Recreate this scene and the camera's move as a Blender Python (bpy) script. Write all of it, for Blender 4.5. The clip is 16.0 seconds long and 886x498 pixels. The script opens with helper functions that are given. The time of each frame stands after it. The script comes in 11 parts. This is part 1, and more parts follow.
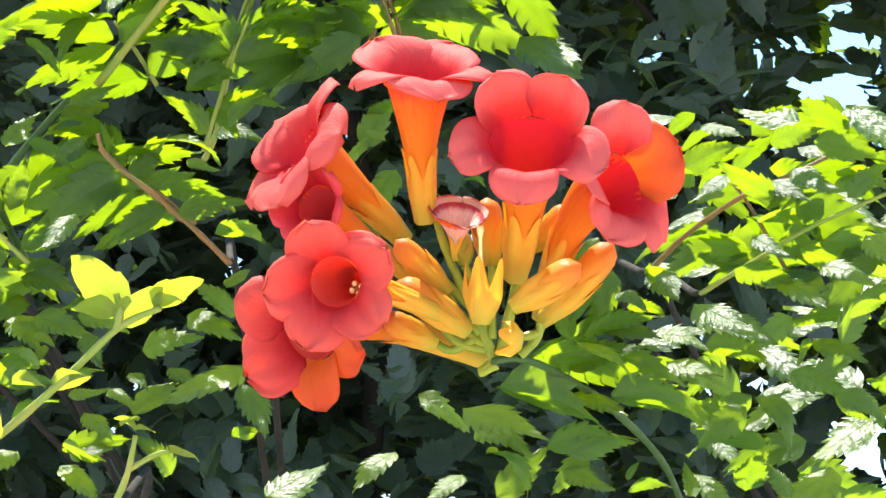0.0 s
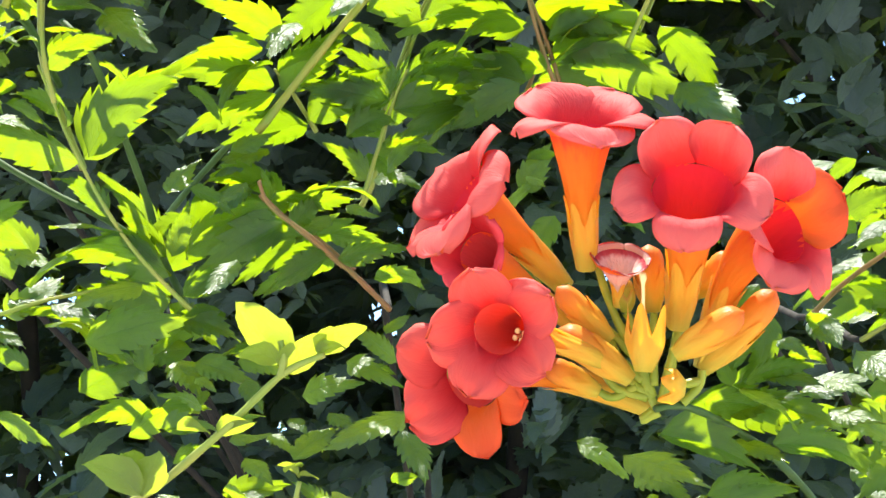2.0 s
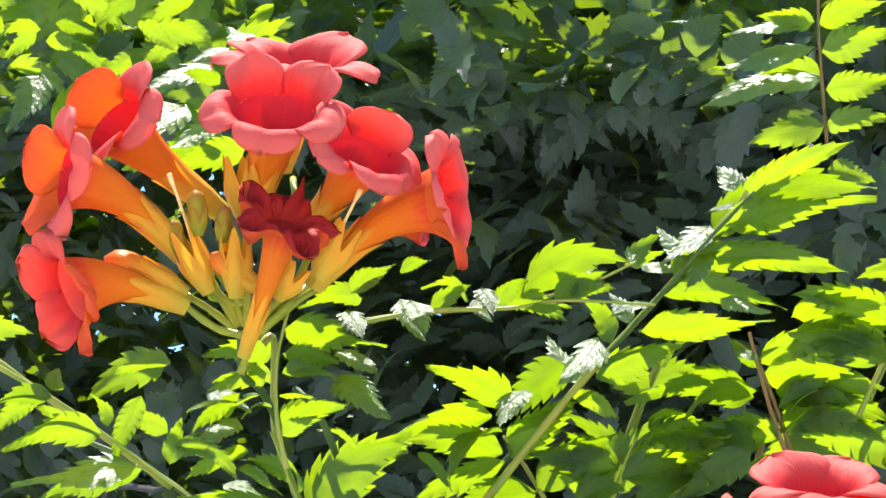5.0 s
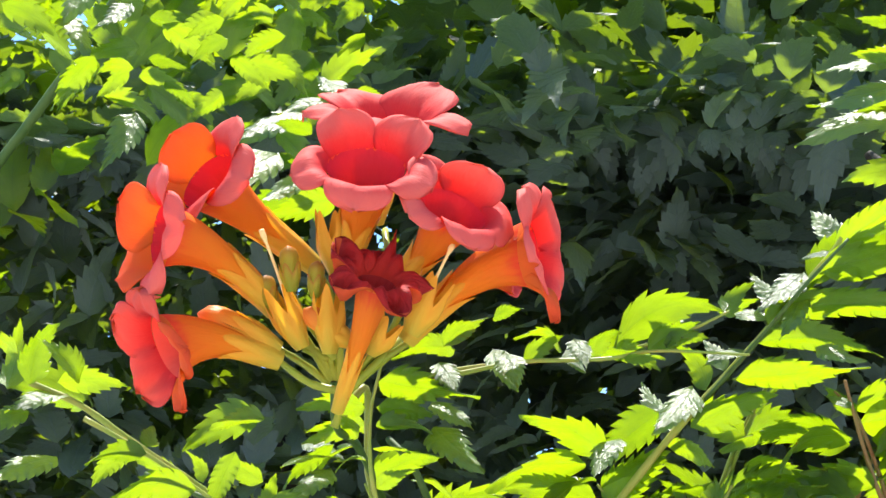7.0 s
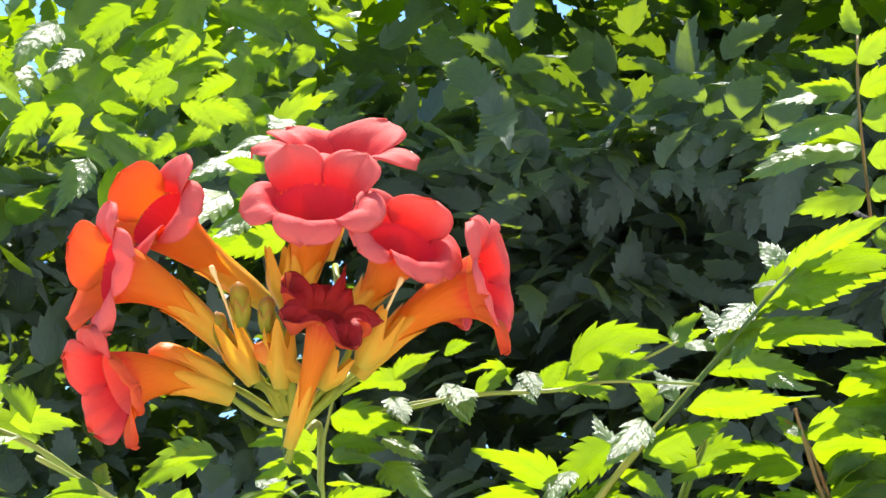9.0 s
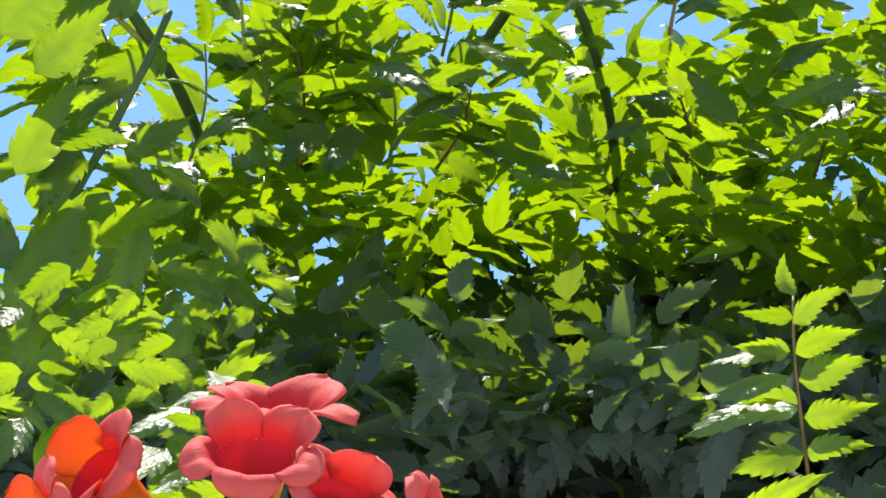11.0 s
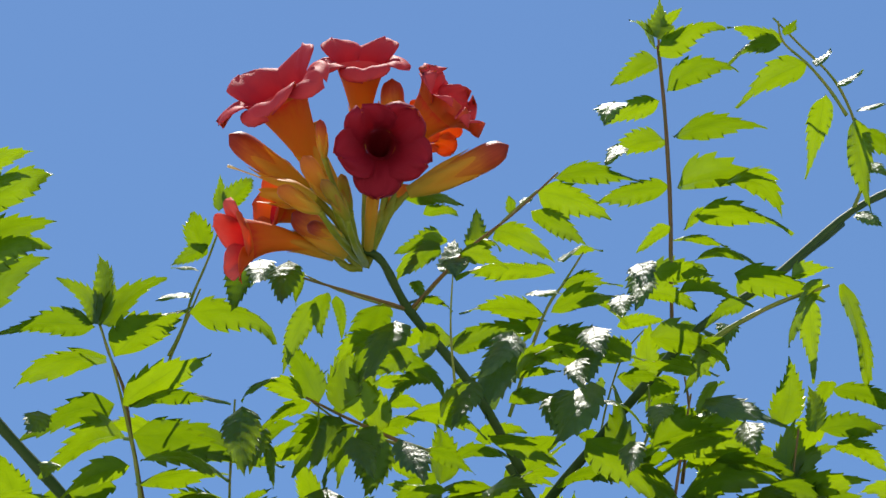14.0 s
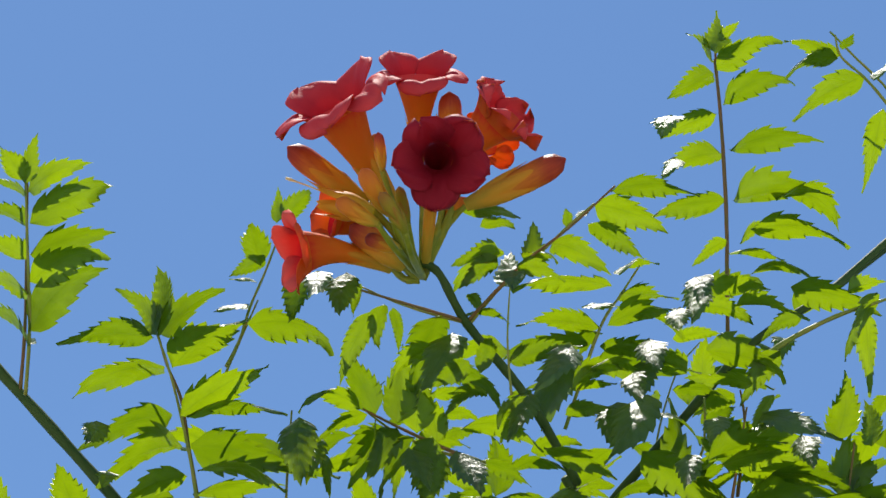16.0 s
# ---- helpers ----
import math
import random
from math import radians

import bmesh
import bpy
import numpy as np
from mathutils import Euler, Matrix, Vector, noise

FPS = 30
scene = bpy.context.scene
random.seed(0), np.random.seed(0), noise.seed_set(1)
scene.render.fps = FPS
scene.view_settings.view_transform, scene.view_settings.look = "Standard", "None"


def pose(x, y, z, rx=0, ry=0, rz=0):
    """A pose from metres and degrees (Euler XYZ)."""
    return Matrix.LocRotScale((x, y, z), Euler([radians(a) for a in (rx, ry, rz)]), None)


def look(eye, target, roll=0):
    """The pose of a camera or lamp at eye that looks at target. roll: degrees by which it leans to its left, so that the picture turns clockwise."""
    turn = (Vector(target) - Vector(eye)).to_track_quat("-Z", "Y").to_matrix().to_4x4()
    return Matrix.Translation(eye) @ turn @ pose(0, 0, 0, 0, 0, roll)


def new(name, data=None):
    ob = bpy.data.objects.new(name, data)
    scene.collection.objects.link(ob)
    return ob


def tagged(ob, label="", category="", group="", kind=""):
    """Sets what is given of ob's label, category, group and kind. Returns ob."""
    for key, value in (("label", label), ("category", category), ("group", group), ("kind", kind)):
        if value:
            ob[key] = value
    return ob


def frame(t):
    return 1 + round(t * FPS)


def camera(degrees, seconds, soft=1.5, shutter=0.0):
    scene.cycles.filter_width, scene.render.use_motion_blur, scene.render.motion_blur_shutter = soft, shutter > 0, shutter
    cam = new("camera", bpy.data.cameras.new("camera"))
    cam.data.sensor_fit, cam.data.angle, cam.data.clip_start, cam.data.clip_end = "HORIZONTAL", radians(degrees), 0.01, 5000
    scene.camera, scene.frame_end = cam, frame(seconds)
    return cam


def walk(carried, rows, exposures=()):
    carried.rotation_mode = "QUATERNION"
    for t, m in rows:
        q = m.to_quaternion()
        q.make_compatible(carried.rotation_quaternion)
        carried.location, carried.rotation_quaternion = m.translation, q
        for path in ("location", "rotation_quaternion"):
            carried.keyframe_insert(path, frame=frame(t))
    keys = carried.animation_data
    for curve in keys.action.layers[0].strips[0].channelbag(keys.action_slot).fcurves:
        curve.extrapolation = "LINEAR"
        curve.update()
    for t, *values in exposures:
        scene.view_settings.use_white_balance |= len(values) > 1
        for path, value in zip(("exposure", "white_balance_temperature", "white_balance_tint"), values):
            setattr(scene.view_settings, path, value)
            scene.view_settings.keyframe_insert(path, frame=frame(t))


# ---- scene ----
cam = camera(20, 16.0, soft=1.5)
walk(cam, [
    (0, pose(0, 0, 1.55, 102, -0, -0)),
    (0.5, pose(0.0016, 0.0006, 1.5497, 102.065, -0.203, 0.544)),
    (1, pose(-0.0011, 0.0008, 1.5482, 102.301, -0.334, 1.18)),
    (1.5, pose(-0.0042, -0.0011, 1.5516, 102.397, -0.513, 2.151)),
    (2, pose(-0.0109, -0.0014, 1.5529, 102.872, -0.669, 2.984)),
    (2.5, pose(-0.0134, -0.0013, 1.5495, 103.915, -0.926, 3.716)),
    (3, pose(-0.0179, -0.0011, 1.5499, 105.341, -1.189, 4.343)),
    (3.5, pose(-0.022, 0.002, 1.5538, 107.155, -1.358, 5.008)),
    (4, pose(-0.0215, -0.0014, 1.553, 109.143, -1.555, 5.795)),
    (4.5, pose(-0.0238, -0.0051, 1.5503, 110.747, -1.829, 6.391)),
    (5, pose(-0.0262, -0.0022, 1.5522, 111.156, -2.207, 7.144)),
    (7.5, pose(-0.0246, -0.0104, 1.5774, 110.984, -2.503, 9.481)),
    (8, pose(-0.0228, -0.0099, 1.5778, 111.153, -2.194, 9.342)),
    (8.2, pose(-0.0219, -0.0088, 1.5763, 111.313, -2.061, 9.263)),
    (10.5, pose(-0.0203, -0.0123, 1.5513, 116.201, -0.695, 7.794)),
    (11, pose(-0.0225, -0.0103, 1.5582, 118.424, -0.976, 7.345)),
    (11.5, pose(-0.0182, -0.0046, 1.5575, 120.771, -0.825, 7.343)),
    (12, pose(-0.0111, -0.0007, 1.554, 123.522, -1.078, 7.285)),
    (12.5, pose(0.0005, -0.003, 1.5502, 126.364, -0.711, 7.657)),
    (13, pose(0.0093, -0.0017, 1.552, 129.153, -0.614, 7.858)),
    (13.5, pose(-0.0034, -0.0079, 1.5524, 130.322, -0.282, 7.871)),
    (14, pose(-0.0204, -0.0163, 1.5542, 131.049, -0.377, 7.535)),
    (14.5, pose(-0.0142, -0.0137, 1.5515, 131.723, -0.331, 8.031)),
    (15, pose(-0.0011, -0.0098, 1.5549, 131.988, -0.668, 8.641)),
    (15.5, pose(-0.0071, -0.0174, 1.5568, 131.65, -0.835, 8.849)),
    (16, pose(-0.0255, -0.0236, 1.5504, 131.284, -1.296, 8.247)),
], exposures=[(0.0, 2.21), (2.0, 2.27), (4.0, 2.13), (5.0, 2.02), (8.0, 1.95), (10.5, 1.7), (11.2, 1.4), (12.5, 0.88), (14, 0.6), (16, 0.6)])
# ---------------------------------------------------------------- light
SUN_DIR = Vector((-0.1, 0.2, 0.97)).normalized()
world = bpy.data.worlds.new("sky")
scene.world = world
world.use_nodes = True
wn = world.node_tree.nodes
sky = wn.new("ShaderNodeTexSky")
sky.sky_type = "NISHITA"
sky.sun_disc = False
sky.sun_elevation = math.asin(SUN_DIR.z)
sky.sun_rotation = math.atan2(SUN_DIR.x, SUN_DIR.y)
sky.air_density, sky.dust_density, sky.ozone_density = 1.0, 0.1, 2.5
clear = wn.new("ShaderNodeHueSaturation")
clear.inputs["Saturation"].default_value = 1.12
world.node_tree.links.new(sky.outputs[0], clear.inputs["Color"])
world.node_tree.links.new(clear.outputs[0], wn["Background"].inputs[0])
wn["Background"].inputs[1].default_value = 0.1
sun_data = bpy.data.lights.new("sun", "SUN")
sun_data.energy, sun_data.angle, sun_data.color = 3.6, radians(0.5), (1.0, 0.95, 0.86)
sun = new("sun", sun_data)
sun.matrix_basis = look(SUN_DIR * 20, (0, 0, 0))


# ---------------------------------------------------------------- materials
def base_material(name):
    m = bpy.data.materials.new(name)
    m.use_nodes = True
    nt = m.node_tree
    nt.nodes.clear()
    return m, nt.nodes, nt.links


def ramp(nodes, stops):
    r = nodes.new("ShaderNodeValToRGB")
    while len(r.color_ramp.elements) < len(stops):
        r.color_ramp.elements.new(0.5)
    for e, (p, c) in zip(r.color_ramp.elements, stops):
        e.position, e.color = p, (*c, 1)
    return r


def math_node(nodes, links, op, a, b=None):
    n = nodes.new("ShaderNodeMath")
    n.operation = op
    for i, v in enumerate((a, b)):
        if v is None:
            continue
        if isinstance(v, (int, float)):
            n.inputs[i].default_value = v
        else:
            links.new(v, n.inputs[i])
    return n.outputs[0]


def leaf_material(name, dark, light, glow_dark, glow_light, gloss=0.31, through_share=0.55, veins=True, island=False, shine=0.8):
    """Leaf blade: waxy upper skin, veins from the blade's own coordinates, light passing through."""
    m, n, l = base_material(name)
    uv = n.new("ShaderNodeUVMap")
    sep = n.new("ShaderNodeSeparateXYZ")
    l.new(uv.outputs[0], sep.inputs[0])
    u, v = sep.outputs[0], math_node(n, l, "ABSOLUTE", math_node(n, l, "SUBTRACT", sep.outputs[1], 0.5))
    drift = n.new("ShaderNodeTexNoise")
    drift.inputs["Scale"].default_value, drift.inputs["Detail"].default_value = 7.0, 2.0
    l.new(uv.outputs[0], drift.inputs["Vector"])
    along = math_node(n, l, "ADD", u, math_node(n, l, "MULTIPLY", drift.outputs[0], 0.16))
    lines = math_node(n, l, "SINE", math_node(n, l, "MULTIPLY", math_node(n, l, "SUBTRACT", along, math_node(n, l, "MULTIPLY", v, 0.42)), 52.0))
    vein = math_node(n, l, "MAXIMUM", math_node(n, l, "SUBTRACT", lines, 0.82), 0.0)
    mid = math_node(n, l, "MAXIMUM", math_node(n, l, "SUBTRACT", 0.05, v), 0.0)
    vein = math_node(n, l, "ADD", math_node(n, l, "MULTIPLY", vein, 2.2), math_node(n, l, "MULTIPLY", mid, 16.0))
    coord = n.new("ShaderNodeTexCoord")
    blotch = n.new("ShaderNodeTexNoise")
    blotch.inputs["Scale"].default_value, blotch.inputs["Detail"].default_value = 3.0, 4.0
    grain = n.new("ShaderNodeTexNoise")
    grain.inputs["Scale"].default_value, grain.inputs["Detail"].default_value = 16.0, 3.0
    for t in (blotch, grain):
        l.new(coord.outputs["UV"], t.inputs["Vector"])
    who = n.new("ShaderNodeNewGeometry").outputs["Random Per Island"] if island else n.new("ShaderNodeObjectInfo").outputs["Random"]
    mix = math_node(n, l, "ADD", math_node(n, l, "MULTIPLY", who, 0.7), math_node(n, l, "MULTIPLY", math_node(n, l, "SUBTRACT", blotch.outputs[0], 0.35), 0.8))
    body, glow = ramp(n, [(0.0, dark), (1.0, light)]), ramp(n, [(0.0, glow_dark), (1.0, glow_light)])
    l.new(mix, body.inputs[0]), l.new(mix, glow.inputs[0])
    netted = n.new("ShaderNodeMix")
    netted.data_type = "RGBA"
    netted.inputs["B"].default_value = (*[c * 0.55 for c in glow_dark], 1)
    l.new(math_node(n, l, "ADD", math_node(n, l, "MULTIPLY", vein, 0.3 if veins else 0.15), math_node(n, l, "MULTIPLY", grain.outputs[0], 0.14)), netted.inputs["Factor"])
    l.new(glow.outputs[0], netted.inputs["A"])
    paler = n.new("ShaderNodeMix")
    paler.data_type = "RGBA"
    paler.inputs["B"].default_value = (*[min(1, c * 1.9 + 0.02) for c in light], 1)
    l.new(math_node(n, l, "MULTIPLY", vein, 0.22 if veins else 0.1), paler.inputs["Factor"]), l.new(body.outputs[0], paler.inputs["A"])
    bump = n.new("ShaderNodeBump")
    bump.inputs["Strength"].default_value, bump.inputs["Distance"].default_value = 0.6, 0.002
    relief = math_node(n, l, "ADD", math_node(n, l, "MULTIPLY", vein, -0.3), math_node(n, l, "ADD", math_node(n, l, "MULTIPLY", lines, -0.05), math_node(n, l, "MULTIPLY", grain.outputs[0], 0.5)))
    l.new(relief, bump.inputs["Height"])
    p = n.new("ShaderNodeBsdfPrincipled")
    l.new(paler.outputs["Result"], p.inputs["Base Color"]), l.new(bump.outputs[0], p.inputs["Normal"])
    rough = math_node(n, l, "ADD", math_node(n, l, "MULTIPLY", blotch.outputs[0], 0.18), gloss - 0.05)
    l.new(rough, p.inputs["Roughness"])
    p.inputs["Specular IOR Level"].default_value = shine
    t = n.new("ShaderNodeBsdfTranslucent")
    l.new(netted.outputs["Result"], t.inputs[0])
    s = n.new("ShaderNodeMixShader")
    s.inputs[0].default_value = through_share
    l.new(p.outputs[0], s.inputs[1]), l.new(t.outputs[0], s.inputs[2])
    out = n.new("ShaderNodeOutputMaterial")
    l.new(s.outputs[0], out.inputs[0])
    return m


def petal_material(name, along, glow, through_share=0.35, rough=0.55, wrinkle=0.5):
    """Petal skin: colour runs along the flower (UV x: base to rim), fine lengthwise wrinkles, some light passes."""
    m, n, l = base_material(name)
    uv = n.new("ShaderNodeUVMap")
    sep = n.new("ShaderNodeSeparateXYZ")
    l.new(uv.outputs[0], sep.inputs[0])
    coord = n.new("ShaderNodeTexCoord")
    blotch = n.new("ShaderNodeTexNoise")
    blotch.inputs["Scale"].default_value, blotch.inputs["Detail"].default_value = 90.0, 4.0
    l.new(coord.outputs["Object"], blotch.inputs["Vector"])
    stretch = n.new("ShaderNodeMapping")
    stretch.inputs["Scale"].default_value = (2.5, 16.0, 1.0)
    l.new(uv.outputs[0], stretch.inputs[0])
    lines = n.new("ShaderNodeTexNoise")
    lines.inputs["Scale"].default_value, lines.inputs["Detail"].default_value = 2.0, 3.0
    l.new(stretch.outputs[0], lines.inputs["Vector"])
    where = math_node(n, l, "ADD", sep.outputs[0], math_node(n, l, "MULTIPLY", math_node(n, l, "SUBTRACT", math_node(n, l, "MULTIPLY", math_node(n, l, "ADD", blotch.outputs[0], lines.outputs[0]), 0.5), 0.5), 0.45))
    col, thr = ramp(n, along), ramp(n, glow)
    l.new(where, col.inputs[0]), l.new(where, thr.inputs[0])
    bump = n.new("ShaderNodeBump")
    bump.inputs["Strength"].default_value, bump.inputs["Distance"].default_value = wrinkle, 0.0015
    l.new(math_node(n, l, "ADD", lines.outputs[0], math_node(n, l, "MULTIPLY", blotch.outputs[0], 0.5)), bump.inputs["Height"])
    p = n.new("ShaderNodeBsdfPrincipled")
    l.new(col.outputs[0], p.inputs["Base Color"]), l.new(bump.outputs[0], p.inputs["Normal"])
    p.inputs["Roughness"].default_value = rough
    p.inputs["Specular IOR Level"].default_value = 0.1
    t = n.new("ShaderNodeBsdfTranslucent")
    l.new(thr.outputs[0], t.inputs[0])
    s = n.new("ShaderNodeMixShader")
    s.inputs[0].default_value = through_share
    l.new(p.outputs[0], s.inputs[1]), l.new(t.outputs[0], s.inputs[2])
    out = n.new("ShaderNodeOutputMaterial")
    l.new(s.outputs[0], out.inputs[0])
    return m


def plain_material(name, a, b, scale, rough=0.6, bump_height=0.001):
    m, n, l = base_material(name)
    coord = n.new("ShaderNodeTexCoord")
    noise_tex = n.new("ShaderNodeTexNoise")
    noise_tex.inputs["Scale"].default_value, noise_tex.inputs["Detail"].default_value = scale, 6.0
    l.new(coord.outputs["Object"], noise_tex.inputs["Vector"])
    col = ramp(n, [(0.3, a), (0.7, b)])
    l.new(noise_tex.outputs[0], col.inputs[0])
    bump = n.new("ShaderNodeBump")
    bump.inputs["Strength"].default_value, bump.inputs["Distance"].default_value = 0.6, bump_height
    l.new(noise_tex.outputs[0], bump.inputs["Height"])
    p = n.new("ShaderNodeBsdfPrincipled")
    l.new(col.outputs[0], p.inputs["Base Color"]), l.new(bump.outputs[0], p.inputs["Normal"])
    p.inputs["Roughness"].default_value = rough
    p.inputs["Specular IOR Level"].default_value = 0.22
    out = n.new("ShaderNodeOutputMaterial")
    l.new(p.outputs[0], out.inputs[0])
    return m


LEAF = leaf_material("vine_leaf", (0.018, 0.055, 0.014), (0.05, 0.115, 0.022), (0.17, 0.28, 0.001), (0.4, 0.55, 0.003), shine=0.5)
GLOSSY = leaf_material("glossy_leaf", (0.02, 0.06, 0.02), (0.05, 0.11, 0.03), (0.17, 0.28, 0.001), (0.4, 0.55, 0.003), gloss=0.35, shine=1.0)
CANOPY = leaf_material("canopy_leaf", (0.018, 0.055, 0.014), (0.05, 0.115, 0.022), (0.17, 0.28, 0.001), (0.4, 0.55, 0.003), island=True, shine=0.5)
YOUNG = leaf_material("young_leaf", (0.16, 0.23, 0.03), (0.22, 0.29, 0.04), (0.3, 0.38, 0.015), (0.4, 0.46, 0.025), gloss=0.45, through_share=0.65, veins=False)
# Same vine leaf, with the hollow's shade and bluish haze mixed into its colours.
SHADED_BACK = leaf_material("inner_shaded_leaf", (0.05, 0.078, 0.074), (0.07, 0.102, 0.086), (0.13, 0.22, 0.004), (0.3, 0.42, 0.008), gloss=0.45, through_share=0.36, island=True, shine=0.3)
STALK = plain_material("leaf_stalk", (0.16, 0.24, 0.03), (0.28, 0.26, 0.05), 60, 0.45)
RED_STALK = plain_material("reddish_stalk", (0.14, 0.12, 0.03), (0.22, 0.1, 0.035), 60, 0.45)
STEM = plain_material("green_stem", (0.03, 0.07, 0.012), (0.06, 0.1, 0.02), 45, 0.62)
WOOD = plain_material("woody_stem", (0.012, 0.011, 0.008), (0.035, 0.028, 0.02), 30, 0.85, 0.004)
# Ground stays out of view; its paleness is chosen to bounce fill light upward.
BOUNCE_GROUND = plain_material("pale_bounce_ground", (0.36, 0.355, 0.34), (0.46, 0.45, 0.43), 3, 0.95, 0.02)
TUBE = petal_material("flower_tube", [(0.0, (0.8, 0.4, 0.03)), (0.45, (0.88, 0.27, 0.02)), (0.85, (0.88, 0.2, 0.025)), (1.0, (0.8, 0.09, 0.035))],
                      [(0.0, (0.9, 0.4, 0.01)), (0.8, (0.9, 0.28, 0.01)), (1.0, (0.9, 0.12, 0.01))], 0.48)
THROAT = petal_material("flower_throat", [(0.0, (0.66, 0.1, 0.04)), (0.4, (0.6, 0.025, 0.035)), (1.0, (0.58, 0.02, 0.035))],
                        [(0.0, (0.9, 0.1, 0.01)), (1.0, (0.9, 0.05, 0.02))], 0.18)
LOBE = petal_material("petal_lobe", [(0.0, (0.57, 0.022, 0.034)), (0.3, (0.6, 0.045, 0.045)), (0.65, (0.68, 0.12, 0.1)), (1.0, (0.7, 0.14, 0.115))],
                      [(0.0, (0.85, 0.03, 0.012)), (1.0, (0.9, 0.11, 0.018))], 0.36, 0.62, 0.35)
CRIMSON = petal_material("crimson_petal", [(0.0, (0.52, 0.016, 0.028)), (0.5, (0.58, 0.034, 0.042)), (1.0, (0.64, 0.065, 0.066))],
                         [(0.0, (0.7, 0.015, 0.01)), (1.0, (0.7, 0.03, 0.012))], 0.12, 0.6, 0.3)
# Darker lobe colour: the shade on backlit flower fronts is put into the petal.
ROSE_SHADED = petal_material("rose_shaded_petal", [(0.0, (0.42, 0.014, 0.022)), (0.4, (0.54, 0.045, 0.04)), (1.0, (0.62, 0.09, 0.065))],
                      [(0.0, (0.8, 0.03, 0.01)), (1.0, (0.85, 0.1, 0.015))], 0.2, 0.6, 0.3)
# Crimson darkened for the down-facing top flower: its backlit front's shade is in the colour.
DEEP_SHADED = petal_material("deep_shaded_petal", [(0.0, (0.18, 0.004, 0.01)), (0.5, (0.22, 0.006, 0.015)), (1.0, (0.27, 0.012, 0.025))],
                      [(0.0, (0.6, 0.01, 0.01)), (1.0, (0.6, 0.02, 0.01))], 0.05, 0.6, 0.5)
# Orange of the undersides; as an upper skin it paints sunlight shining through a lobe.
ORANGE = petal_material("orange_glow_petal", [(0.0, (0.72, 0.17, 0.03)), (0.5, (0.7, 0.13, 0.035)), (1.0, (0.66, 0.1, 0.04))],
                        [(0.0, (0.95, 0.34, 0.02)), (1.0, (0.92, 0.22, 0.02))], 0.5, 0.6, 0.5)
CALYX = petal_material("calyx", [(0.0, (0.42, 0.34, 0.04)), (0.4, (0.64, 0.35, 0.035)), (1.0, (0.72, 0.31, 0.03))],
                       [(0.0, (0.7, 0.5, 0.01)), (1.0, (0.9, 0.4, 0.01))], 0.25, 0.4, 0.25)
BUD = petal_material("bud", [(0.0, (0.62, 0.36, 0.04)), (0.6, (0.74, 0.28, 0.03)), (1.0, (0.62, 0.15, 0.03))],
                     [(0.0, (0.9, 0.5, 0.01)), (1.0, (0.9, 0.28, 0.01))], 0.25, 0.4, 0.25)
DARK_BUD = petal_material("dark_tipped_bud", [(0.0, (0.6, 0.32, 0.04)), (0.6, (0.62, 0.2, 0.03)), (0.82, (0.36, 0.06, 0.03)), (1.0, (0.18, 0.025, 0.02))],
                     [(0.0, (0.9, 0.45, 0.01)), (1.0, (0.9, 0.2, 0.01))], 0.25, 0.4, 0.25)
GREEN_BUD = petal_material("green_bud", [(0.0, (0.2, 0.23, 0.02)), (0.7, (0.33, 0.25, 0.025)), (1.0, (0.36, 0.14, 0.03))],
                           [(0.0, (0.4, 0.45, 0.01)), (1.0, (0.6, 0.3, 0.01))], 0.2, 0.4, 0.25)
WITHERED = petal_material("withered_petal", [(0.0, (0.75, 0.5, 0.35)), (0.75, (0.75, 0.5, 0.42)), (0.9, (0.45, 0.07, 0.08)), (1.0, (0.35, 0.03, 0.05))],
                          [(0.0, (0.8, 0.4, 0.2)), (1.0, (0.6, 0.08, 0.03))], 0.3, 0.6, 1.0)
DARK_PETAL = petal_material("wilting_petal", [(0.0, (0.5, 0.03, 0.02)), (0.6, (0.34, 0.015, 0.015)), (1.0, (0.28, 0.02, 0.02))],
                            [(0.0, (0.8, 0.08, 0.01)), (1.0, (0.6, 0.04, 0.01))], 0.22, 0.55, 0.9)
PEDICEL = plain_material("pedicel", (0.17, 0.22, 0.018), (0.3, 0.3, 0.025), 80, 0.4)
STYLE = plain_material("style", (0.8, 0.62, 0.25), (0.85, 0.5, 0.2), 80, 0.5)

UP = Vector((0, 0, 1))


# ---------------------------------------------------------------- building blocks
def mesh_from(name, verts, faces, material, uvs=None, smooth=True):
    me = bpy.data.meshes.new(name)
    me.from_pydata([tuple(v) for v in verts], [], faces)
    me.materials.append(material)
    if uvs is not None:
        layer = me.uv_layers.new(name="UVMap")
        flat = np.array([uvs[i] for f in faces for i in f], dtype=np.float32).ravel()
        layer.data.foreach_set("uv", flat)
    if smooth:
        me.polygons.foreach_set("use_smooth", np.ones(len(me.polygons), dtype=bool))
    me.update()
    return me


def part(name, mesh, parent, matrix=None, label=""):
    ob = new(name, mesh)
    ob.parent = parent
    if matrix is not None:
        ob.matrix_basis = matrix
    if label:
        tagged(ob, label)
    return ob


def bezier(p0, p1, p2, n):
    p0, p1, p2 = Vector(p0), Vector(p1), Vector(p2)
    return [p0 * (1 - t) ** 2 + p1 * 2 * t * (1 - t) + p2 * t * t for t in (i / (n - 1) for i in range(n))]


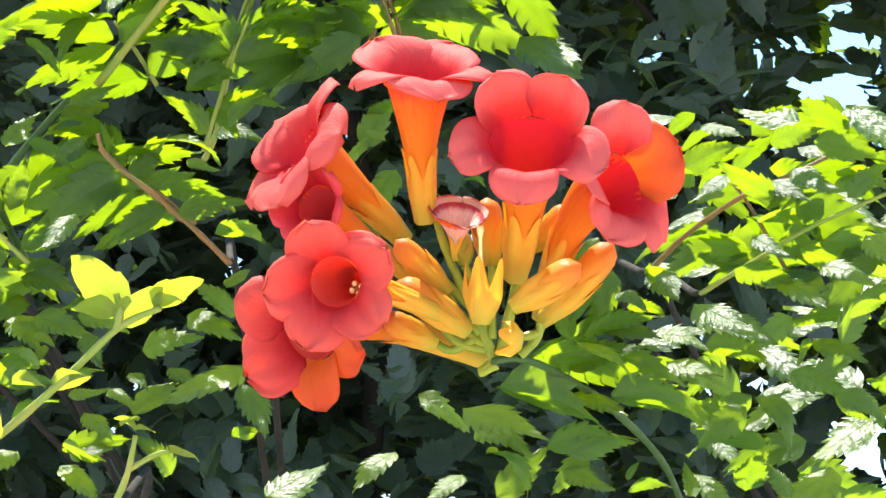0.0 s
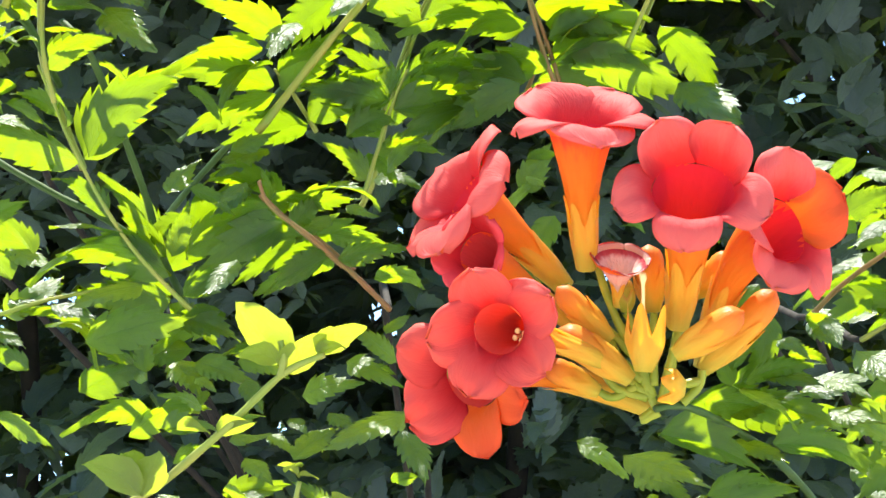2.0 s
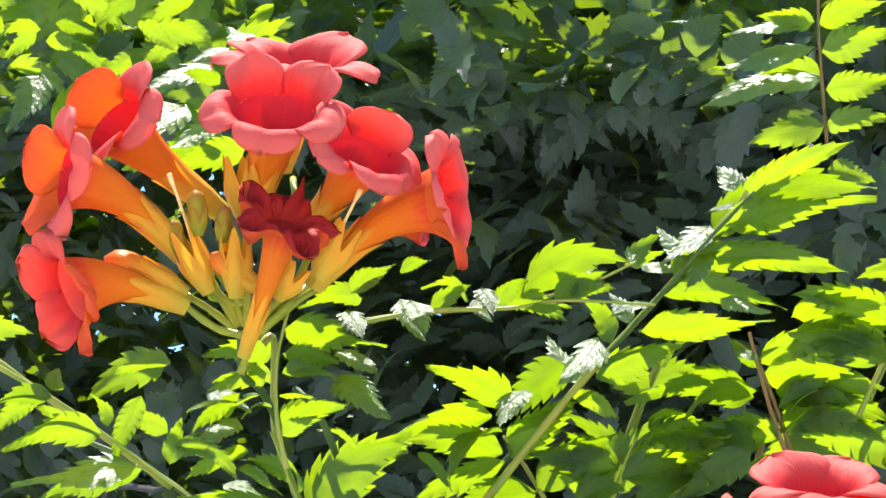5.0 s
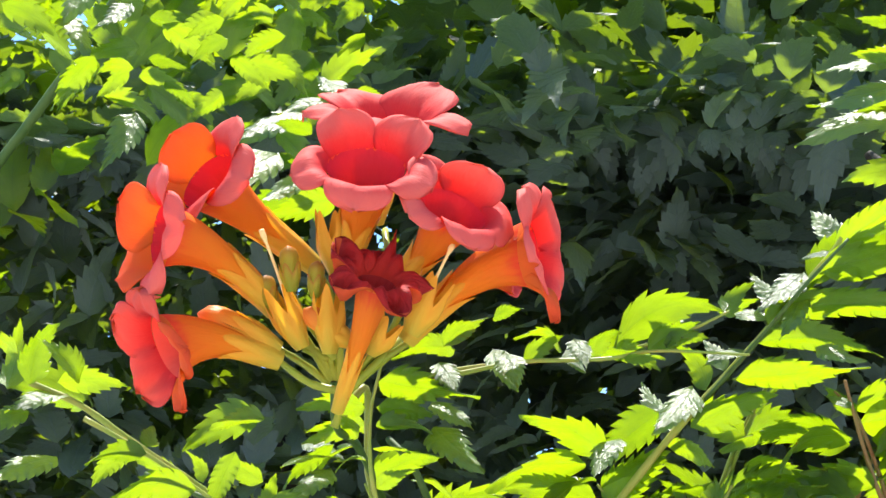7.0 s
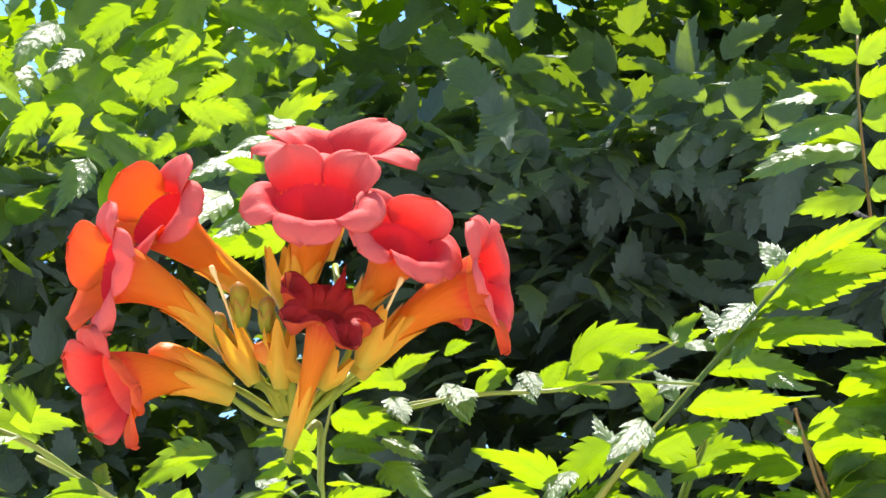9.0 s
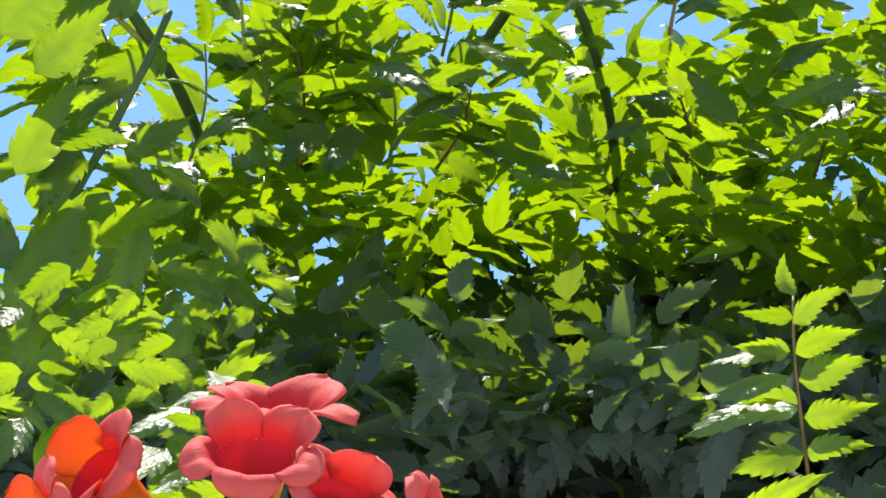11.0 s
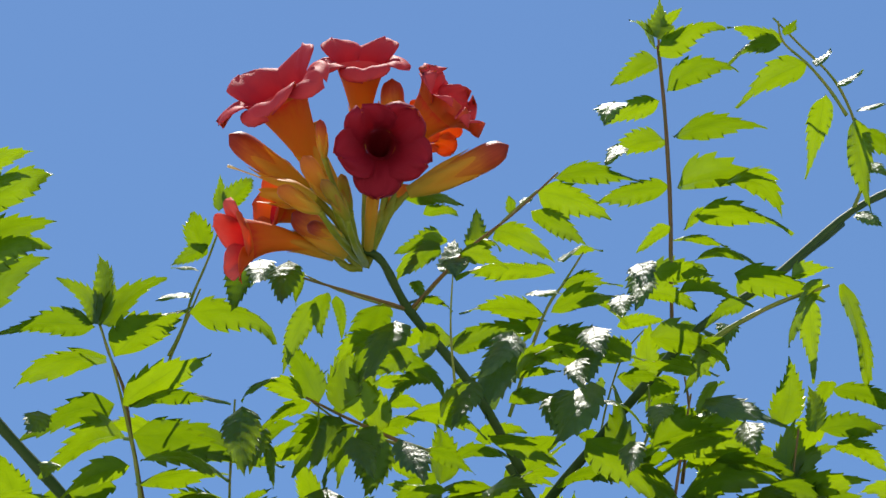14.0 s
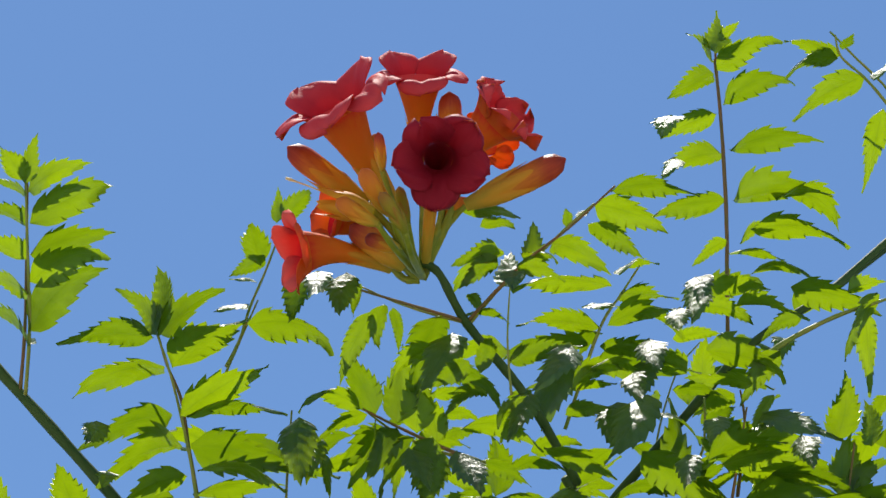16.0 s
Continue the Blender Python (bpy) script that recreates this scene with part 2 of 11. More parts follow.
def smooth_line(points, steps=5):
    """Points joined by a smooth curve."""
    pts = [Vector(p) for p in points]
    if len(pts) < 3:
        return [pts[0].lerp(pts[-1], i / steps) for i in range(steps + 1)]
    out = []
    for i in range(len(pts) - 1):
        a, b, c, d = pts[max(i - 1, 0)], pts[i], pts[i + 1], pts[min(i + 2, len(pts) - 1)]
        for k in range(steps):
            t = k / steps
            out.append(0.5 * (2 * b + (c - a) * t + (2 * a - 5 * b + 4 * c - d) * t * t + (3 * b - a - 3 * c + d) * t ** 3))
    return out + [pts[-1]]


def frames_along(line):
    """A turning frame (side, up) at each point of a line, without twist."""
    out, side = [], None
    for i, p in enumerate(line):
        d = (line[min(i + 1, len(line) - 1)] - line[max(i - 1, 0)]).normalized()
        if side is None:
            side = d.cross(UP if abs(d.z) < 0.9 else Vector((1, 0, 0))).normalized()
        side = (side - d * side.dot(d)).normalized()
        out.append((side, d.cross(side).normalized(), d))
    return out


def tube_mesh(name, line, radii, material, sides=7, cap=True):
    verts, faces, uvs = [], [], []
    n = len(line)
    for i, (p, (s, u, d)) in enumerate(zip(line, frames_along(line))):
        for k in range(sides):
            a = 2 * math.pi * k / sides
            verts.append(p + (s * math.cos(a) + u * math.sin(a)) * radii[i])
            uvs.append((i / (n - 1), k / sides))
    for i in range(n - 1):
        for k in range(sides):
            j = (k + 1) % sides
            faces.append((i * sides + k, i * sides + j, (i + 1) * sides + j, (i + 1) * sides + k))
    if cap:
        faces.append(tuple(range(sides))[::-1])
        faces.append(tuple((n - 1) * sides + k for k in range(sides)))
    return mesh_from(name, verts, faces, material, uvs)


def taper(n, r0, r1):
    return [r0 + (r1 - r0) * i / (n - 1) for i in range(n)]


# ---------------------------------------------------------------- leaves
def blade(rng, teeth=6, columns=6, width=0.22, curl=0.5, fold=0.25, wave=0.02, tooth_size=1.0, bend=1.0, point=0.3, sharp=True):
    """A coarsely saw-toothed, long-pointed leaflet one unit long along +X, face up +Z: vertices, faces, blade coordinates."""
    steps = ((0.0, -0.55, 0.0), (0.5, 0.25, 0.0), (0.86, 1.0, 0.055)) if sharp else ((0.0, -0.5, 0.0), (0.75, 1.0, 0.05))
    rows = [(0.0, 0.0, 0.0)]
    for k in range(teeth):
        for at, out, ahead in steps:
            rows.append((0.09 + 0.74 * (k + at) / teeth, out * rng.uniform(0.75, 1.25), ahead))
    rows += [(0.86, 0.0, 0.0), (0.94, 0.0, 0.0), (1.0, 0.0, 0.0)]
    twist, lean, phase = rng.uniform(-0.6, 0.6) * bend, rng.uniform(-0.08, 0.08), rng.uniform(0, 6.28)
    arc = max(0.1, curl * rng.uniform(0.7, 1.3))
    rib, n = [(0.0, 0.0)], 60
    for k in range(n):
        t = -arc * ((k + 0.5) / n) ** 1.5
        rib.append((rib[-1][0] + math.cos(t) / n, rib[-1][1] + math.sin(t) / n))
    ex, ez = rib[-1]
    reach, level = math.hypot(ex, ez), math.atan2(ez, ex)
    verts, uvs = [], []
    for u, out, ahead in rows:
        w = width * max(0.0, math.sin(math.pi * u ** 0.6)) ** 0.9 * (1 - u) ** point * 1.2 + 0.003
        for c in range(columns + 1):
            v = 2 * c / columns - 1
            x, y = u, v * w
            if abs(v) == 1:
                y *= 1 + 0.17 * tooth_size * out
                x += ahead * tooth_size
            x += 0.1 * width * abs(v) * math.sin(math.pi * u)
            z = fold * abs(y) + wave * math.sin(u * 40 - abs(v) * 6) * (0.2 < abs(v)) + 0.03 * math.sin(u * 8 + phase + v) * abs(v) - 0.25 * width * v * v * abs(v) * math.sin(math.pi * u)
            y += lean * math.sin(u * 3)
            a = twist * u * u
            y, z = y * math.cos(a) - z * math.sin(a), z * math.cos(a) + y * math.sin(a)
            q = min(x, 1.0) * n
            i = min(int(q), n - 1)
            t = -arc * min(x, 1.0) ** 1.5
            px = rib[i][0] + (rib[i + 1][0] - rib[i][0]) * (q - i) - z * math.sin(t)
            pz = rib[i][1] + (rib[i + 1][1] - rib[i][1]) * (q - i) + z * math.cos(t)
            verts.append(((px * math.cos(level) + pz * math.sin(level)) / reach, y, (pz * math.cos(level) - px * math.sin(level)) / reach))
            uvs.append((u, c / columns))
    k = columns + 1
    faces = [(i * k + c, (i + 1) * k + c, (i + 1) * k + c + 1, i * k + c + 1) for i in range(len(rows) - 1) for c in range(columns)]
    return verts, faces, uvs


def blade_faces(made, material):
    verts, faces, uvs = made
    return verts, faces, material, uvs


rng = random.Random(11)
BLADES = {"vine": [], "young": [], "flat": [], "slim": []}
for i in range(24):
    BLADES["vine"].append(mesh_from("leaflet", *blade_faces(blade(rng, rng.choice((5, 6, 7)), 6, rng.uniform(0.155, 0.21), rng.uniform(0.5, 1.6), rng.uniform(-0.1, 0.6), rng.uniform(0.002, 0.006)), LEAF)))
for i in range(8):
    BLADES["young"].append(mesh_from("leaflet", *blade_faces(blade(rng, 2, 6, rng.uniform(0.26, 0.32), rng.uniform(0.8, 1.5), rng.uniform(0.2, 0.6), 0.004, 0.35, point=0.0), YOUNG)))
for i in range(10):
    BLADES["flat"].append(mesh_from("leaflet", *blade_faces(blade(rng, rng.choice((6, 7)), 8, rng.uniform(0.16, 0.2), rng.uniform(0.15, 0.5), rng.uniform(-0.1, 0.15), 0.009, bend=0.2), GLOSSY)))
for i in range(6):
    BLADES["slim"].append(mesh_from("leaflet", *blade_faces(blade(rng, 8, 6, rng.uniform(0.11, 0.135), rng.uniform(0.2, 0.6), rng.uniform(0.1, 0.5), 0.003, 0.7, bend=0.5), LEAF)))


def blade_matrix(place, along, normal, length):
    x = along.normalized()
    z = (normal - x * normal.dot(x)).normalized()
    y = z.cross(x)
    m = Matrix((x, y, z)).transposed().to_4x4()
    return Matrix.Translation(place) @ m @ Matrix.Diagonal((length, length, length, 1))


def shoot(label, category="vine shoot"):
    """A top-level growing shoot; its stem and leaves hang under it."""
    return tagged(new("vine_shoot"), label, category, "shoots of the trumpet vine")


def stem(owner, points, r0=0.002, r1=0.0012, material=None, name="stem"):
    line = smooth_line(points, 6)
    return part(name, tube_mesh(name, line, [r * (1 + 0.08 * math.sin(i * 1.7)) for i, r in enumerate(taper(len(line), r0, r1))], material or STEM, 8), owner)


def leaf(owner, points, pairs, size, spin=0.0, droop=0.0, kind="vine", seed=0, tip=True, spread=1.0, stalk=None, lift=0.0, shrink=0.75, bare=0.22, turn=0.4):
    """A pinnate leaf: a stalk through the points and pairs of toothed leaflets with one at its end."""
    rng = random.Random(seed)
    line = smooth_line(points, 6)
    n = len(line)
    stalk_ob = part("leaf", tube_mesh("leaf", line, taper(n, 0.0012 * size / 0.045, 0.0006 * size / 0.045), stalk or (RED_STALK if rng.random() < 0.45 else STALK), 5), owner)
    fr = frames_along(line)
    toward = Vector((0, 1, 0.25))
    for k in range(pairs + (1 if tip else 0)):
        f = bare + (1 - bare) * k / max(pairs, 1)
        end = tip and k == pairs
        q = min(int(f * (n - 1)), n - 2)
        p = line[q].lerp(line[q + 1], f * (n - 1) - q)
        d = fr[q][2]
        side = toward.cross(d)
        side = (side if side.length > 0.15 else Vector((1, 0, 0))).normalized()
        side = Matrix.Rotation(radians(spin), 3, d) @ side
        for hand in ((1, -1) if not end else (0,)):
            s = size * 1.0 * (1 - (1 - shrink) * abs(f - 0.35) / 0.65) * rng.uniform(0.85, 1.15)
            if end:
                along, s = d.copy(), s * 1.15
            else:
                along = side * hand * spread + d * rng.uniform(0.25, 0.6)
            along = along.normalized() + UP * (rng.uniform(0.0, 0.3) - droop * rng.uniform(0.5, 1.5)) + Vector((rng.uniform(-1, 1), rng.uniform(-1, 1), rng.uniform(-1, 1))) * 0.16
            tip_over = lift + (rng.uniform(0.2, 0.9) if rng.random() < 0.4 else 0.0)
            normal = UP * (1 - tip_over * 0.8) + Vector((rng.uniform(-1, 1), rng.uniform(-1, 1), rng.uniform(-1, 1))) * turn - Vector((-0.3, 1, 0)) * (tip_over - 0.1)
            place = p + along.normalized() * size * 0.03
            part("leaflet", rng.choice(BLADES[kind]), stalk_ob, blade_matrix(place, along, normal, s))
    return stalk_ob


def leaflet(owner, place, end, normal, kind="vine", pick=0):
    """One leaflet from its joint to its point, with its upper face along normal."""
    a, b = Vector(place), Vector(end)
    return part("leaflet", BLADES[kind][pick % len(BLADES[kind])], owner, blade_matrix(a, b - a, Vector(normal), (b - a).length))


def foliage(name, label, count, place, size, material, seed, up=0.8, loose=0.5, broad=1.0):
    """Uncountable leaves as one piece: leaflets in loose sprays, set by place(rng)."""
    rng = random.Random(seed)
    nrng = np.random.default_rng(seed)
    shapes = []
    for i in range(10):
        v, f, t = blade(rng, teeth=5, columns=2, width=rng.uniform(0.16, 0.2) * broad, curl=rng.uniform(0.3, 1.2), fold=rng.uniform(-0.1, 0.5), wave=0.0, sharp=False)
        shapes.append((np.array(v), np.array(f), np.array(t)))
    vs, fs, ts, base = [], [], [], 0
    made = 0
    while made < count:
        root = Vector(place(rng))
        d = Vector((rng.uniform(-1, 1), rng.uniform(-1, 1), rng.uniform(-0.1, 0.5))).normalized()
        side = d.cross(Vector((rng.uniform(-1, 1), rng.uniform(-1, 1), rng.uniform(-0.3, 0.3)))).normalized()
        s0 = rng.uniform(*size)
        for k in range(9):
            at = root + d * s0 * 0.5 * (k // 2)
            along = (side * (1 if k % 2 else -1) + d * 0.4 + UP * rng.uniform(-0.35, 0.35)) if k < 8 else d
            along = along + Vector((rng.uniform(-1, 1), rng.uniform(-1, 1), rng.uniform(-1, 1))) * 0.25
            along.z *= 0.45
            normal = UP * up + Vector((0, 0.1, 0)) + Vector((rng.uniform(-1, 1), rng.uniform(-1, 1), rng.uniform(-1, 1))) * loose
            m = np.array(blade_matrix(at, along, normal, s0 * rng.uniform(0.7, 1.15)))
            v, f, t = shapes[rng.randrange(10)]
            vs.append(v @ m[:3, :3].T + m[:3, 3]), fs.append(f + base), ts.append(t[f.ravel()])
            base += len(v)
            made += 1
    v, f, t = np.concatenate(vs), np.concatenate(fs), np.concatenate(ts)
    me = bpy.data.meshes.new(name)
    me.vertices.add(len(v)), me.loops.add(f.size), me.polygons.add(len(f))
    me.vertices.foreach_set("co", v.astype(np.float32).ravel())
    me.loops.foreach_set("vertex_index", f.astype(np.int32).ravel())
    me.polygons.foreach_set("loop_start", np.arange(0, f.size, 4, dtype=np.int32))
    me.polygons.foreach_set("use_smooth", np.ones(len(f), dtype=bool))
    me.uv_layers.new(name="UVMap").data.foreach_set("uv", t.astype(np.float32).ravel())
    me.materials.append(material)
    me.update(calc_edges=True)
    me.validate()
    return tagged(new(name, me), label, "foliage", "", "stuff")


# ---------------------------------------------------------------- flowers
def ring_surface(name, line, radius, material, sides=20, wobble=0.0, seed=0):
    rng = random.Random(seed)
    verts, faces, uvs = [], [], []
    n = len(line)
    ph = rng.uniform(0, 6)
    for i, (p, (s, u, d)) in enumerate(zip(line, frames_along(line))):
        f = i / (n - 1)
        for k in range(sides):
            a = 2 * math.pi * k / sides
            r = radius(f) * (1 + wobble * math.sin(a * 5 + ph) * f + wobble * 0.6 * math.sin(a * 3 + ph * 2 + f * 3))
            verts.append(p + (s * math.cos(a) + u * math.sin(a)) * r)
            uvs.append((f, k / sides))
    for i in range(n - 1):
        for k in range(sides):
            j = (k + 1) % sides
            faces.append((i * sides + k, i * sides + j, (i + 1) * sides + j, (i + 1) * sides + k))
    return mesh_from(name, verts, faces, material, uvs)


def lobe_mesh(rng, throat, reach, curl, material, ruffle=0.03, wide=1.0, flare=0.3, over=0.0, under=None):
    """One rounded petal lobe that grows out of the throat's ring and bends over by its curl: X points outward, Z along the flower.
    It has a coloured upper skin, a paler underside and a rolled margin."""
    nu, nv = 14, 14
    ph, tilt, skew = rng.uniform(0, 6), rng.uniform(-0.3, 0.3), rng.uniform(-0.2, 0.2)
    rolls = rng.uniform(0.02, 0.2), rng.uniform(0.02, 0.2)
    fold = rng.uniform(0.03, 0.09)
    half0 = throat * math.sin(radians(36))
    half1 = max(reach * 0.6, (throat + 0.5 * reach) * 0.6) * wide * rng.uniform(0.94, 1.06)
    out = up = 0.0
    top = []
    for j in range(nv + 1):
        v = j / nv
        q = min(1, v / 0.8)
        bent = flare * (1 - 0.5 * v) + curl * (0.45 * q + 0.55 * q * q * (3 - 2 * q))
        if j:
            out, up = out + reach / nv * math.sin(bent), up + reach / nv * math.cos(bent)
        grow = half0 + (half1 - half0) * math.sin(min(v / 0.55, 1) * math.pi / 2)
        w = max(grow * (math.sqrt(max(0.0, 1 - ((v - 0.5) / 0.5) ** 3.2)) if v > 0.5 else 1), 0.1 * half1)
        r = throat + out
        for i in range(nu + 1):
            h = 2 * i / nu - 1
            y = h * w + skew * half1 * v * v
            sag = r - math.sqrt(max(r * r - min(abs(y), 0.85 * r) ** 2, 0))
            bow = sag * (1 - 0.55 * v)
            roll = -rolls[h > 0] * reach * abs(h) ** 3 * v - 0.1 * reach * v ** 5
            wave = ruffle * reach * (math.sin(h * 4 + ph) * v * v + 0.6 * math.sin(h * 9 + v * 5 + ph * 2) * v) - fold * reach * math.exp(-((h - skew) / 0.2) ** 2) * math.sin(math.pi * v)
            lift = roll + wave + over * v + tilt * y * v
            top.append(Vector((r - bow - lift * math.cos(bent) * 0.8, y, up + lift * math.sin(bent))))
    k = nu + 1
    skin = 0.018 * reach + 0.0002
    low = []
    for j in range(nv + 1):
        for i in range(k):
            du = top[j * k + min(i + 1, nu)] - top[j * k + max(i - 1, 0)]
            dv = top[min(j + 1, nv) * k + i] - top[max(j - 1, 0) * k + i]
            low.append(top[j * k + i] - dv.cross(du).normalized() * skin)
    uvs = [(j / nv, i / nu) for j in range(nv + 1) for i in range(k)] * 2
    faces = [(j * k + i, j * k + i + 1, (j + 1) * k + i + 1, (j + 1) * k + i) for j in range(nv) for i in range(nu)]
    m = len(top)
    border = [j * k for j in range(nv)] + [nv * k + i for i in range(nu)] + [j * k + nu for j in range(nv, -1, -1)]
    back = [tuple(x + m for x in f[::-1]) for f in faces]
    side = [(a, b, b + m, a + m) for a, b in zip(border, border[1:])]
    me = mesh_from("petal", top + low, faces + side + back, material, uvs)
    me.materials.append(under or ORANGE)
    for f in me.polygons[len(faces) + len(side):]:
        f.material_index = 1
    return me


def calyx_mesh(line, profile, cover, seed, material=None, split=0.42, loose=0.0):
    """A ribbed cup that hugs the tube and ends in five long points; cover: how much of the line it reaches over."""
    rng = random.Random(seed)
    n, sides, rings = len(line), 40, 10
    fr = frames_along(line)
    ph = rng.uniform(0, 6.28)
    lengths = [rng.uniform(0.86, 1.0) for _ in range(5)]
    verts, uvs = [], []
    for j in range(rings + 1):
        for k in range(sides):
            a = 2 * math.pi * k / sides
            tooth = abs(math.cos(2.5 * a)) ** 1.6
            own = lengths[int((a + math.pi / 5) / (math.pi * 0.4)) % 5]
            g = j / rings
            f = cover * g * (1 - split + split * tooth * own)
            q = min(f * (n - 1), n - 1.001)
            i = int(q)
            p = line[i].lerp(line[i + 1], q - i)
            s, u, d = fr[i]
            r = profile(f) * (1.07 + 0.16 * math.sin(math.pi * min(1, g * 1.1)) ** 2 + 0.05 * math.cos(5 * a) + loose * g * g) + 0.00035
            verts.append(p + (s * math.cos(a + ph) + u * math.sin(a + ph)) * r)
            uvs.append((g, k / sides))
    faces = [(j * sides + k, j * sides + (k + 1) % sides, (j + 1) * sides + (k + 1) % sides, (j + 1) * sides + k) for j in range(rings) for k in range(sides)]
    return mesh_from("calyx", verts, faces, material or CALYX, uvs)


def flower(cluster, base, mouth, facing, size, throat, curls=(1.2, 1.2, 1.2, 1.2, 1.2), roll=0.0, petal=None, tube=None, ruffle=0.035, seed=0, stamens=False, label="", wide=1.0, lit_through=()):
    """A trumpet flower: tube, inner throat, five lobes, calyx. base to mouth in metres; size: lobe reach."""
    rng = random.Random(seed)
    base, mouth, facing = Vector(base), Vector(mouth), Vector(facing).normalized()
    length = (mouth - base).length
    rim = mouth - facing * throat * 0.35
    line = bezier(base, mouth - facing * length * 0.45, rim, 13)
    narrow = min(throat * 0.34, size * 0.15)

    def profile(f):
        return narrow * (0.8 + 0.25 * min(1, f / 0.3)) + (throat - narrow * 1.05) * max(0.0, (f - 0.25) / 0.75) ** 1.35
    body = part("flower", ring_surface("flower", line, profile, tube or TUBE, 30, 0.02, seed), cluster, None, label)
    part("throat", ring_surface("throat", line[4:], lambda f: profile(0.33 + 0.67 * f) * (0.955 + 0.043 * f ** 4), THROAT if petal is None else petal, 30, 0.02, seed), body)
    part("calyx", calyx_mesh(line, profile, 0.5, seed), body)
    flare = math.atan(1.8 * (throat - narrow) / length)
    z = facing
    x = z.cross(UP if abs(z.z) < 0.9 else Vector((0, -1, 0))).normalized()
    y = z.cross(x)
    rot = Matrix((x, y, z)).transposed().to_4x4()
    for i in range(5):
        turn = Matrix.Rotation(radians(roll + 72 * i + rng.uniform(-4, 4)), 4, "Z")
        m = Matrix.Translation(rim - facing * throat * 0.015) @ rot @ turn
        part("petal", lobe_mesh(rng, throat * 0.995, size - throat, curls[i], ORANGE if i in lit_through else petal or LOBE, ruffle, wide, flare, (0.0, 0.05, 0.0, 0.05, 0.025)[i] * (size - throat)), body, m)
    if stamens:
        inside = line[7]
        for i in range(4):
            a = radians(90 * i + 20)
            tip = inside + facing * length * 0.2 + (x * math.cos(a) + y * math.sin(a)) * throat * 0.22
            ln = smooth_line([inside, inside.lerp(tip, 0.6) + facing * 0.002, tip], 4)
            part("stamen", tube_mesh("stamen", ln, [0.0006] * (len(ln) - 2) + [0.0013, 0.001], STYLE, 6), body)
    return body


def bud(cluster, base, end, radius, material=None, seed=0, label="", tooth=1.0, belly=0.72):
    """A closed bud: long swelling cap rising out of a ribbed, pointed calyx."""
    rng = random.Random(seed)
    base, end = Vector(base), Vector(end)
    length = (end - base).length
    bow = Vector((rng.uniform(-1, 1), rng.uniform(-1, 1), rng.uniform(-1, 0.3))) * length * 0.06
    line = bezier(base, base.lerp(end, 0.5) + bow, end, 14)

    def profile(f):
        return radius * (0.36 + 0.54 * math.sin(min(1, f / belly) * math.pi / 2)) * math.sqrt(max(0.004, 1 - max(0, (f - belly) / (1.0 - belly)) ** 2.2))
    body = part("bud", ring_surface("bud", line, profile, material or BUD, 16, 0.04, seed), cluster, None, label)
    part("calyx", calyx_mesh(line, profile, 0.68, seed, GREEN_BUD if material == GREEN_BUD else CALYX, 0.4 * tooth), body)
    return body


def empty_calyx(cluster, base, end, radius, style_end=None, seed=0, label=""):
    """A calyx that has shed its flower: a ribbed cup with long points, sometimes with the style left in it."""
    base, end = Vector(base), Vector(end)
    line = bezier(base, base.lerp(end, 0.5), end, 8)
    line = [p + (p - base) * 0.35 for p in line]
    cup = part("empty_calyx", calyx_mesh(line, lambda f: radius * (0.42 + 0.5 * min(1, f * 2.4) ** 0.8), 1.0, seed, None, 0.5, 0.12), cluster, None, label)
    if style_end:
        ln = smooth_line([base.lerp(end, 0.3), base.lerp(Vector(style_end), 0.6) + UP * 0.001, style_end], 5)
        part("style", tube_mesh("style", ln, [0.0007] * (len(ln) - 2) + [0.0014, 0.0012], STYLE, 6), cup)
    return cup


def cluster(label):
    return tagged(new("flower_cluster"), label, "flower cluster", "flower clusters of the trumpet vine")


# ---------------------------------------------------------------- ground and the vine's woody frame
def ground():
    verts, faces, n = [], [], 40
    for j in range(n + 1):
        for i in range(n + 1):
            a, b = 2 * i / n - 1, 2 * j / n - 1
            x, y = math.copysign(abs(a) ** 3, a) * 600, math.copysign(abs(b) ** 3, b) * 600
            verts.append((x, y, 0.03 * noise.noise(Vector((x, y, 0)) * 0.4)))
    for j in range(n):
        for i in range(n):
            a = j * (n + 1) + i
            faces.append((a, a + 1, a + n + 2, a + n + 1))
    tagged(new("ground", mesh_from("ground", verts, faces, BOUNCE_GROUND)), "unseen ground below the trumpet vine, pale for bounce light", "ground", "", "structure")


ground()

# lower flower cluster
low_cluster = cluster('coral-red trumpet flowers and orange buds in full bloom')
flower(low_cluster, (-0.0072, 0.9759, 1.7687), (-0.0092, 0.9433, 1.8210), (0.020, -0.465, 0.885), 0.0341, 0.0132, curls=(1.75, 2.0, 1.6, 1.1, 0.9), roll=24, wide=1.2, seed=101)
flower(low_cluster, (0.0288, 0.9805, 1.7467), (0.0331, 0.9251, 1.7912), (0.000, -0.857, 0.515), 0.0361, 0.0159, curls=(1.9, 2.1, 1.9, 0.2, 0.3), roll=14, wide=0.88, seed=102)
flower(low_cluster, (0.0408, 1.0135, 1.7361), (0.0711, 0.9578, 1.7814), (0.659, -0.741, 0.128), 0.0366, 0.0137, curls=(1.2, 1.5, 1.9, 1.1, 1.0), roll=-6, lit_through=(3,), seed=103)
flower(low_cluster, (-0.0160, 1.0067, 1.7678), (-0.0588, 0.9747, 1.7981), (-0.818, -0.412, 0.402), 0.0362, 0.0136, curls=(1.3, 1.6, 2.1, 1.6, 1.2), roll=40, wide=1.1, seed=104)
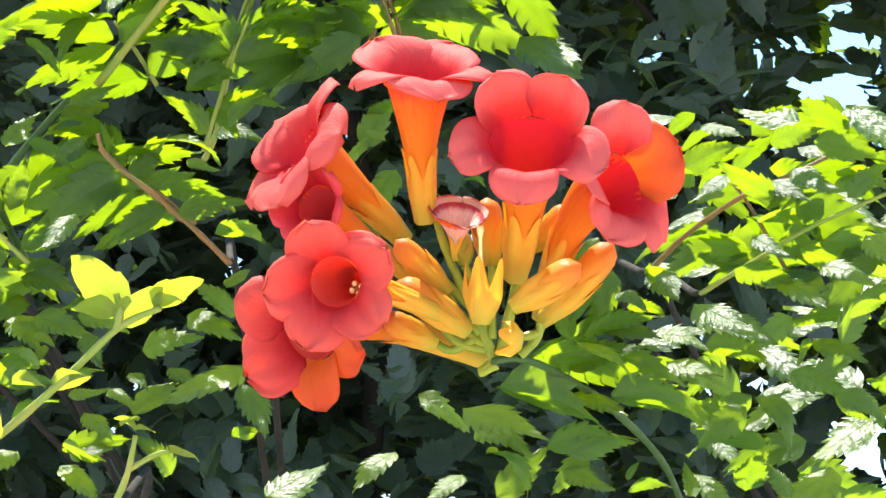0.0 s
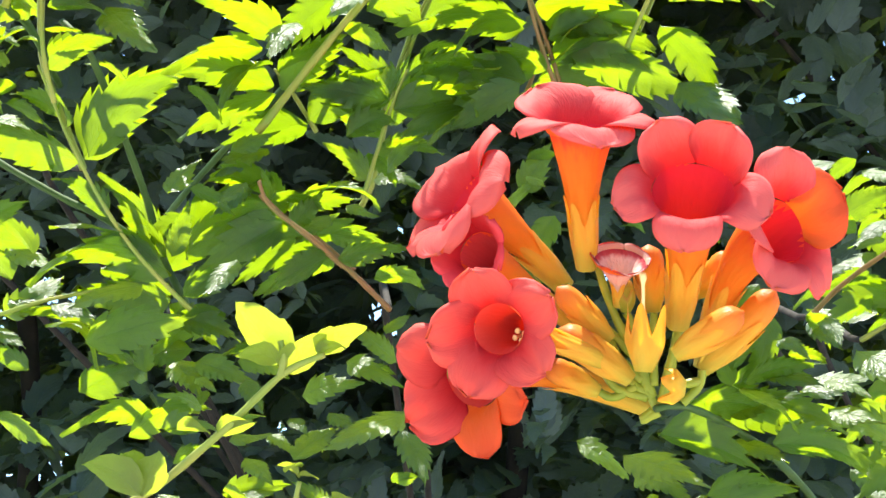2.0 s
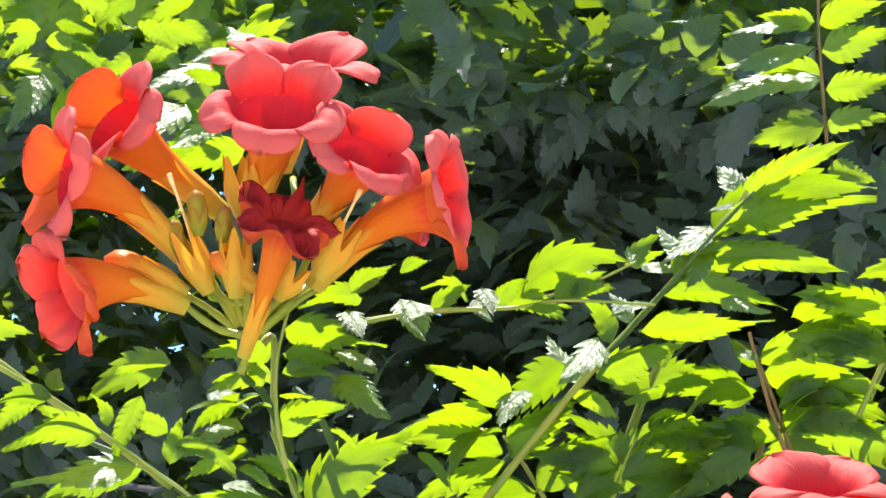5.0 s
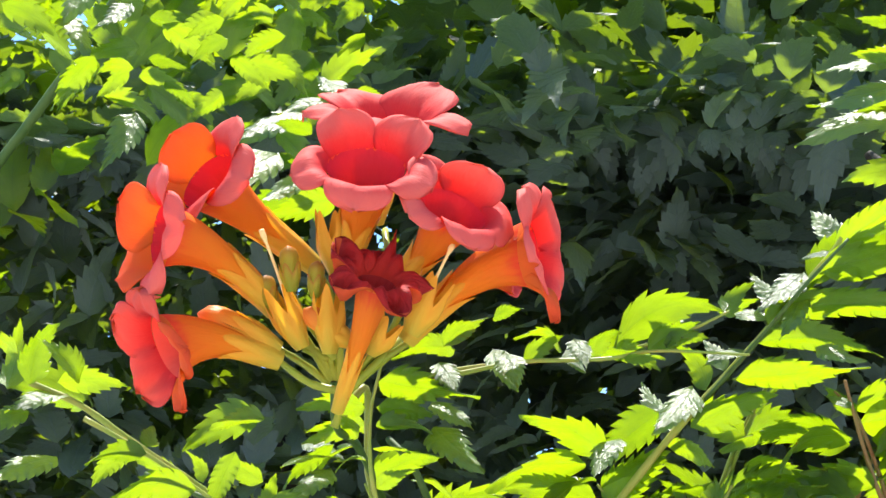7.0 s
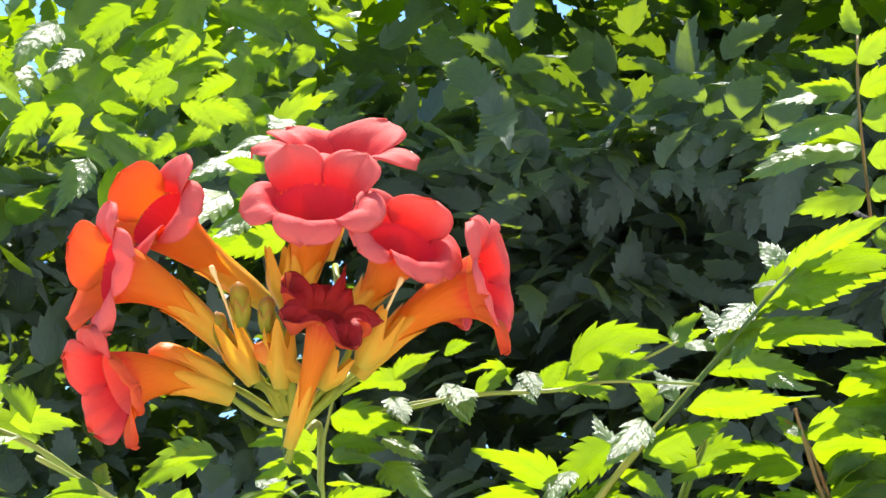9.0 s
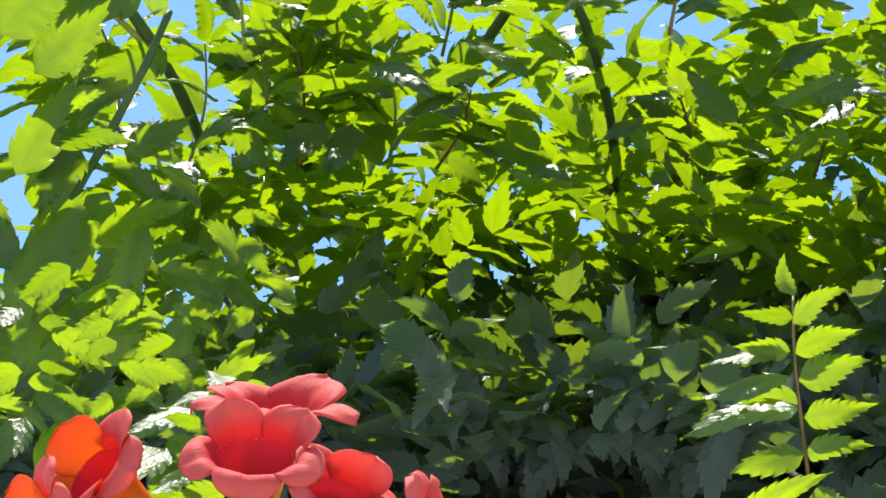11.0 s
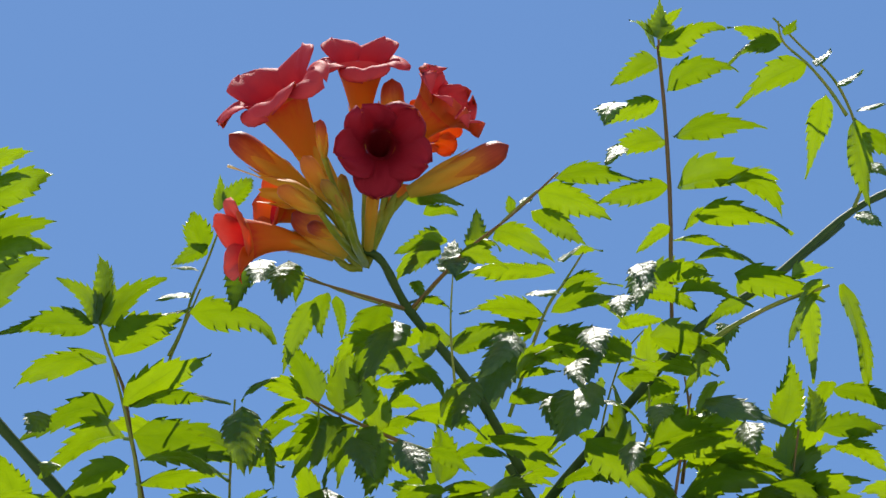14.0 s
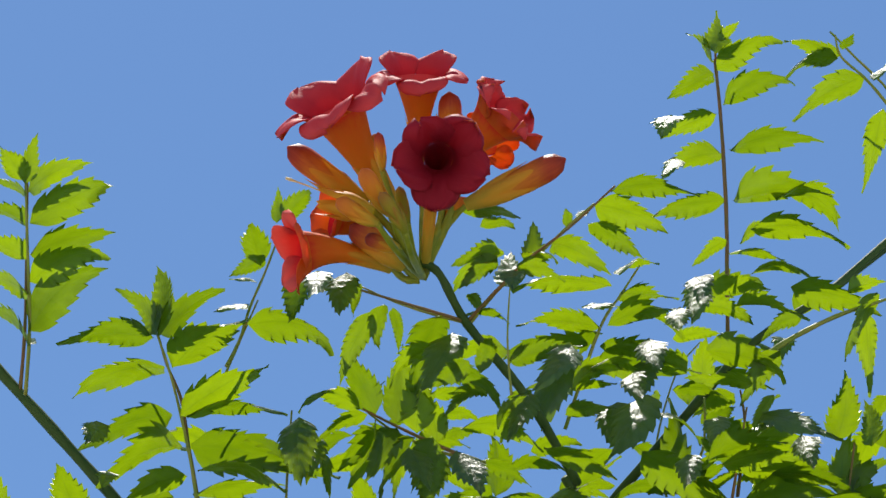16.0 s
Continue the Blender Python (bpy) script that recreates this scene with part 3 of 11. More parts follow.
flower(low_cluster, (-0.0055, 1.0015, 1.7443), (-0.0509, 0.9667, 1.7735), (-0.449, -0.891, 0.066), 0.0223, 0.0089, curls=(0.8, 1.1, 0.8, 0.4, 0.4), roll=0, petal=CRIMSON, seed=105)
flower(low_cluster, (0.0036, 0.9741, 1.7288), (-0.0409, 0.9201, 1.7328), (-0.199, -0.939, -0.281), 0.0321, 0.0097, curls=(0.85, 1.2, 1.0, 1.15, 0.9), roll=-2, stamens=True, wide=0.95, ruffle=0.06, petal=ROSE_SHADED, seed=106)
flower(low_cluster, (0.0195, 1.0172, 1.7186), (-0.0541, 0.9704, 1.7221), (-0.501, -0.731, -0.463), 0.0368, 0.0124, curls=(1.15, 1.0, 1.2, 1.0, 1.05), roll=24, petal=ROSE_SHADED, lit_through=(1, 2), wide=0.95, ruffle=0.07, seed=107)
flower(low_cluster, (0.0054, 0.9790, 1.7537), (0.0063, 0.9655, 1.7723), (0.101, -0.672, 0.734), 0.0130, 0.0103, curls=(0.1, 0.2, 0.1, 0.3, 0.1), petal=WITHERED, tube=WITHERED, ruffle=0.15, label='withered pinkish shrunken flower', seed=108)
bud(low_cluster, (0.0267, 0.9634, 1.7313), (0.0538, 0.9598, 1.7479), 0.0067, seed=109)
bud(low_cluster, (0.0389, 0.9941, 1.7309), (0.0684, 0.9874, 1.7624), 0.0072, seed=110)
bud(low_cluster, (0.0103, 0.9753, 1.7234), (-0.0187, 0.9711, 1.7430), 0.0067, seed=111)
bud(low_cluster, (0.0025, 0.9819, 1.7405), (-0.0189, 0.9774, 1.7614), 0.0058, seed=112)
bud(low_cluster, (-0.0020, 0.9861, 1.7207), (-0.0234, 0.9837, 1.7317), 0.0058, seed=113)
bud(low_cluster, (0.0196, 0.9893, 1.7535), (0.0177, 0.9836, 1.7802), 0.0067, seed=114)
bud(low_cluster, (0.0362, 1.0075, 1.7644), (0.0519, 1.0038, 1.7814), 0.0061, seed=115)
bud(low_cluster, (0.0086, 0.9795, 1.7515), (0.0070, 0.9767, 1.7647), 0.0043, material=GREEN_BUD, seed=116)
empty_calyx(low_cluster, (0.0150, 0.9647, 1.7249), (0.0163, 0.9604, 1.7453), 0.0067, (0.0144, 0.9470, 1.7604), seed=117)
empty_calyx(low_cluster, (0.0311, 0.9661, 1.7184), (0.0234, 0.9659, 1.7195), 0.0058, None, label='torn orange calyx with a dark opening', seed=118)
stem(low_cluster, [(0.0217, 0.9926, 1.7138), (0.0161, 0.9905, 1.7238), (0.0149, 0.9891, 1.7304)], 0.0020, 0.0016, PEDICEL, 'pedicel')
stem(low_cluster, [(0.0217, 0.9926, 1.7138), (0.0149, 0.9933, 1.7105), (0.0190, 0.9925, 1.7145)], 0.0020, 0.0016, PEDICEL, 'pedicel')
stem(low_cluster, [(0.0217, 0.9924, 1.7149), (0.0262, 0.9896, 1.7282), (0.0274, 0.9879, 1.7360)], 0.0020, 0.0016, PEDICEL, 'pedicel')
stem(low_cluster, [(0.0308, 0.9919, 1.7172), (0.0375, 0.9905, 1.7238), (0.0387, 0.9892, 1.7300)], 0.0020, 0.0016, PEDICEL, 'pedicel')
stem(low_cluster, [(0.0195, 0.9915, 1.7194), (0.0036, 0.9844, 1.7525), (-0.0031, 0.9804, 1.7713)], 0.0020, 0.0016, PEDICEL, 'pedicel')
stem(low_cluster, [(0.0217, 0.9924, 1.7149), (0.0285, 0.9868, 1.7415), (0.0296, 0.9854, 1.7481)], 0.0020, 0.0016, PEDICEL, 'pedicel')
stem(low_cluster, [(0.0195, 0.9915, 1.7194), (0.0127, 0.9905, 1.7238), (0.0104, 0.9901, 1.7260)], 0.0020, 0.0016, PEDICEL, 'pedicel')
stem(low_cluster, [(0.0149, 0.9901, 1.7260), (0.0059, 0.9882, 1.7348), (0.0025, 0.9868, 1.7415)], 0.0020, 0.0016, PEDICEL, 'pedicel')
stem(low_cluster, [(0.0127, 0.9905, 1.7238), (0.0036, 0.9915, 1.7194), (-0.0020, 0.9910, 1.7216)], 0.0020, 0.0016, PEDICEL, 'pedicel')
stem(low_cluster, [(0.0172, 0.9910, 1.7216), (0.0138, 0.9868, 1.7415), (0.0086, 0.9844, 1.7525)], 0.0020, 0.0016, PEDICEL, 'pedicel')
stem(low_cluster, [(0.0149, 0.9886, 1.7326), (-0.0122, 0.9830, 1.7592), (-0.0156, 0.9821, 1.7636)], 0.0020, 0.0016, PEDICEL, 'pedicel')
stem(low_cluster, [(0.0172, 0.9915, 1.7194), (0.0036, 0.9905, 1.7238), (-0.0031, 0.9877, 1.7371)], 0.0020, 0.0016, PEDICEL, 'pedicel')
stem(low_cluster, [(0.0195, 0.9905, 1.7238), (0.0195, 0.9868, 1.7415), (0.0195, 0.9844, 1.7525)], 0.0020, 0.0016, PEDICEL, 'pedicel')
stem(low_cluster, [(0.0262, 0.9905, 1.7238), (0.0375, 0.9901, 1.7260), (0.0410, 1.0184, 1.7369)], 0.0020, 0.0016, PEDICEL, 'pedicel')
stem(low_cluster, [(0.0240, 0.9905, 1.7238), (0.0308, 0.9849, 1.7503), (0.0363, 1.0123, 1.7654)], 0.0020, 0.0016, PEDICEL, 'pedicel')
stem(low_cluster, [(0.0198, 0.9875, 1.7141), (0.0320, 0.9971, 1.7167), (0.0515, 1.0481, 1.7174), (0.0785, 1.1305, 1.7145), (0.1158, 1.2953, 1.7090), (0.1505, 1.5036, 1.6906)], 0.0015, 0.0019, material=STEM)

# middle flower cluster
mid_cluster = cluster('orange-red trumpet flowers seen from beside, with yellowish buds')
flower(mid_cluster, (-0.2574, 0.9671, 1.9478), (-0.2987, 0.9235, 1.9731), (-0.507, -0.808, 0.300), 0.0329, 0.0141, curls=(0.7, 1.6, 1.9, 1.2, 0.3), roll=22, lit_through=(0, 4), seed=119)
flower(mid_cluster, (-0.2688, 0.9493, 1.9214), (-0.3128, 0.9067, 1.9402), (-0.842, -0.534, -0.079), 0.0326, 0.0138, curls=(0.8, 1.5, 2.0, 1.6, 0.7), roll=30, lit_through=(0, 4), seed=120)
flower(mid_cluster, (-0.2660, 0.9515, 1.9003), (-0.3103, 0.9246, 1.8959), (-0.723, -0.398, -0.565), 0.0317, 0.0142, curls=(0.6, 0.9, 1.4, 1.5, 0.8), roll=20, petal=ROSE_SHADED, lit_through=(1, 2), ruffle=0.09, seed=121)
flower(mid_cluster, (-0.2414, 0.9507, 1.9413), (-0.2257, 0.9093, 1.9735), (0.127, -0.789, 0.601), 0.0349, 0.0165, curls=(1.8, 2.1, 1.8, 0.6, 0.5), roll=12, wide=0.9, seed=122)
flower(mid_cluster, (-0.2374, 0.9831, 1.9743), (-0.2275, 0.9555, 2.0131), (0.138, -0.541, 0.829), 0.0412, 0.0160, curls=(1.55, 1.7, 1.5, 0.8, 1.3), roll=18, seed=123)
flower(mid_cluster, (-0.2184, 0.9572, 1.9382), (-0.1894, 0.9216, 1.9587), (0.470, -0.651, 0.595), 0.0303, 0.0147, curls=(1.6, 2.0, 1.9, -0.1, 0.5), roll=20, seed=124)
flower(mid_cluster, (-0.2167, 0.9669, 1.9141), (-0.1584, 0.9488, 1.9452), (0.980, -0.199, 0.032), 0.0349, 0.0140, curls=(0.9, 1.1, 1.7, 1.6, 1.5), roll=30, lit_through=(1,), seed=125)
flower(mid_cluster, (-0.2186, 0.9922, 1.9306), (-0.1777, 0.9834, 1.9543), (0.981, -0.144, 0.128), 0.0182, 0.0109, curls=(0.2, 0.3, 0.3, 0.3, 0.2), roll=0, ruffle=0.1, seed=126)
flower(mid_cluster, (-0.2411, 0.9535, 1.8789), (-0.2189, 0.9142, 1.9224), (0.334, -0.646, 0.687), 0.0253, 0.0081, curls=(2.3, 2.7, 2.5, 1.4, 1.9), roll=34, petal=DARK_PETAL, ruffle=0.34, wide=0.85, label='wilting flower with dark red crumpled lobes', seed=127)
bud(mid_cluster, (-0.2658, 0.9500, 1.9049), (-0.2994, 0.9390, 1.9174), 0.0071, seed=128)
bud(mid_cluster, (-0.2326, 0.9453, 1.9046), (-0.2540, 0.9363, 1.9177), 0.0052, seed=129)
empty_calyx(mid_cluster, (-0.2566, 0.9514, 1.9057), (-0.2665, 0.9421, 1.9249), 0.0057, (-0.2705, 0.9218, 1.9472), seed=130)
empty_calyx(mid_cluster, (-0.2436, 0.9448, 1.9009), (-0.2437, 0.9363, 1.9225), 0.0057, None, seed=131)
empty_calyx(mid_cluster, (-0.2432, 0.9473, 1.9364), (-0.2444, 0.9394, 1.9561), 0.0066, None, seed=132)
empty_calyx(mid_cluster, (-0.2108, 0.9473, 1.9099), (-0.2014, 0.9421, 1.9276), 0.0066, (-0.1914, 0.9276, 1.9417), seed=133)
empty_calyx(mid_cluster, (-0.2281, 0.9473, 1.9016), (-0.2211, 0.9443, 1.9127), 0.0061, None, seed=134)
bud(mid_cluster, (-0.2585, 0.9330, 1.9240), (-0.2599, 0.9259, 1.9416), 0.0045, material=GREEN_BUD, seed=135)
bud(mid_cluster, (-0.2494, 0.9354, 1.9222), (-0.2480, 0.9302, 1.9363), 0.0038, material=GREEN_BUD, seed=136)
bud(mid_cluster, (-0.2689, 0.9434, 1.9205), (-0.2714, 0.9378, 1.9334), 0.0040, material=GREEN_BUD, seed=137)
stem(mid_cluster, [(-0.2406, 0.9563, 1.8887), (-0.2538, 0.9548, 1.8919), (-0.2669, 0.9512, 1.9007)], 0.0019, 0.0014, PEDICEL, 'pedicel')
stem(mid_cluster, [(-0.2477, 0.9794, 1.8801), (-0.2464, 0.9783, 1.8834), (-0.2464, 0.9772, 1.8863)], 0.0019, 0.0014, PEDICEL, 'pedicel')
stem(mid_cluster, [(-0.2474, 0.9734, 1.8956), (-0.2589, 0.9680, 1.9039), (-0.2693, 0.9639, 1.9096)], 0.0019, 0.0014, PEDICEL, 'pedicel')
stem(mid_cluster, [(-0.2474, 0.9734, 1.8956), (-0.2518, 0.9683, 1.9064), (-0.2599, 0.9652, 1.9105)], 0.0019, 0.0014, PEDICEL, 'pedicel')
stem(mid_cluster, [(-0.2461, 0.9727, 1.8978), (-0.2483, 0.9698, 1.9044), (-0.2490, 0.9679, 1.9088)], 0.0019, 0.0014, PEDICEL, 'pedicel')
stem(mid_cluster, [(-0.2474, 0.9734, 1.8956), (-0.2609, 0.9625, 1.9171), (-0.2748, 0.9567, 1.9253)], 0.0019, 0.0014, PEDICEL, 'pedicel')
stem(mid_cluster, [(-0.2450, 0.9729, 1.8979), (-0.2446, 0.9652, 1.9178), (-0.2453, 0.9556, 1.9421)], 0.0019, 0.0014, PEDICEL, 'pedicel')
stem(mid_cluster, [(-0.2450, 0.9729, 1.8979), (-0.2467, 0.9614, 1.9265), (-0.2546, 0.9532, 1.9439)], 0.0019, 0.0014, PEDICEL, 'pedicel')
stem(mid_cluster, [(-0.2426, 0.9733, 1.8980), (-0.2255, 0.9615, 1.9363), (-0.2327, 0.9895, 1.9729)], 0.0019, 0.0014, PEDICEL, 'pedicel')
stem(mid_cluster, [(-0.2426, 0.9733, 1.8980), (-0.2235, 0.9687, 1.9187), (-0.2149, 0.9616, 1.9412)], 0.0019, 0.0014, PEDICEL, 'pedicel')
stem(mid_cluster, [(-0.2403, 0.9745, 1.8959), (-0.2237, 0.9722, 1.9099), (-0.2107, 0.9713, 1.9182)], 0.0019, 0.0014, PEDICEL, 'pedicel')
stem(mid_cluster, [(-0.2403, 0.9745, 1.8959), (-0.2260, 0.9718, 1.9098), (-0.2195, 0.9969, 1.9323)], 0.0019, 0.0014, PEDICEL, 'pedicel')
stem(mid_cluster, [(-0.2471, 0.9691, 1.9066), (-0.2608, 0.9591, 1.9259), (-0.2641, 0.9559, 1.9324)], 0.0019, 0.0014, PEDICEL, 'pedicel')
stem(mid_cluster, [(-0.2471, 0.9691, 1.9066), (-0.2527, 0.9630, 1.9196), (-0.2548, 0.9583, 1.9306)], 0.0019, 0.0014, PEDICEL, 'pedicel')
stem(mid_cluster, [(-0.2495, 0.9687, 1.9065), (-0.2656, 0.9617, 1.9169), (-0.2725, 0.9571, 1.9254)], 0.0019, 0.0014, PEDICEL, 'pedicel')
stem(mid_cluster, [(-0.2463, 0.9679, 1.8963), (-0.2476, 0.9842, 1.8816), (-0.2435, 1.0070, 1.8809), (-0.2397, 1.0559, 1.8692)], 0.0017, 0.0018, material=STEM)

# top flower cluster
top_cluster = cluster('dark coral trumpet flowers standing out above the leaves')
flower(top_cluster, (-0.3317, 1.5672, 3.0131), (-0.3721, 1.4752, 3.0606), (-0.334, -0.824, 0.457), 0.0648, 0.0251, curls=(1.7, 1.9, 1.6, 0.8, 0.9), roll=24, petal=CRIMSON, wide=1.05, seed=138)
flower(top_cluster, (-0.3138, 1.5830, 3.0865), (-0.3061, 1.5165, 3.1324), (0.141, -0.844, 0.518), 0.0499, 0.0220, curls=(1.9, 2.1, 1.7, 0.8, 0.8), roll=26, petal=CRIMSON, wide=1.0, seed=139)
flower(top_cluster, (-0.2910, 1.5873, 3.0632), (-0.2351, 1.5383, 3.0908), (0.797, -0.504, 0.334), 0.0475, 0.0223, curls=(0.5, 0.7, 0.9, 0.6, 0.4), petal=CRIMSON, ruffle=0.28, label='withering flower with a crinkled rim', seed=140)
flower(top_cluster, (-0.3089, 1.6000, 2.9805), (-0.2814, 1.4876, 2.9968), (0.168, -0.617, -0.769), 0.0545, 0.0128, curls=(0.75, 1.25, 0.95, 1.2, 0.8), roll=18, stamens=True, petal=DEEP_SHADED, wide=0.92, ruffle=0.07, seed=141)
flower(top_cluster, (-0.3385, 1.5994, 2.9772), (-0.4140, 1.5624, 2.9698), (-0.912, -0.225, -0.342), 0.0447, 0.0185, curls=(0.6, 0.9, 1.4, 1.1, 0.6), roll=10, lit_through=(1, 2), seed=142)
flower(top_cluster, (-0.3526, 1.6265, 3.0318), (-0.3943, 1.5897, 3.0343), (-0.817, -0.573, -0.069), 0.0386, 0.0171, curls=(0.9, 1.1, 1.1, 1.0, 0.9), roll=40, lit_through=(0, 1, 2, 3, 4), seed=143)
flower(top_cluster, (-0.2973, 1.6237, 3.0874), (-0.2592, 1.6237, 3.1461), (0.609, 0.314, 0.728), 0.0377, 0.0152, curls=(1.0, 1.0, 1.1, 1.0, 1.0), roll=40, lit_through=(0, 1, 2, 3, 4), seed=144)
bud(top_cluster, (-0.2690, 1.5616, 3.0084), (-0.1801, 1.5463, 3.0398), 0.0132, material=DARK_BUD, seed=145)
bud(top_cluster, (-0.3576, 1.5697, 3.0286), (-0.4225, 1.5278, 3.0646), 0.0127, material=DARK_BUD, seed=146)
bud(top_cluster, (-0.3253, 1.5902, 2.9675), (-0.3692, 1.5595, 2.9944), 0.0127, material=DARK_BUD, seed=147)
bud(top_cluster, (-0.3614, 1.5916, 3.0254), (-0.3869, 1.5580, 3.0586), 0.0108, material=DARK_BUD, seed=148)
bud(top_cluster, (-0.3442, 1.5427, 3.0390), (-0.3437, 1.5204, 3.0638), 0.0073, material=GREEN_BUD, seed=149)
bud(top_cluster, (-0.2870, 1.5588, 3.0739), (-0.2800, 1.5252, 3.1124), 0.0117, material=DARK_BUD, seed=150)
empty_calyx(top_cluster, (-0.3480, 1.5550, 3.0029), (-0.3843, 1.5443, 3.0089), 0.0108, (-0.4182, 1.5148, 3.0143), seed=151)
bud(top_cluster, (-0.3278, 1.4834, 2.9838), (-0.3276, 1.4547, 3.0009), 0.0052, material=DARK_BUD, seed=300, tooth=1.3)
stem(top_cluster, [(-0.3133, 1.6136, 2.9764), (-0.3208, 1.5377, 2.9695), (-0.3278, 1.4834, 2.9838)], 0.0034, 0.0024, PEDICEL, 'pedicel')
bud(top_cluster, (-0.3231, 1.5011, 2.9496), (-0.3419, 1.4653, 2.9711), 0.0089, material=BUD, seed=301, tooth=1.3)
stem(top_cluster, [(-0.3133, 1.6136, 2.9764), (-0.3178, 1.5430, 2.9490), (-0.3231, 1.5011, 2.9496)], 0.0034, 0.0024, PEDICEL, 'pedicel')
bud(top_cluster, (-0.3099, 1.5055, 2.9319), (-0.3271, 1.4731, 2.9500), 0.0065, material=GREEN_BUD, seed=302, tooth=1.3)
stem(top_cluster, [(-0.3133, 1.6136, 2.9764), (-0.3104, 1.5415, 2.9368), (-0.3099, 1.5055, 2.9319)], 0.0034, 0.0024, PEDICEL, 'pedicel')
bud(top_cluster, (-0.3325, 1.4972, 2.9370), (-0.3626, 1.4717, 2.9450), 0.0080, material=BUD, seed=303, tooth=1.3)
stem(top_cluster, [(-0.3133, 1.6136, 2.9764), (-0.3219, 1.5373, 2.9394), (-0.3325, 1.4972, 2.9370)], 0.0034, 0.0024, PEDICEL, 'pedicel')
bud(top_cluster, (-0.2946, 1.5950, 3.0160), (-0.2699, 1.5740, 3.0291), 0.0064, material=BUD, seed=304, tooth=1.3)
stem(top_cluster, [(-0.3133, 1.6136, 2.9764), (-0.3105, 1.6312, 3.0179), (-0.2946, 1.5950, 3.0160)], 0.0034, 0.0024, PEDICEL, 'pedicel')
bud(top_cluster, (-0.3207, 1.5354, 2.9417), (-0.3466, 1.5178, 2.9416), 0.0071, material=DARK_BUD, seed=305, tooth=1.3)
stem(top_cluster, [(-0.3133, 1.6136, 2.9764), (-0.3179, 1.5678, 2.9514), (-0.3207, 1.5354, 2.9417)], 0.0034, 0.0024, PEDICEL, 'pedicel')
bud(top_cluster, (-0.3142, 1.5372, 2.9713), (-0.3180, 1.5084, 2.9877), 0.0053, material=GREEN_BUD, seed=306, tooth=1.3)
stem(top_cluster, [(-0.3133, 1.6136, 2.9764), (-0.3159, 1.5760, 2.9728), (-0.3142, 1.5372, 2.9713)], 0.0034, 0.0024, PEDICEL, 'pedicel')
stem(top_cluster, [(-0.3162, 1.6147, 2.9745), (-0.3283, 1.6130, 2.9745), (-0.3396, 1.6048, 2.9817)], 0.0039, 0.0029, PEDICEL, 'pedicel')
stem(top_cluster, [(-0.3162, 1.6147, 2.9745), (-0.3230, 1.6104, 2.9781), (-0.3284, 1.6064, 2.9818)], 0.0039, 0.0029, PEDICEL, 'pedicel')
stem(top_cluster, [(-0.3137, 1.6150, 2.9745), (-0.3119, 1.6087, 2.9819), (-0.3100, 1.6057, 2.9855)], 0.0039, 0.0029, PEDICEL, 'pedicel')
stem(top_cluster, [(-0.3162, 1.6147, 2.9745), (-0.3403, 1.5915, 2.9964), (-0.3514, 1.5708, 3.0175)], 0.0039, 0.0029, PEDICEL, 'pedicel')
stem(top_cluster, [(-0.3157, 1.6114, 2.9782), (-0.3301, 1.5896, 3.0001), (-0.3328, 1.5727, 3.0184)], 0.0039, 0.0029, PEDICEL, 'pedicel')
stem(top_cluster, [(-0.3137, 1.6150, 2.9745), (-0.2904, 1.5886, 3.0076), (-0.2715, 1.5774, 3.0231)], 0.0039, 0.0029, PEDICEL, 'pedicel')
stem(top_cluster, [(-0.3133, 1.6118, 2.9782), (-0.3085, 1.5762, 3.0185), (-0.3148, 1.5882, 3.0913)], 0.0039, 0.0029, PEDICEL, 'pedicel')
stem(top_cluster, [(-0.3129, 1.6085, 2.9819), (-0.2842, 1.5796, 3.0186), (-0.2766, 1.5896, 3.0741)], 0.0039, 0.0029, PEDICEL, 'pedicel')
stem(top_cluster, [(-0.3157, 1.6114, 2.9782), (-0.3346, 1.5857, 3.0037), (-0.3565, 1.5645, 3.0237)], 0.0039, 0.0029, PEDICEL, 'pedicel')
stem(top_cluster, [(-0.3153, 1.6082, 2.9819), (-0.3377, 1.5721, 3.0183), (-0.3453, 1.5479, 3.0439)], 0.0039, 0.0029, PEDICEL, 'pedicel')
stem(top_cluster, [(-0.3153, 1.6082, 2.9819), (-0.3407, 1.5947, 2.9927), (-0.3537, 1.6318, 3.0366)], 0.0039, 0.0029, PEDICEL, 'pedicel')
stem(top_cluster, [(-0.3153, 1.6082, 2.9819), (-0.2948, 1.5847, 3.0113), (-0.2879, 1.5640, 3.0789)], 0.0039, 0.0029, PEDICEL, 'pedicel')
stem(top_cluster, [(-0.3177, 1.6079, 2.9818), (-0.3399, 1.5882, 3.0000), (-0.3626, 1.5969, 3.0303)], 0.0039, 0.0029, PEDICEL, 'pedicel')
stem(top_cluster, [(-0.3129, 1.6085, 2.9819), (-0.2948, 1.5847, 3.0113), (-0.2982, 1.6289, 3.0923)], 0.0039, 0.0029, PEDICEL, 'pedicel')

# leaves round the lower cluster
low_left = shoot('bright green trumpet vine shoot with toothed leaflets')
stem(low_left, [(-0.2275, 1.1969, 1.8221), (-0.1966, 1.1515, 1.8450), (-0.1501, 1.1140, 1.8817), (-0.1186, 1.0801, 1.9009), (-0.0968, 1.0566, 1.9170), (-0.0761, 1.0427, 1.9358), (-0.0546, 1.0283, 1.9567), (-0.0337, 1.0240, 1.9786)], 0.0017, 0.0007, material=STEM)
leaflet(low_left, (-0.1124, 1.0810, 1.9079), (-0.1299, 1.0966, 1.9369), (0.027, -0.732, 0.681), kind='flat', pick=158)
leaflet(low_left, (-0.0906, 1.0750, 1.9356), (-0.1018, 1.0851, 1.9548), (-0.088, -0.786, 0.612), kind='flat', pick=163)
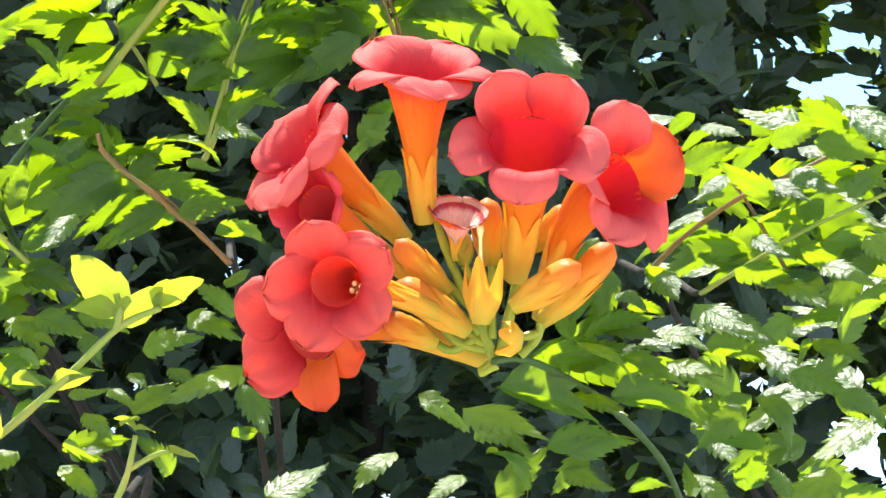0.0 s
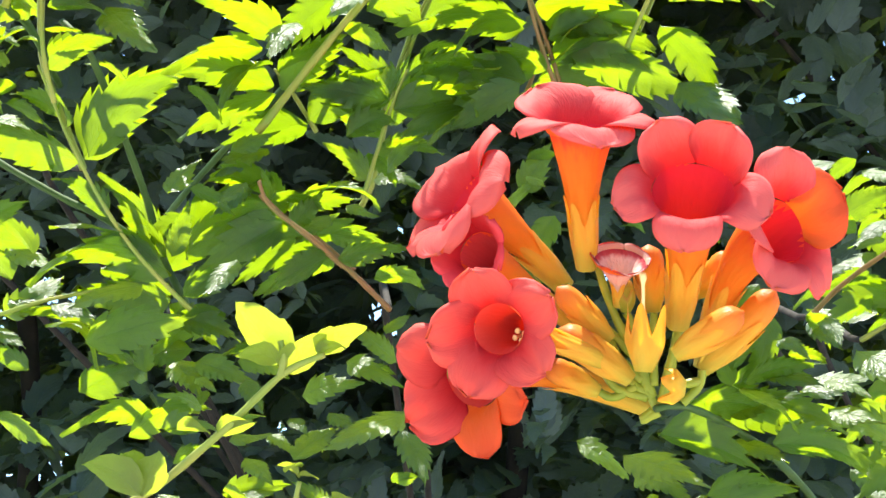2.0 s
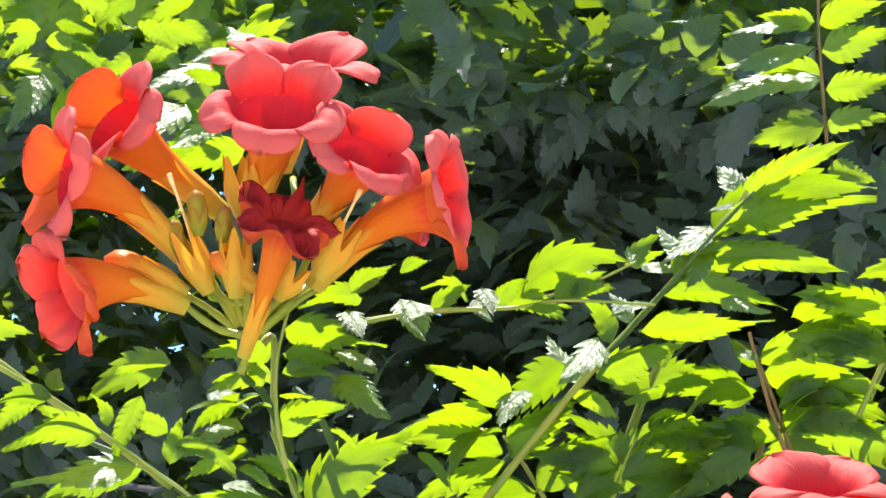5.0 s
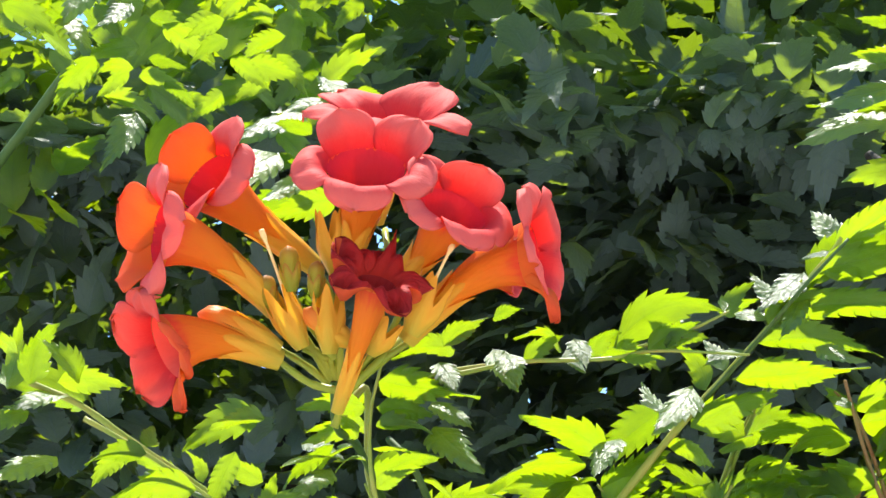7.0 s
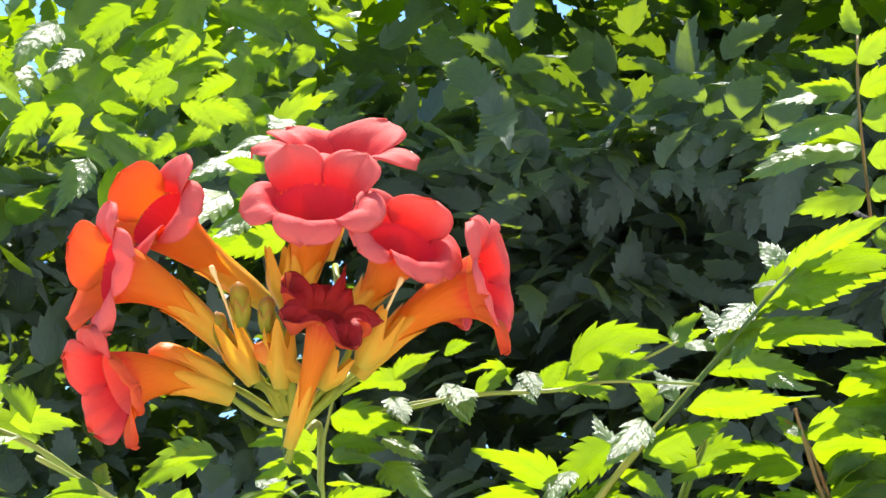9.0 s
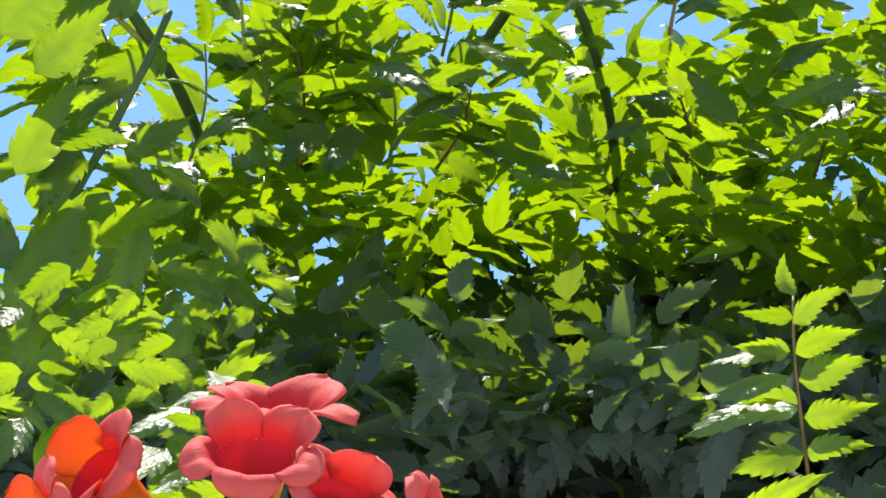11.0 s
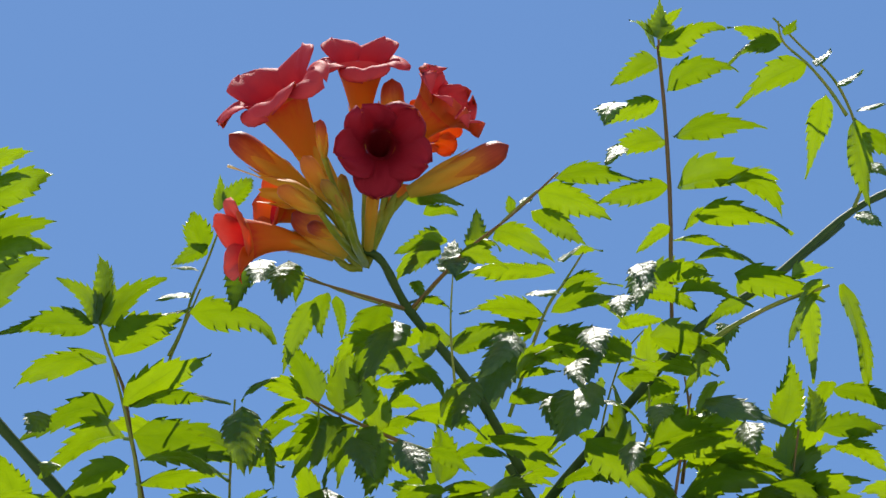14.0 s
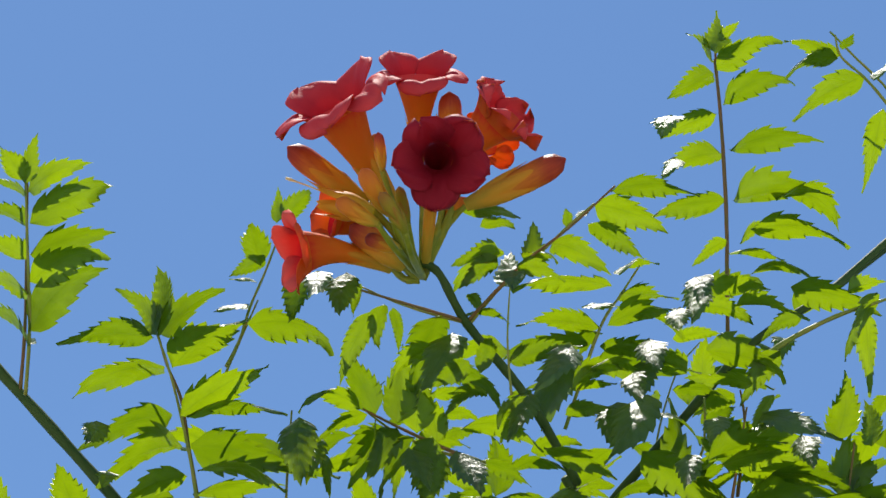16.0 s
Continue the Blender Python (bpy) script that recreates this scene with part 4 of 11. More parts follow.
leaflet(low_left, (-0.0553, 1.0480, 1.9617), (-0.0644, 1.0337, 1.9355), (-0.115, -0.783, 0.611), kind='flat', pick=164)
leaflet(low_left, (-0.0689, 1.0465, 1.9452), (-0.0436, 1.0364, 1.9679), (0.349, 0.316, 0.882), pick=165)
leaflet(low_left, (-0.0518, 1.0545, 1.9697), (-0.0290, 1.0403, 1.9910), (0.171, 0.782, 0.600), pick=167)
leaflet(low_left, (-0.0614, 1.0442, 1.9549), (-0.0778, 1.0571, 1.9753), (-0.102, -0.746, 0.658), kind='flat', pick=168)
leaflet(low_left, (-0.0391, 1.0508, 1.9844), (0.0201, 1.0465, 1.9880), (-0.230, 0.662, 0.713), pick=169)
leaflet(low_left, (-0.0367, 1.0581, 1.9873), (-0.0516, 1.0711, 2.0116), (-0.147, -0.758, 0.636), kind='flat', pick=170)
leaflet(low_left, (-0.0982, 1.0748, 1.9260), (-0.1153, 1.0673, 1.9478), (-0.064, 0.619, 0.783), pick=173)
stem(low_left, [(-0.1158, 1.1605, 1.8363), (-0.1070, 1.1472, 1.8496), (-0.0977, 1.1194, 1.8777), (-0.0821, 1.0910, 1.9098), (-0.0675, 1.0744, 1.9366)], 0.0016, 0.0009, material=STALK)
leaflet(low_left, (-0.0816, 1.0827, 1.9070), (-0.1112, 1.0694, 1.9193), (-0.318, 0.750, 0.580), pick=174)
leaflet(low_left, (-0.0940, 1.1044, 1.8754), (-0.0580, 1.1124, 1.8875), (0.199, 0.522, 0.829), pick=178)
leaflet(low_left, (-0.0763, 1.0766, 1.9157), (-0.0539, 1.0850, 1.9398), (-0.146, 0.233, 0.961), pick=180)
leaflet(low_left, (-0.1020, 1.0970, 1.8444), (-0.0750, 1.0980, 1.8625), (0.215, 0.674, 0.706), pick=182)
leaflet(low_left, (-0.0996, 1.0960, 1.8548), (-0.1256, 1.0765, 1.8671), (0.069, 0.333, 0.940), pick=183)
leaflet(low_left, (-0.1049, 1.1195, 1.8423), (-0.0810, 1.1151, 1.8352), (0.475, -0.811, 0.342), pick=185)
leaflet(low_left, (-0.0994, 1.1100, 1.8668), (-0.0732, 1.1073, 1.8811), (0.183, 0.566, 0.804), pick=186)
stem(low_left, [(-0.0139, 1.0783, 1.8629), (-0.0189, 1.0759, 1.8701), (-0.0264, 1.0700, 1.8894), (-0.0327, 1.0635, 1.9111), (-0.0365, 1.0592, 1.9256)], 0.0013, 0.0008, material=RED_STALK)
leaflet(low_left, (-0.0339, 1.0571, 1.9116), (-0.0459, 1.0655, 1.9204), (-0.098, -0.717, 0.690), kind='flat', pick=193)
leaflet(low_left, (-0.0240, 1.0786, 1.8894), (0.0240, 1.0787, 1.8893), (0.042, 0.746, 0.665), pick=200)
leaflet(low_left, (-0.0363, 1.0630, 1.8715), (-0.0673, 1.0739, 1.8543), (0.585, -0.796, 0.155), pick=201)
leaflet(low_left, (-0.0290, 1.0740, 1.8827), (-0.0654, 1.0696, 1.8726), (-0.193, 0.501, 0.844), pick=202)
leaflet(low_left, (0.0343, 1.0874, 1.8787), (0.0605, 1.0651, 1.8531), (-0.180, -0.731, 0.659), kind='flat', pick=205)
stem(low_left, [(0.0097, 1.1151, 1.8871), (0.0172, 1.0999, 1.9068), (0.0322, 1.0827, 1.9362), (0.0495, 1.0671, 1.9601), (0.0546, 1.0634, 1.9749)], 0.0014, 0.0008, material=STALK)
leaflet(low_left, (0.0535, 1.0666, 1.9735), (0.0488, 1.0539, 1.9897), (0.035, 0.798, 0.602), pick=214)
low_stem = shoot('long green vine stem with a pale leaf')
stem(low_stem, [(-0.2347, 1.0317, 1.8909), (-0.2217, 1.0264, 1.8762), (-0.2113, 1.0447, 1.8508), (-0.2006, 1.0644, 1.8201), (-0.1947, 1.0819, 1.7960), (-0.1840, 1.1203, 1.7730)], 0.0016, 0.0019, material=STEM)
leaflet(low_stem, (-0.2325, 1.0805, 1.8420), (-0.1853, 1.0683, 1.8762), (0.183, 0.541, 0.821), pick=216)
leaflet(low_stem, (-0.1994, 1.0945, 1.8002), (-0.2283, 1.0924, 1.8379), (0.136, 0.480, 0.867), pick=219)
leaflet(low_stem, (-0.1899, 1.0728, 1.7761), (-0.2395, 1.0804, 1.7804), (-0.070, 0.775, 0.628), pick=223)
leaflet(low_stem, (-0.1962, 1.0927, 1.7932), (-0.1585, 1.0847, 1.8061), (-0.341, 0.650, 0.679), pick=224)
leaflet(low_stem, (-0.1833, 1.0729, 1.7965), (-0.1439, 1.0788, 1.8197), (0.047, 0.569, 0.821), pick=225)
leaflet(low_stem, (-0.1838, 1.0770, 1.7949), (-0.1450, 1.0738, 1.8332), (-0.302, 0.360, 0.883), pick=227)
leaflet(low_stem, (-0.1928, 1.0913, 1.7774), (-0.1693, 1.0919, 1.7576), (0.181, 0.704, 0.687), pick=228)
mid_stem = shoot('slender vine stem slanting across the foliage')
stem(mid_stem, [(-0.3715, 1.1218, 1.9012), (-0.3179, 1.1119, 1.8772), (-0.2790, 1.1022, 1.8484), (-0.2459, 1.0999, 1.8291), (-0.2252, 1.1042, 1.8195), (-0.2015, 1.1409, 1.8067)], 0.0013, 0.0018, material=STEM)
leaflet(mid_stem, (-0.2875, 1.1032, 1.8111), (-0.2571, 1.1135, 1.8076), (-0.033, 0.821, 0.571), pick=236)
leaflet(mid_stem, (-0.3124, 1.1009, 1.7606), (-0.2874, 1.0912, 1.7703), (0.131, 0.434, 0.891), pick=239)
leaflet(mid_stem, (-0.2680, 1.0961, 1.7729), (-0.2437, 1.1009, 1.7886), (0.183, -0.940, 0.288), pick=240)
leaflet(mid_stem, (-0.2983, 1.0637, 1.8802), (-0.3168, 1.0538, 1.8892), (-0.160, 0.728, 0.667), pick=242)
leaflet(mid_stem, (-0.2822, 1.0669, 1.9000), (-0.2600, 1.0613, 1.8890), (0.114, -0.770, 0.628), kind='flat', pick=244)
leaflet(mid_stem, (-0.2827, 1.0834, 1.8487), (-0.3007, 1.0771, 1.8350), (-0.247, 0.781, 0.574), pick=253)
leaflet(mid_stem, (-0.2939, 1.1131, 1.7526), (-0.3201, 1.1252, 1.7458), (0.069, 0.740, 0.669), pick=254)
leaflet(mid_stem, (-0.2751, 1.0978, 1.7576), (-0.2948, 1.0837, 1.7548), (-0.292, 0.469, 0.834), pick=255)
leaflet(mid_stem, (-0.3266, 1.0934, 1.8407), (-0.3527, 1.0944, 1.8288), (-0.204, 0.384, 0.901), pick=256)
leaflet(mid_stem, (-0.3273, 1.0720, 1.8561), (-0.3503, 1.0625, 1.8475), (-0.382, 0.597, 0.706), pick=257)
leaflet(mid_stem, (-0.3383, 1.0669, 1.8814), (-0.3650, 1.0741, 1.8957), (-0.160, 0.422, 0.892), pick=260)
leaflet(mid_stem, (-0.3342, 1.0857, 1.8280), (-0.3130, 1.0758, 1.8137), (0.202, -0.716, 0.668), kind='flat', pick=261)
leaflet(mid_stem, (-0.3282, 1.0861, 1.7808), (-0.3463, 1.0821, 1.7684), (0.146, 0.850, 0.506), pick=262)
under_mid = shoot('leafy vine shoot below the orange flowers')
stem(under_mid, [(-0.2513, 1.0088, 1.8936), (-0.2425, 1.0158, 1.9089), (-0.2454, 1.0444, 1.8794), (-0.2399, 1.0611, 1.8582), (-0.2318, 1.0781, 1.8367)], 0.0016, 0.0018, material=STALK)
leaflet(under_mid, (-0.2417, 1.0241, 1.9092), (-0.2681, 1.0128, 1.8996), (0.152, 0.621, 0.769), pick=271)
leaflet(under_mid, (-0.2467, 1.0394, 1.8987), (-0.2759, 1.0496, 1.8993), (-0.057, 0.540, 0.839), pick=272)
leaflet(under_mid, (-0.2410, 1.0357, 1.8766), (-0.2213, 1.0327, 1.8858), (-0.354, 0.820, 0.450), pick=274)
leaflet(under_mid, (-0.2337, 1.0313, 1.8495), (-0.2563, 1.0311, 1.8581), (-0.136, 0.707, 0.694), pick=277)
leaflet(under_mid, (-0.2461, 1.0249, 1.9173), (-0.2659, 1.0240, 1.9230), (-0.252, 0.564, 0.787), pick=280)
stem(under_mid, [(-0.2404, 1.0349, 1.9156), (-0.2098, 1.0447, 1.9268), (-0.1757, 1.0368, 1.9278), (-0.1447, 1.0291, 1.9274), (-0.1093, 1.0200, 1.9329), (-0.0849, 1.0189, 1.9441)], 0.0012, 0.0006, material=STALK)
leaflet(under_mid, (-0.1898, 1.0290, 1.9311), (-0.1752, 1.0165, 1.9071), (0.039, -0.739, 0.673), kind='flat', pick=283)
leaflet(under_mid, (-0.1558, 1.0181, 1.9268), (-0.1456, 1.0100, 1.9134), (-0.031, -0.758, 0.651), kind='flat', pick=285)
leaflet(under_mid, (-0.1078, 1.0308, 1.9382), (-0.1209, 1.0192, 1.9472), (0.106, 0.769, 0.630), pick=291)
leaflet(under_mid, (-0.1160, 1.0378, 1.9423), (-0.1029, 1.0468, 1.9545), (-0.028, -0.720, 0.694), kind='flat', pick=293)
leaflet(under_mid, (-0.0914, 1.0422, 1.9518), (-0.0720, 1.0476, 1.9596), (0.304, 0.254, 0.918), pick=294)
leaflet(under_mid, (-0.0874, 1.0201, 1.9432), (-0.0742, 1.0269, 1.9606), (0.259, 0.749, 0.610), pick=296)
low_mid = shoot('vine leaf with reddish stalk beside the coral flowers')
stem(low_mid, [(-0.0915, 1.0564, 1.7681), (-0.1052, 1.0417, 1.7797), (-0.1234, 1.0261, 1.7933), (-0.1401, 1.0213, 1.8056), (-0.1448, 1.0181, 1.8158)], 0.0014, 0.0008, material=RED_STALK)
leaflet(low_mid, (-0.1116, 1.0297, 1.7844), (-0.0814, 1.0377, 1.7904), (0.229, 0.579, 0.782), pick=302)
leaflet(low_mid, (-0.1543, 1.0257, 1.7833), (-0.1673, 1.0090, 1.7634), (0.036, -0.724, 0.689), kind='flat', pick=309)
leaflet(low_mid, (-0.2239, 1.0583, 1.7541), (-0.1751, 1.0526, 1.7644), (0.315, 0.647, 0.694), pick=310)
leaflet(low_mid, (-0.2000, 1.0823, 1.7413), (-0.2274, 1.0861, 1.7579), (-0.238, 0.519, 0.821), pick=311)
leaflet(low_mid, (-0.2001, 1.0748, 1.7437), (-0.1982, 1.0667, 1.7618), (-0.098, 0.808, 0.581), pick=312)
leaflet(low_mid, (-0.1809, 1.0849, 1.7558), (-0.2104, 1.0941, 1.7487), (0.214, -0.917, 0.336), pick=313)
leaflet(low_mid, (-0.1691, 1.0759, 1.7416), (-0.1871, 1.0832, 1.7484), (0.085, -0.682, 0.726), kind='flat', pick=314)
leaflet(low_mid, (-0.1596, 1.0776, 1.7495), (-0.1385, 1.0909, 1.7436), (0.261, -0.953, 0.154), pick=315)
low_right = shoot('sunlit vine leaves beside the coral flowers')
stem(low_right, [(0.0939, 1.1172, 1.7772), (0.1083, 1.1042, 1.7902), (0.1325, 1.0908, 1.8053), (0.1602, 1.0882, 1.8176), (0.2056, 1.0834, 1.8398)], 0.0014, 0.0008, material=RED_STALK)
stem(low_right, [(0.1169, 1.1193, 1.7672), (0.1376, 1.0968, 1.7769), (0.1638, 1.0836, 1.7908), (0.2019, 1.0703, 1.8056)], 0.0013, 0.0008, material=STALK)
leaflet(low_right, (0.1076, 1.0905, 1.8182), (0.1336, 1.0932, 1.8300), (0.252, 0.721, 0.645), pick=327)
leaflet(low_right, (0.1565, 1.0855, 1.8066), (0.2005, 1.0874, 1.7720), (-0.018, 0.829, 0.560), pick=331)
leaflet(low_right, (0.1741, 1.0903, 1.7705), (0.1983, 1.0847, 1.7821), (-0.034, 0.775, 0.631), pick=335)
leaflet(low_right, (0.1676, 1.0849, 1.8272), (0.1990, 1.0734, 1.8300), (0.320, 0.700, 0.638), pick=337)
leaflet(low_right, (0.1042, 1.0840, 1.8063), (0.0928, 1.0824, 1.8016), (-0.142, -0.700, 0.700), kind='flat', pick=351)
leaflet(low_right, (0.0368, 1.0684, 1.7305), (0.0966, 1.0683, 1.7184), (0.018, 0.616, 0.787), pick=353)
leaflet(low_right, (0.0553, 1.0719, 1.7376), (0.0821, 1.0820, 1.7404), (0.283, 0.386, 0.878), pick=354)
leaflet(low_right, (0.0519, 1.0551, 1.7229), (0.0868, 1.0532, 1.7313), (0.253, -0.821, 0.512), pick=355)
leaflet(low_right, (0.0664, 1.0529, 1.7401), (0.0919, 1.0377, 1.7315), (-0.156, -0.641, 0.751), kind='flat', pick=356)
leaflet(low_right, (0.0837, 1.0604, 1.7336), (0.1197, 1.0602, 1.7412), (-0.172, -0.690, 0.703), kind='flat', pick=357)
leaflet(low_right, (0.0434, 1.0601, 1.6893), (0.0817, 1.0505, 1.6908), (0.009, 0.722, 0.692), pick=361)
leaflet(low_right, (0.1073, 1.0511, 1.7496), (0.1313, 1.0263, 1.7303), (-0.125, -0.719, 0.684), kind='flat', pick=362)
leaflet(low_right, (0.0707, 1.0581, 1.7682), (0.0576, 1.0598, 1.7343), (0.500, -0.722, 0.477), pick=363)
leaflet(low_right, (0.0549, 1.0558, 1.7348), (0.0427, 1.0434, 1.7508), (0.012, 0.494, 0.869), pick=364)
leaflet(low_right, (0.1359, 1.0574, 1.7112), (0.1459, 1.0533, 1.6835), (0.145, -0.938, 0.314), pick=365)
leaflet(low_right, (0.1722, 1.0691, 1.7351), (0.1953, 1.0629, 1.7603), (-0.151, 0.647, 0.747), pick=367)
leaflet(low_right, (0.1603, 1.0787, 1.7393), (0.1551, 1.0839, 1.7275), (-0.161, 0.519, 0.840), pick=368)
leaflet(low_right, (0.0877, 1.0433, 1.7647), (0.0969, 1.0597, 1.7514), (0.277, 0.701, 0.658), pick=369)
leaflet(low_right, (0.0889, 1.0586, 1.7653), (0.1009, 1.0444, 1.7487), (-0.123, -0.709, 0.695), kind='flat', pick=372)
leaflet(low_right, (0.0790, 1.0586, 1.7492), (0.0948, 1.0538, 1.7443), (0.066, 0.579, 0.812), pick=373)
leaflet(low_right, (0.0739, 1.0537, 1.7545), (0.0862, 1.0413, 1.7439), (-0.187, -0.688, 0.702), kind='flat', pick=374)
leaflet(low_right, (0.1317, 1.0694, 1.6765), (0.1407, 1.0725, 1.6932), (0.253, 0.637, 0.728), pick=375)
leaflet(low_right, (0.1674, 1.0589, 1.7114), (0.1894, 1.0636, 1.6985), (0.502, -0.859, 0.097), pick=377)
leaflet(low_right, (0.1579, 1.0580, 1.7185), (0.1754, 1.0642, 1.7278), (0.251, -0.954, 0.165), pick=378)
leaflet(low_right, (0.0787, 1.0700, 1.6765), (0.0836, 1.0629, 1.6838), (-0.232, 0.691, 0.685), pick=379)
leaflet(low_right, (0.0232, 1.0722, 1.6695), (0.0453, 1.0775, 1.6920), (0.188, -0.947, 0.259), pick=381)
leaflet(low_right, (0.0621, 1.0729, 1.6890), (0.0460, 1.0803, 1.6709), (0.325, -0.782, 0.532), pick=382)
leaflet(low_right, (0.0788, 1.0720, 1.6719), (0.0974, 1.0679, 1.6728), (0.315, 0.497, 0.809), pick=383)
leaflet(low_right, (0.1115, 1.0794, 1.6997), (0.1161, 1.0679, 1.7145), (0.244, -0.956, 0.161), pick=384)
leaflet(low_right, (0.0715, 1.0608, 1.7263), (0.1047, 1.0700, 1.7168), (0.287, -0.918, 0.274), pick=388)
leaflet(low_right, (0.1289, 1.0594, 1.7066), (0.1082, 1.0712, 1.6892), (0.196, -0.954, 0.227), pick=390)
leaflet(low_right, (0.1484, 1.0699, 1.6693), (0.1303, 1.0729, 1.6832), (0.407, -0.836, 0.367), pick=391)
leaflet(low_right, (0.1510, 1.0717, 1.7480), (0.1306, 1.0661, 1.7303), (0.564, -0.774, 0.287), pick=393)
low_front = shoot('shaded vine leaves with shining patches')
leaflet(low_front, (-0.1902, 1.0848, 1.7707), (-0.1602, 1.0919, 1.7606), (0.469, -0.878, 0.094), pick=397)
leaflet(low_front, (-0.1936, 1.0843, 1.7302), (-0.1725, 1.0909, 1.7299), (0.324, 0.709, 0.627), pick=398)
leaflet(low_front, (-0.1476, 1.0937, 1.7192), (-0.1349, 1.0831, 1.7092), (-0.015, -0.680, 0.733), kind='flat', pick=399)
leaflet(low_front, (-0.1360, 1.0789, 1.7244), (-0.1265, 1.0702, 1.7147), (0.028, -0.688, 0.725), kind='flat', pick=400)
leaflet(low_front, (-0.1336, 1.0822, 1.7125), (-0.1187, 1.0944, 1.7227), (-0.024, -0.703, 0.710), kind='flat', pick=401)
leaflet(low_front, (-0.1919, 1.0769, 1.7191), (-0.1656, 1.0667, 1.7147), (-0.117, 0.683, 0.721), pick=402)
leaflet(low_front, (-0.1777, 1.0735, 1.7483), (-0.1495, 1.0705, 1.7367), (0.452, -0.889, 0.069), pick=403)
leaflet(low_front, (-0.1712, 1.0958, 1.7473), (-0.1589, 1.0894, 1.7406), (0.055, -0.706, 0.706), kind='flat', pick=404)
leaflet(low_front, (-0.1873, 1.0818, 1.7050), (-0.1688, 1.0937, 1.7136), (0.082, 0.589, 0.804), pick=405)
leaflet(low_front, (-0.1303, 1.0708, 1.7329), (-0.1023, 1.0623, 1.7369), (0.420, -0.848, 0.323), pick=406)
leaflet(low_front, (-0.1123, 1.0817, 1.7498), (-0.0867, 1.0754, 1.7375), (0.467, -0.870, 0.160), pick=407)
leaflet(low_front, (-0.1005, 1.0751, 1.7449), (-0.0909, 1.0757, 1.7436), (-0.339, 0.781, 0.524), pick=408)
leaflet(low_front, (-0.0110, 1.1012, 1.7178), (0.0115, 1.1094, 1.7020), (0.340, -0.879, 0.334), pick=416)
leaflet(low_front, (-0.1651, 1.1000, 1.6925), (-0.1368, 1.0953, 1.6975), (0.291, -0.945, 0.148), pick=418)
leaflet(low_front, (-0.1689, 1.1019, 1.6865), (-0.1511, 1.0868, 1.6723), (0.036, -0.647, 0.761), kind='flat', pick=419)
leaflet(low_front, (-0.1669, 1.0950, 1.6931), (-0.1479, 1.0993, 1.6881), (0.188, 0.300, 0.935), pick=420)
leaflet(low_front, (-0.1198, 1.0973, 1.6822), (-0.1353, 1.0840, 1.6972), (0.451, -0.844, 0.291), pick=421)
leaflet(low_front, (-0.1584, 1.0882, 1.6910), (-0.1426, 1.0935, 1.6945), (0.055, -0.681, 0.730), kind='flat', pick=422)
leaflet(low_front, (-0.0937, 1.1074, 1.7011), (-0.0817, 1.0971, 1.7011), (-0.269, 0.816, 0.511), pick=424)
leaflet(low_front, (-0.0895, 1.0759, 1.7488), (-0.1108, 1.0649, 1.7635), (0.358, -0.822, 0.443), pick=425)
leaflet(low_front, (-0.0943, 1.0712, 1.7604), (-0.0842, 1.0816, 1.7709), (-0.012, -0.679, 0.734), kind='flat', pick=426)
leaflet(low_front, (-0.0306, 1.0623, 1.8239), (-0.0411, 1.0521, 1.8100), (0.022, 0.600, 0.800), pick=429)
leaflet(low_front, (-0.0355, 1.0621, 1.8213), (-0.0218, 1.0675, 1.8457), (0.421, -0.882, 0.211), pick=430)
leaflet(low_front, (-0.0327, 1.0518, 1.8263), (-0.0243, 1.0443, 1.8187), (-0.033, -0.704, 0.709), kind='flat', pick=431)
leaflet(low_front, (-0.0208, 1.0714, 1.8135), (-0.0321, 1.0834, 1.7935), (0.268, -0.959, 0.095), pick=432)
leaflet(low_front, (-0.0360, 1.0830, 1.8086), (-0.0221, 1.0911, 1.8019), (0.066, 0.526, 0.848), pick=433)
leaflet(low_front, (-0.0256, 1.0696, 1.7826), (-0.0424, 1.0731, 1.8033), (0.400, -0.804, 0.440), pick=434)
leaflet(low_front, (-0.0330, 1.0607, 1.8362), (-0.0190, 1.0502, 1.8362), (0.174, 0.480, 0.860), pick=435)
leaflet(low_front, (0.0187, 1.0650, 1.8043), (0.0077, 1.0734, 1.8091), (0.210, 0.512, 0.833), pick=436)
leaflet(low_front, (0.0683, 1.0743, 1.7836), (0.0547, 1.0846, 1.7688), (0.232, -0.961, 0.147), pick=437)
stem(low_right, [(0.1169, 1.1193, 1.7672), (0.2046, 1.9588, 1.8701), (0.6400, 2.8000, 1.3500)], 0.0014, 0.004, WOOD)
stem(low_right, [(0.0939, 1.1172, 1.7772), (0.1642, 1.9551, 1.8877), (0.6400, 2.8000, 1.4500)], 0.0014, 0.004, WOOD)
stem(low_front, [(-0.0715, 1.1091, 1.7190), (-0.1252, 1.9409, 1.7858), (-0.1000, 2.7200, 1.2000)], 0.0014, 0.004, WOOD)
stem(low_left, [(-0.2275, 1.1969, 1.8221), (-0.3848, 2.0955, 1.9662), (-0.1000, 2.7200, 1.5000)], 0.0014, 0.004, WOOD)
stem(low_stem, [(-0.1840, 1.1203, 1.7730), (-0.3085, 1.9615, 1.8803), (-0.1000, 2.7200, 1.4000)], 0.0014, 0.004, WOOD)
stem(low_mid, [(-0.0915, 1.0564, 1.7681), (-0.1468, 1.8496, 1.8718), (-0.1000, 2.7200, 1.3000)], 0.0014, 0.004, WOOD)
stem(mid_stem, [(-0.2015, 1.1409, 1.8067), (-0.3393, 1.9974, 1.9392), (-0.1000, 2.7200, 1.4500)], 0.0014, 0.004, WOOD)
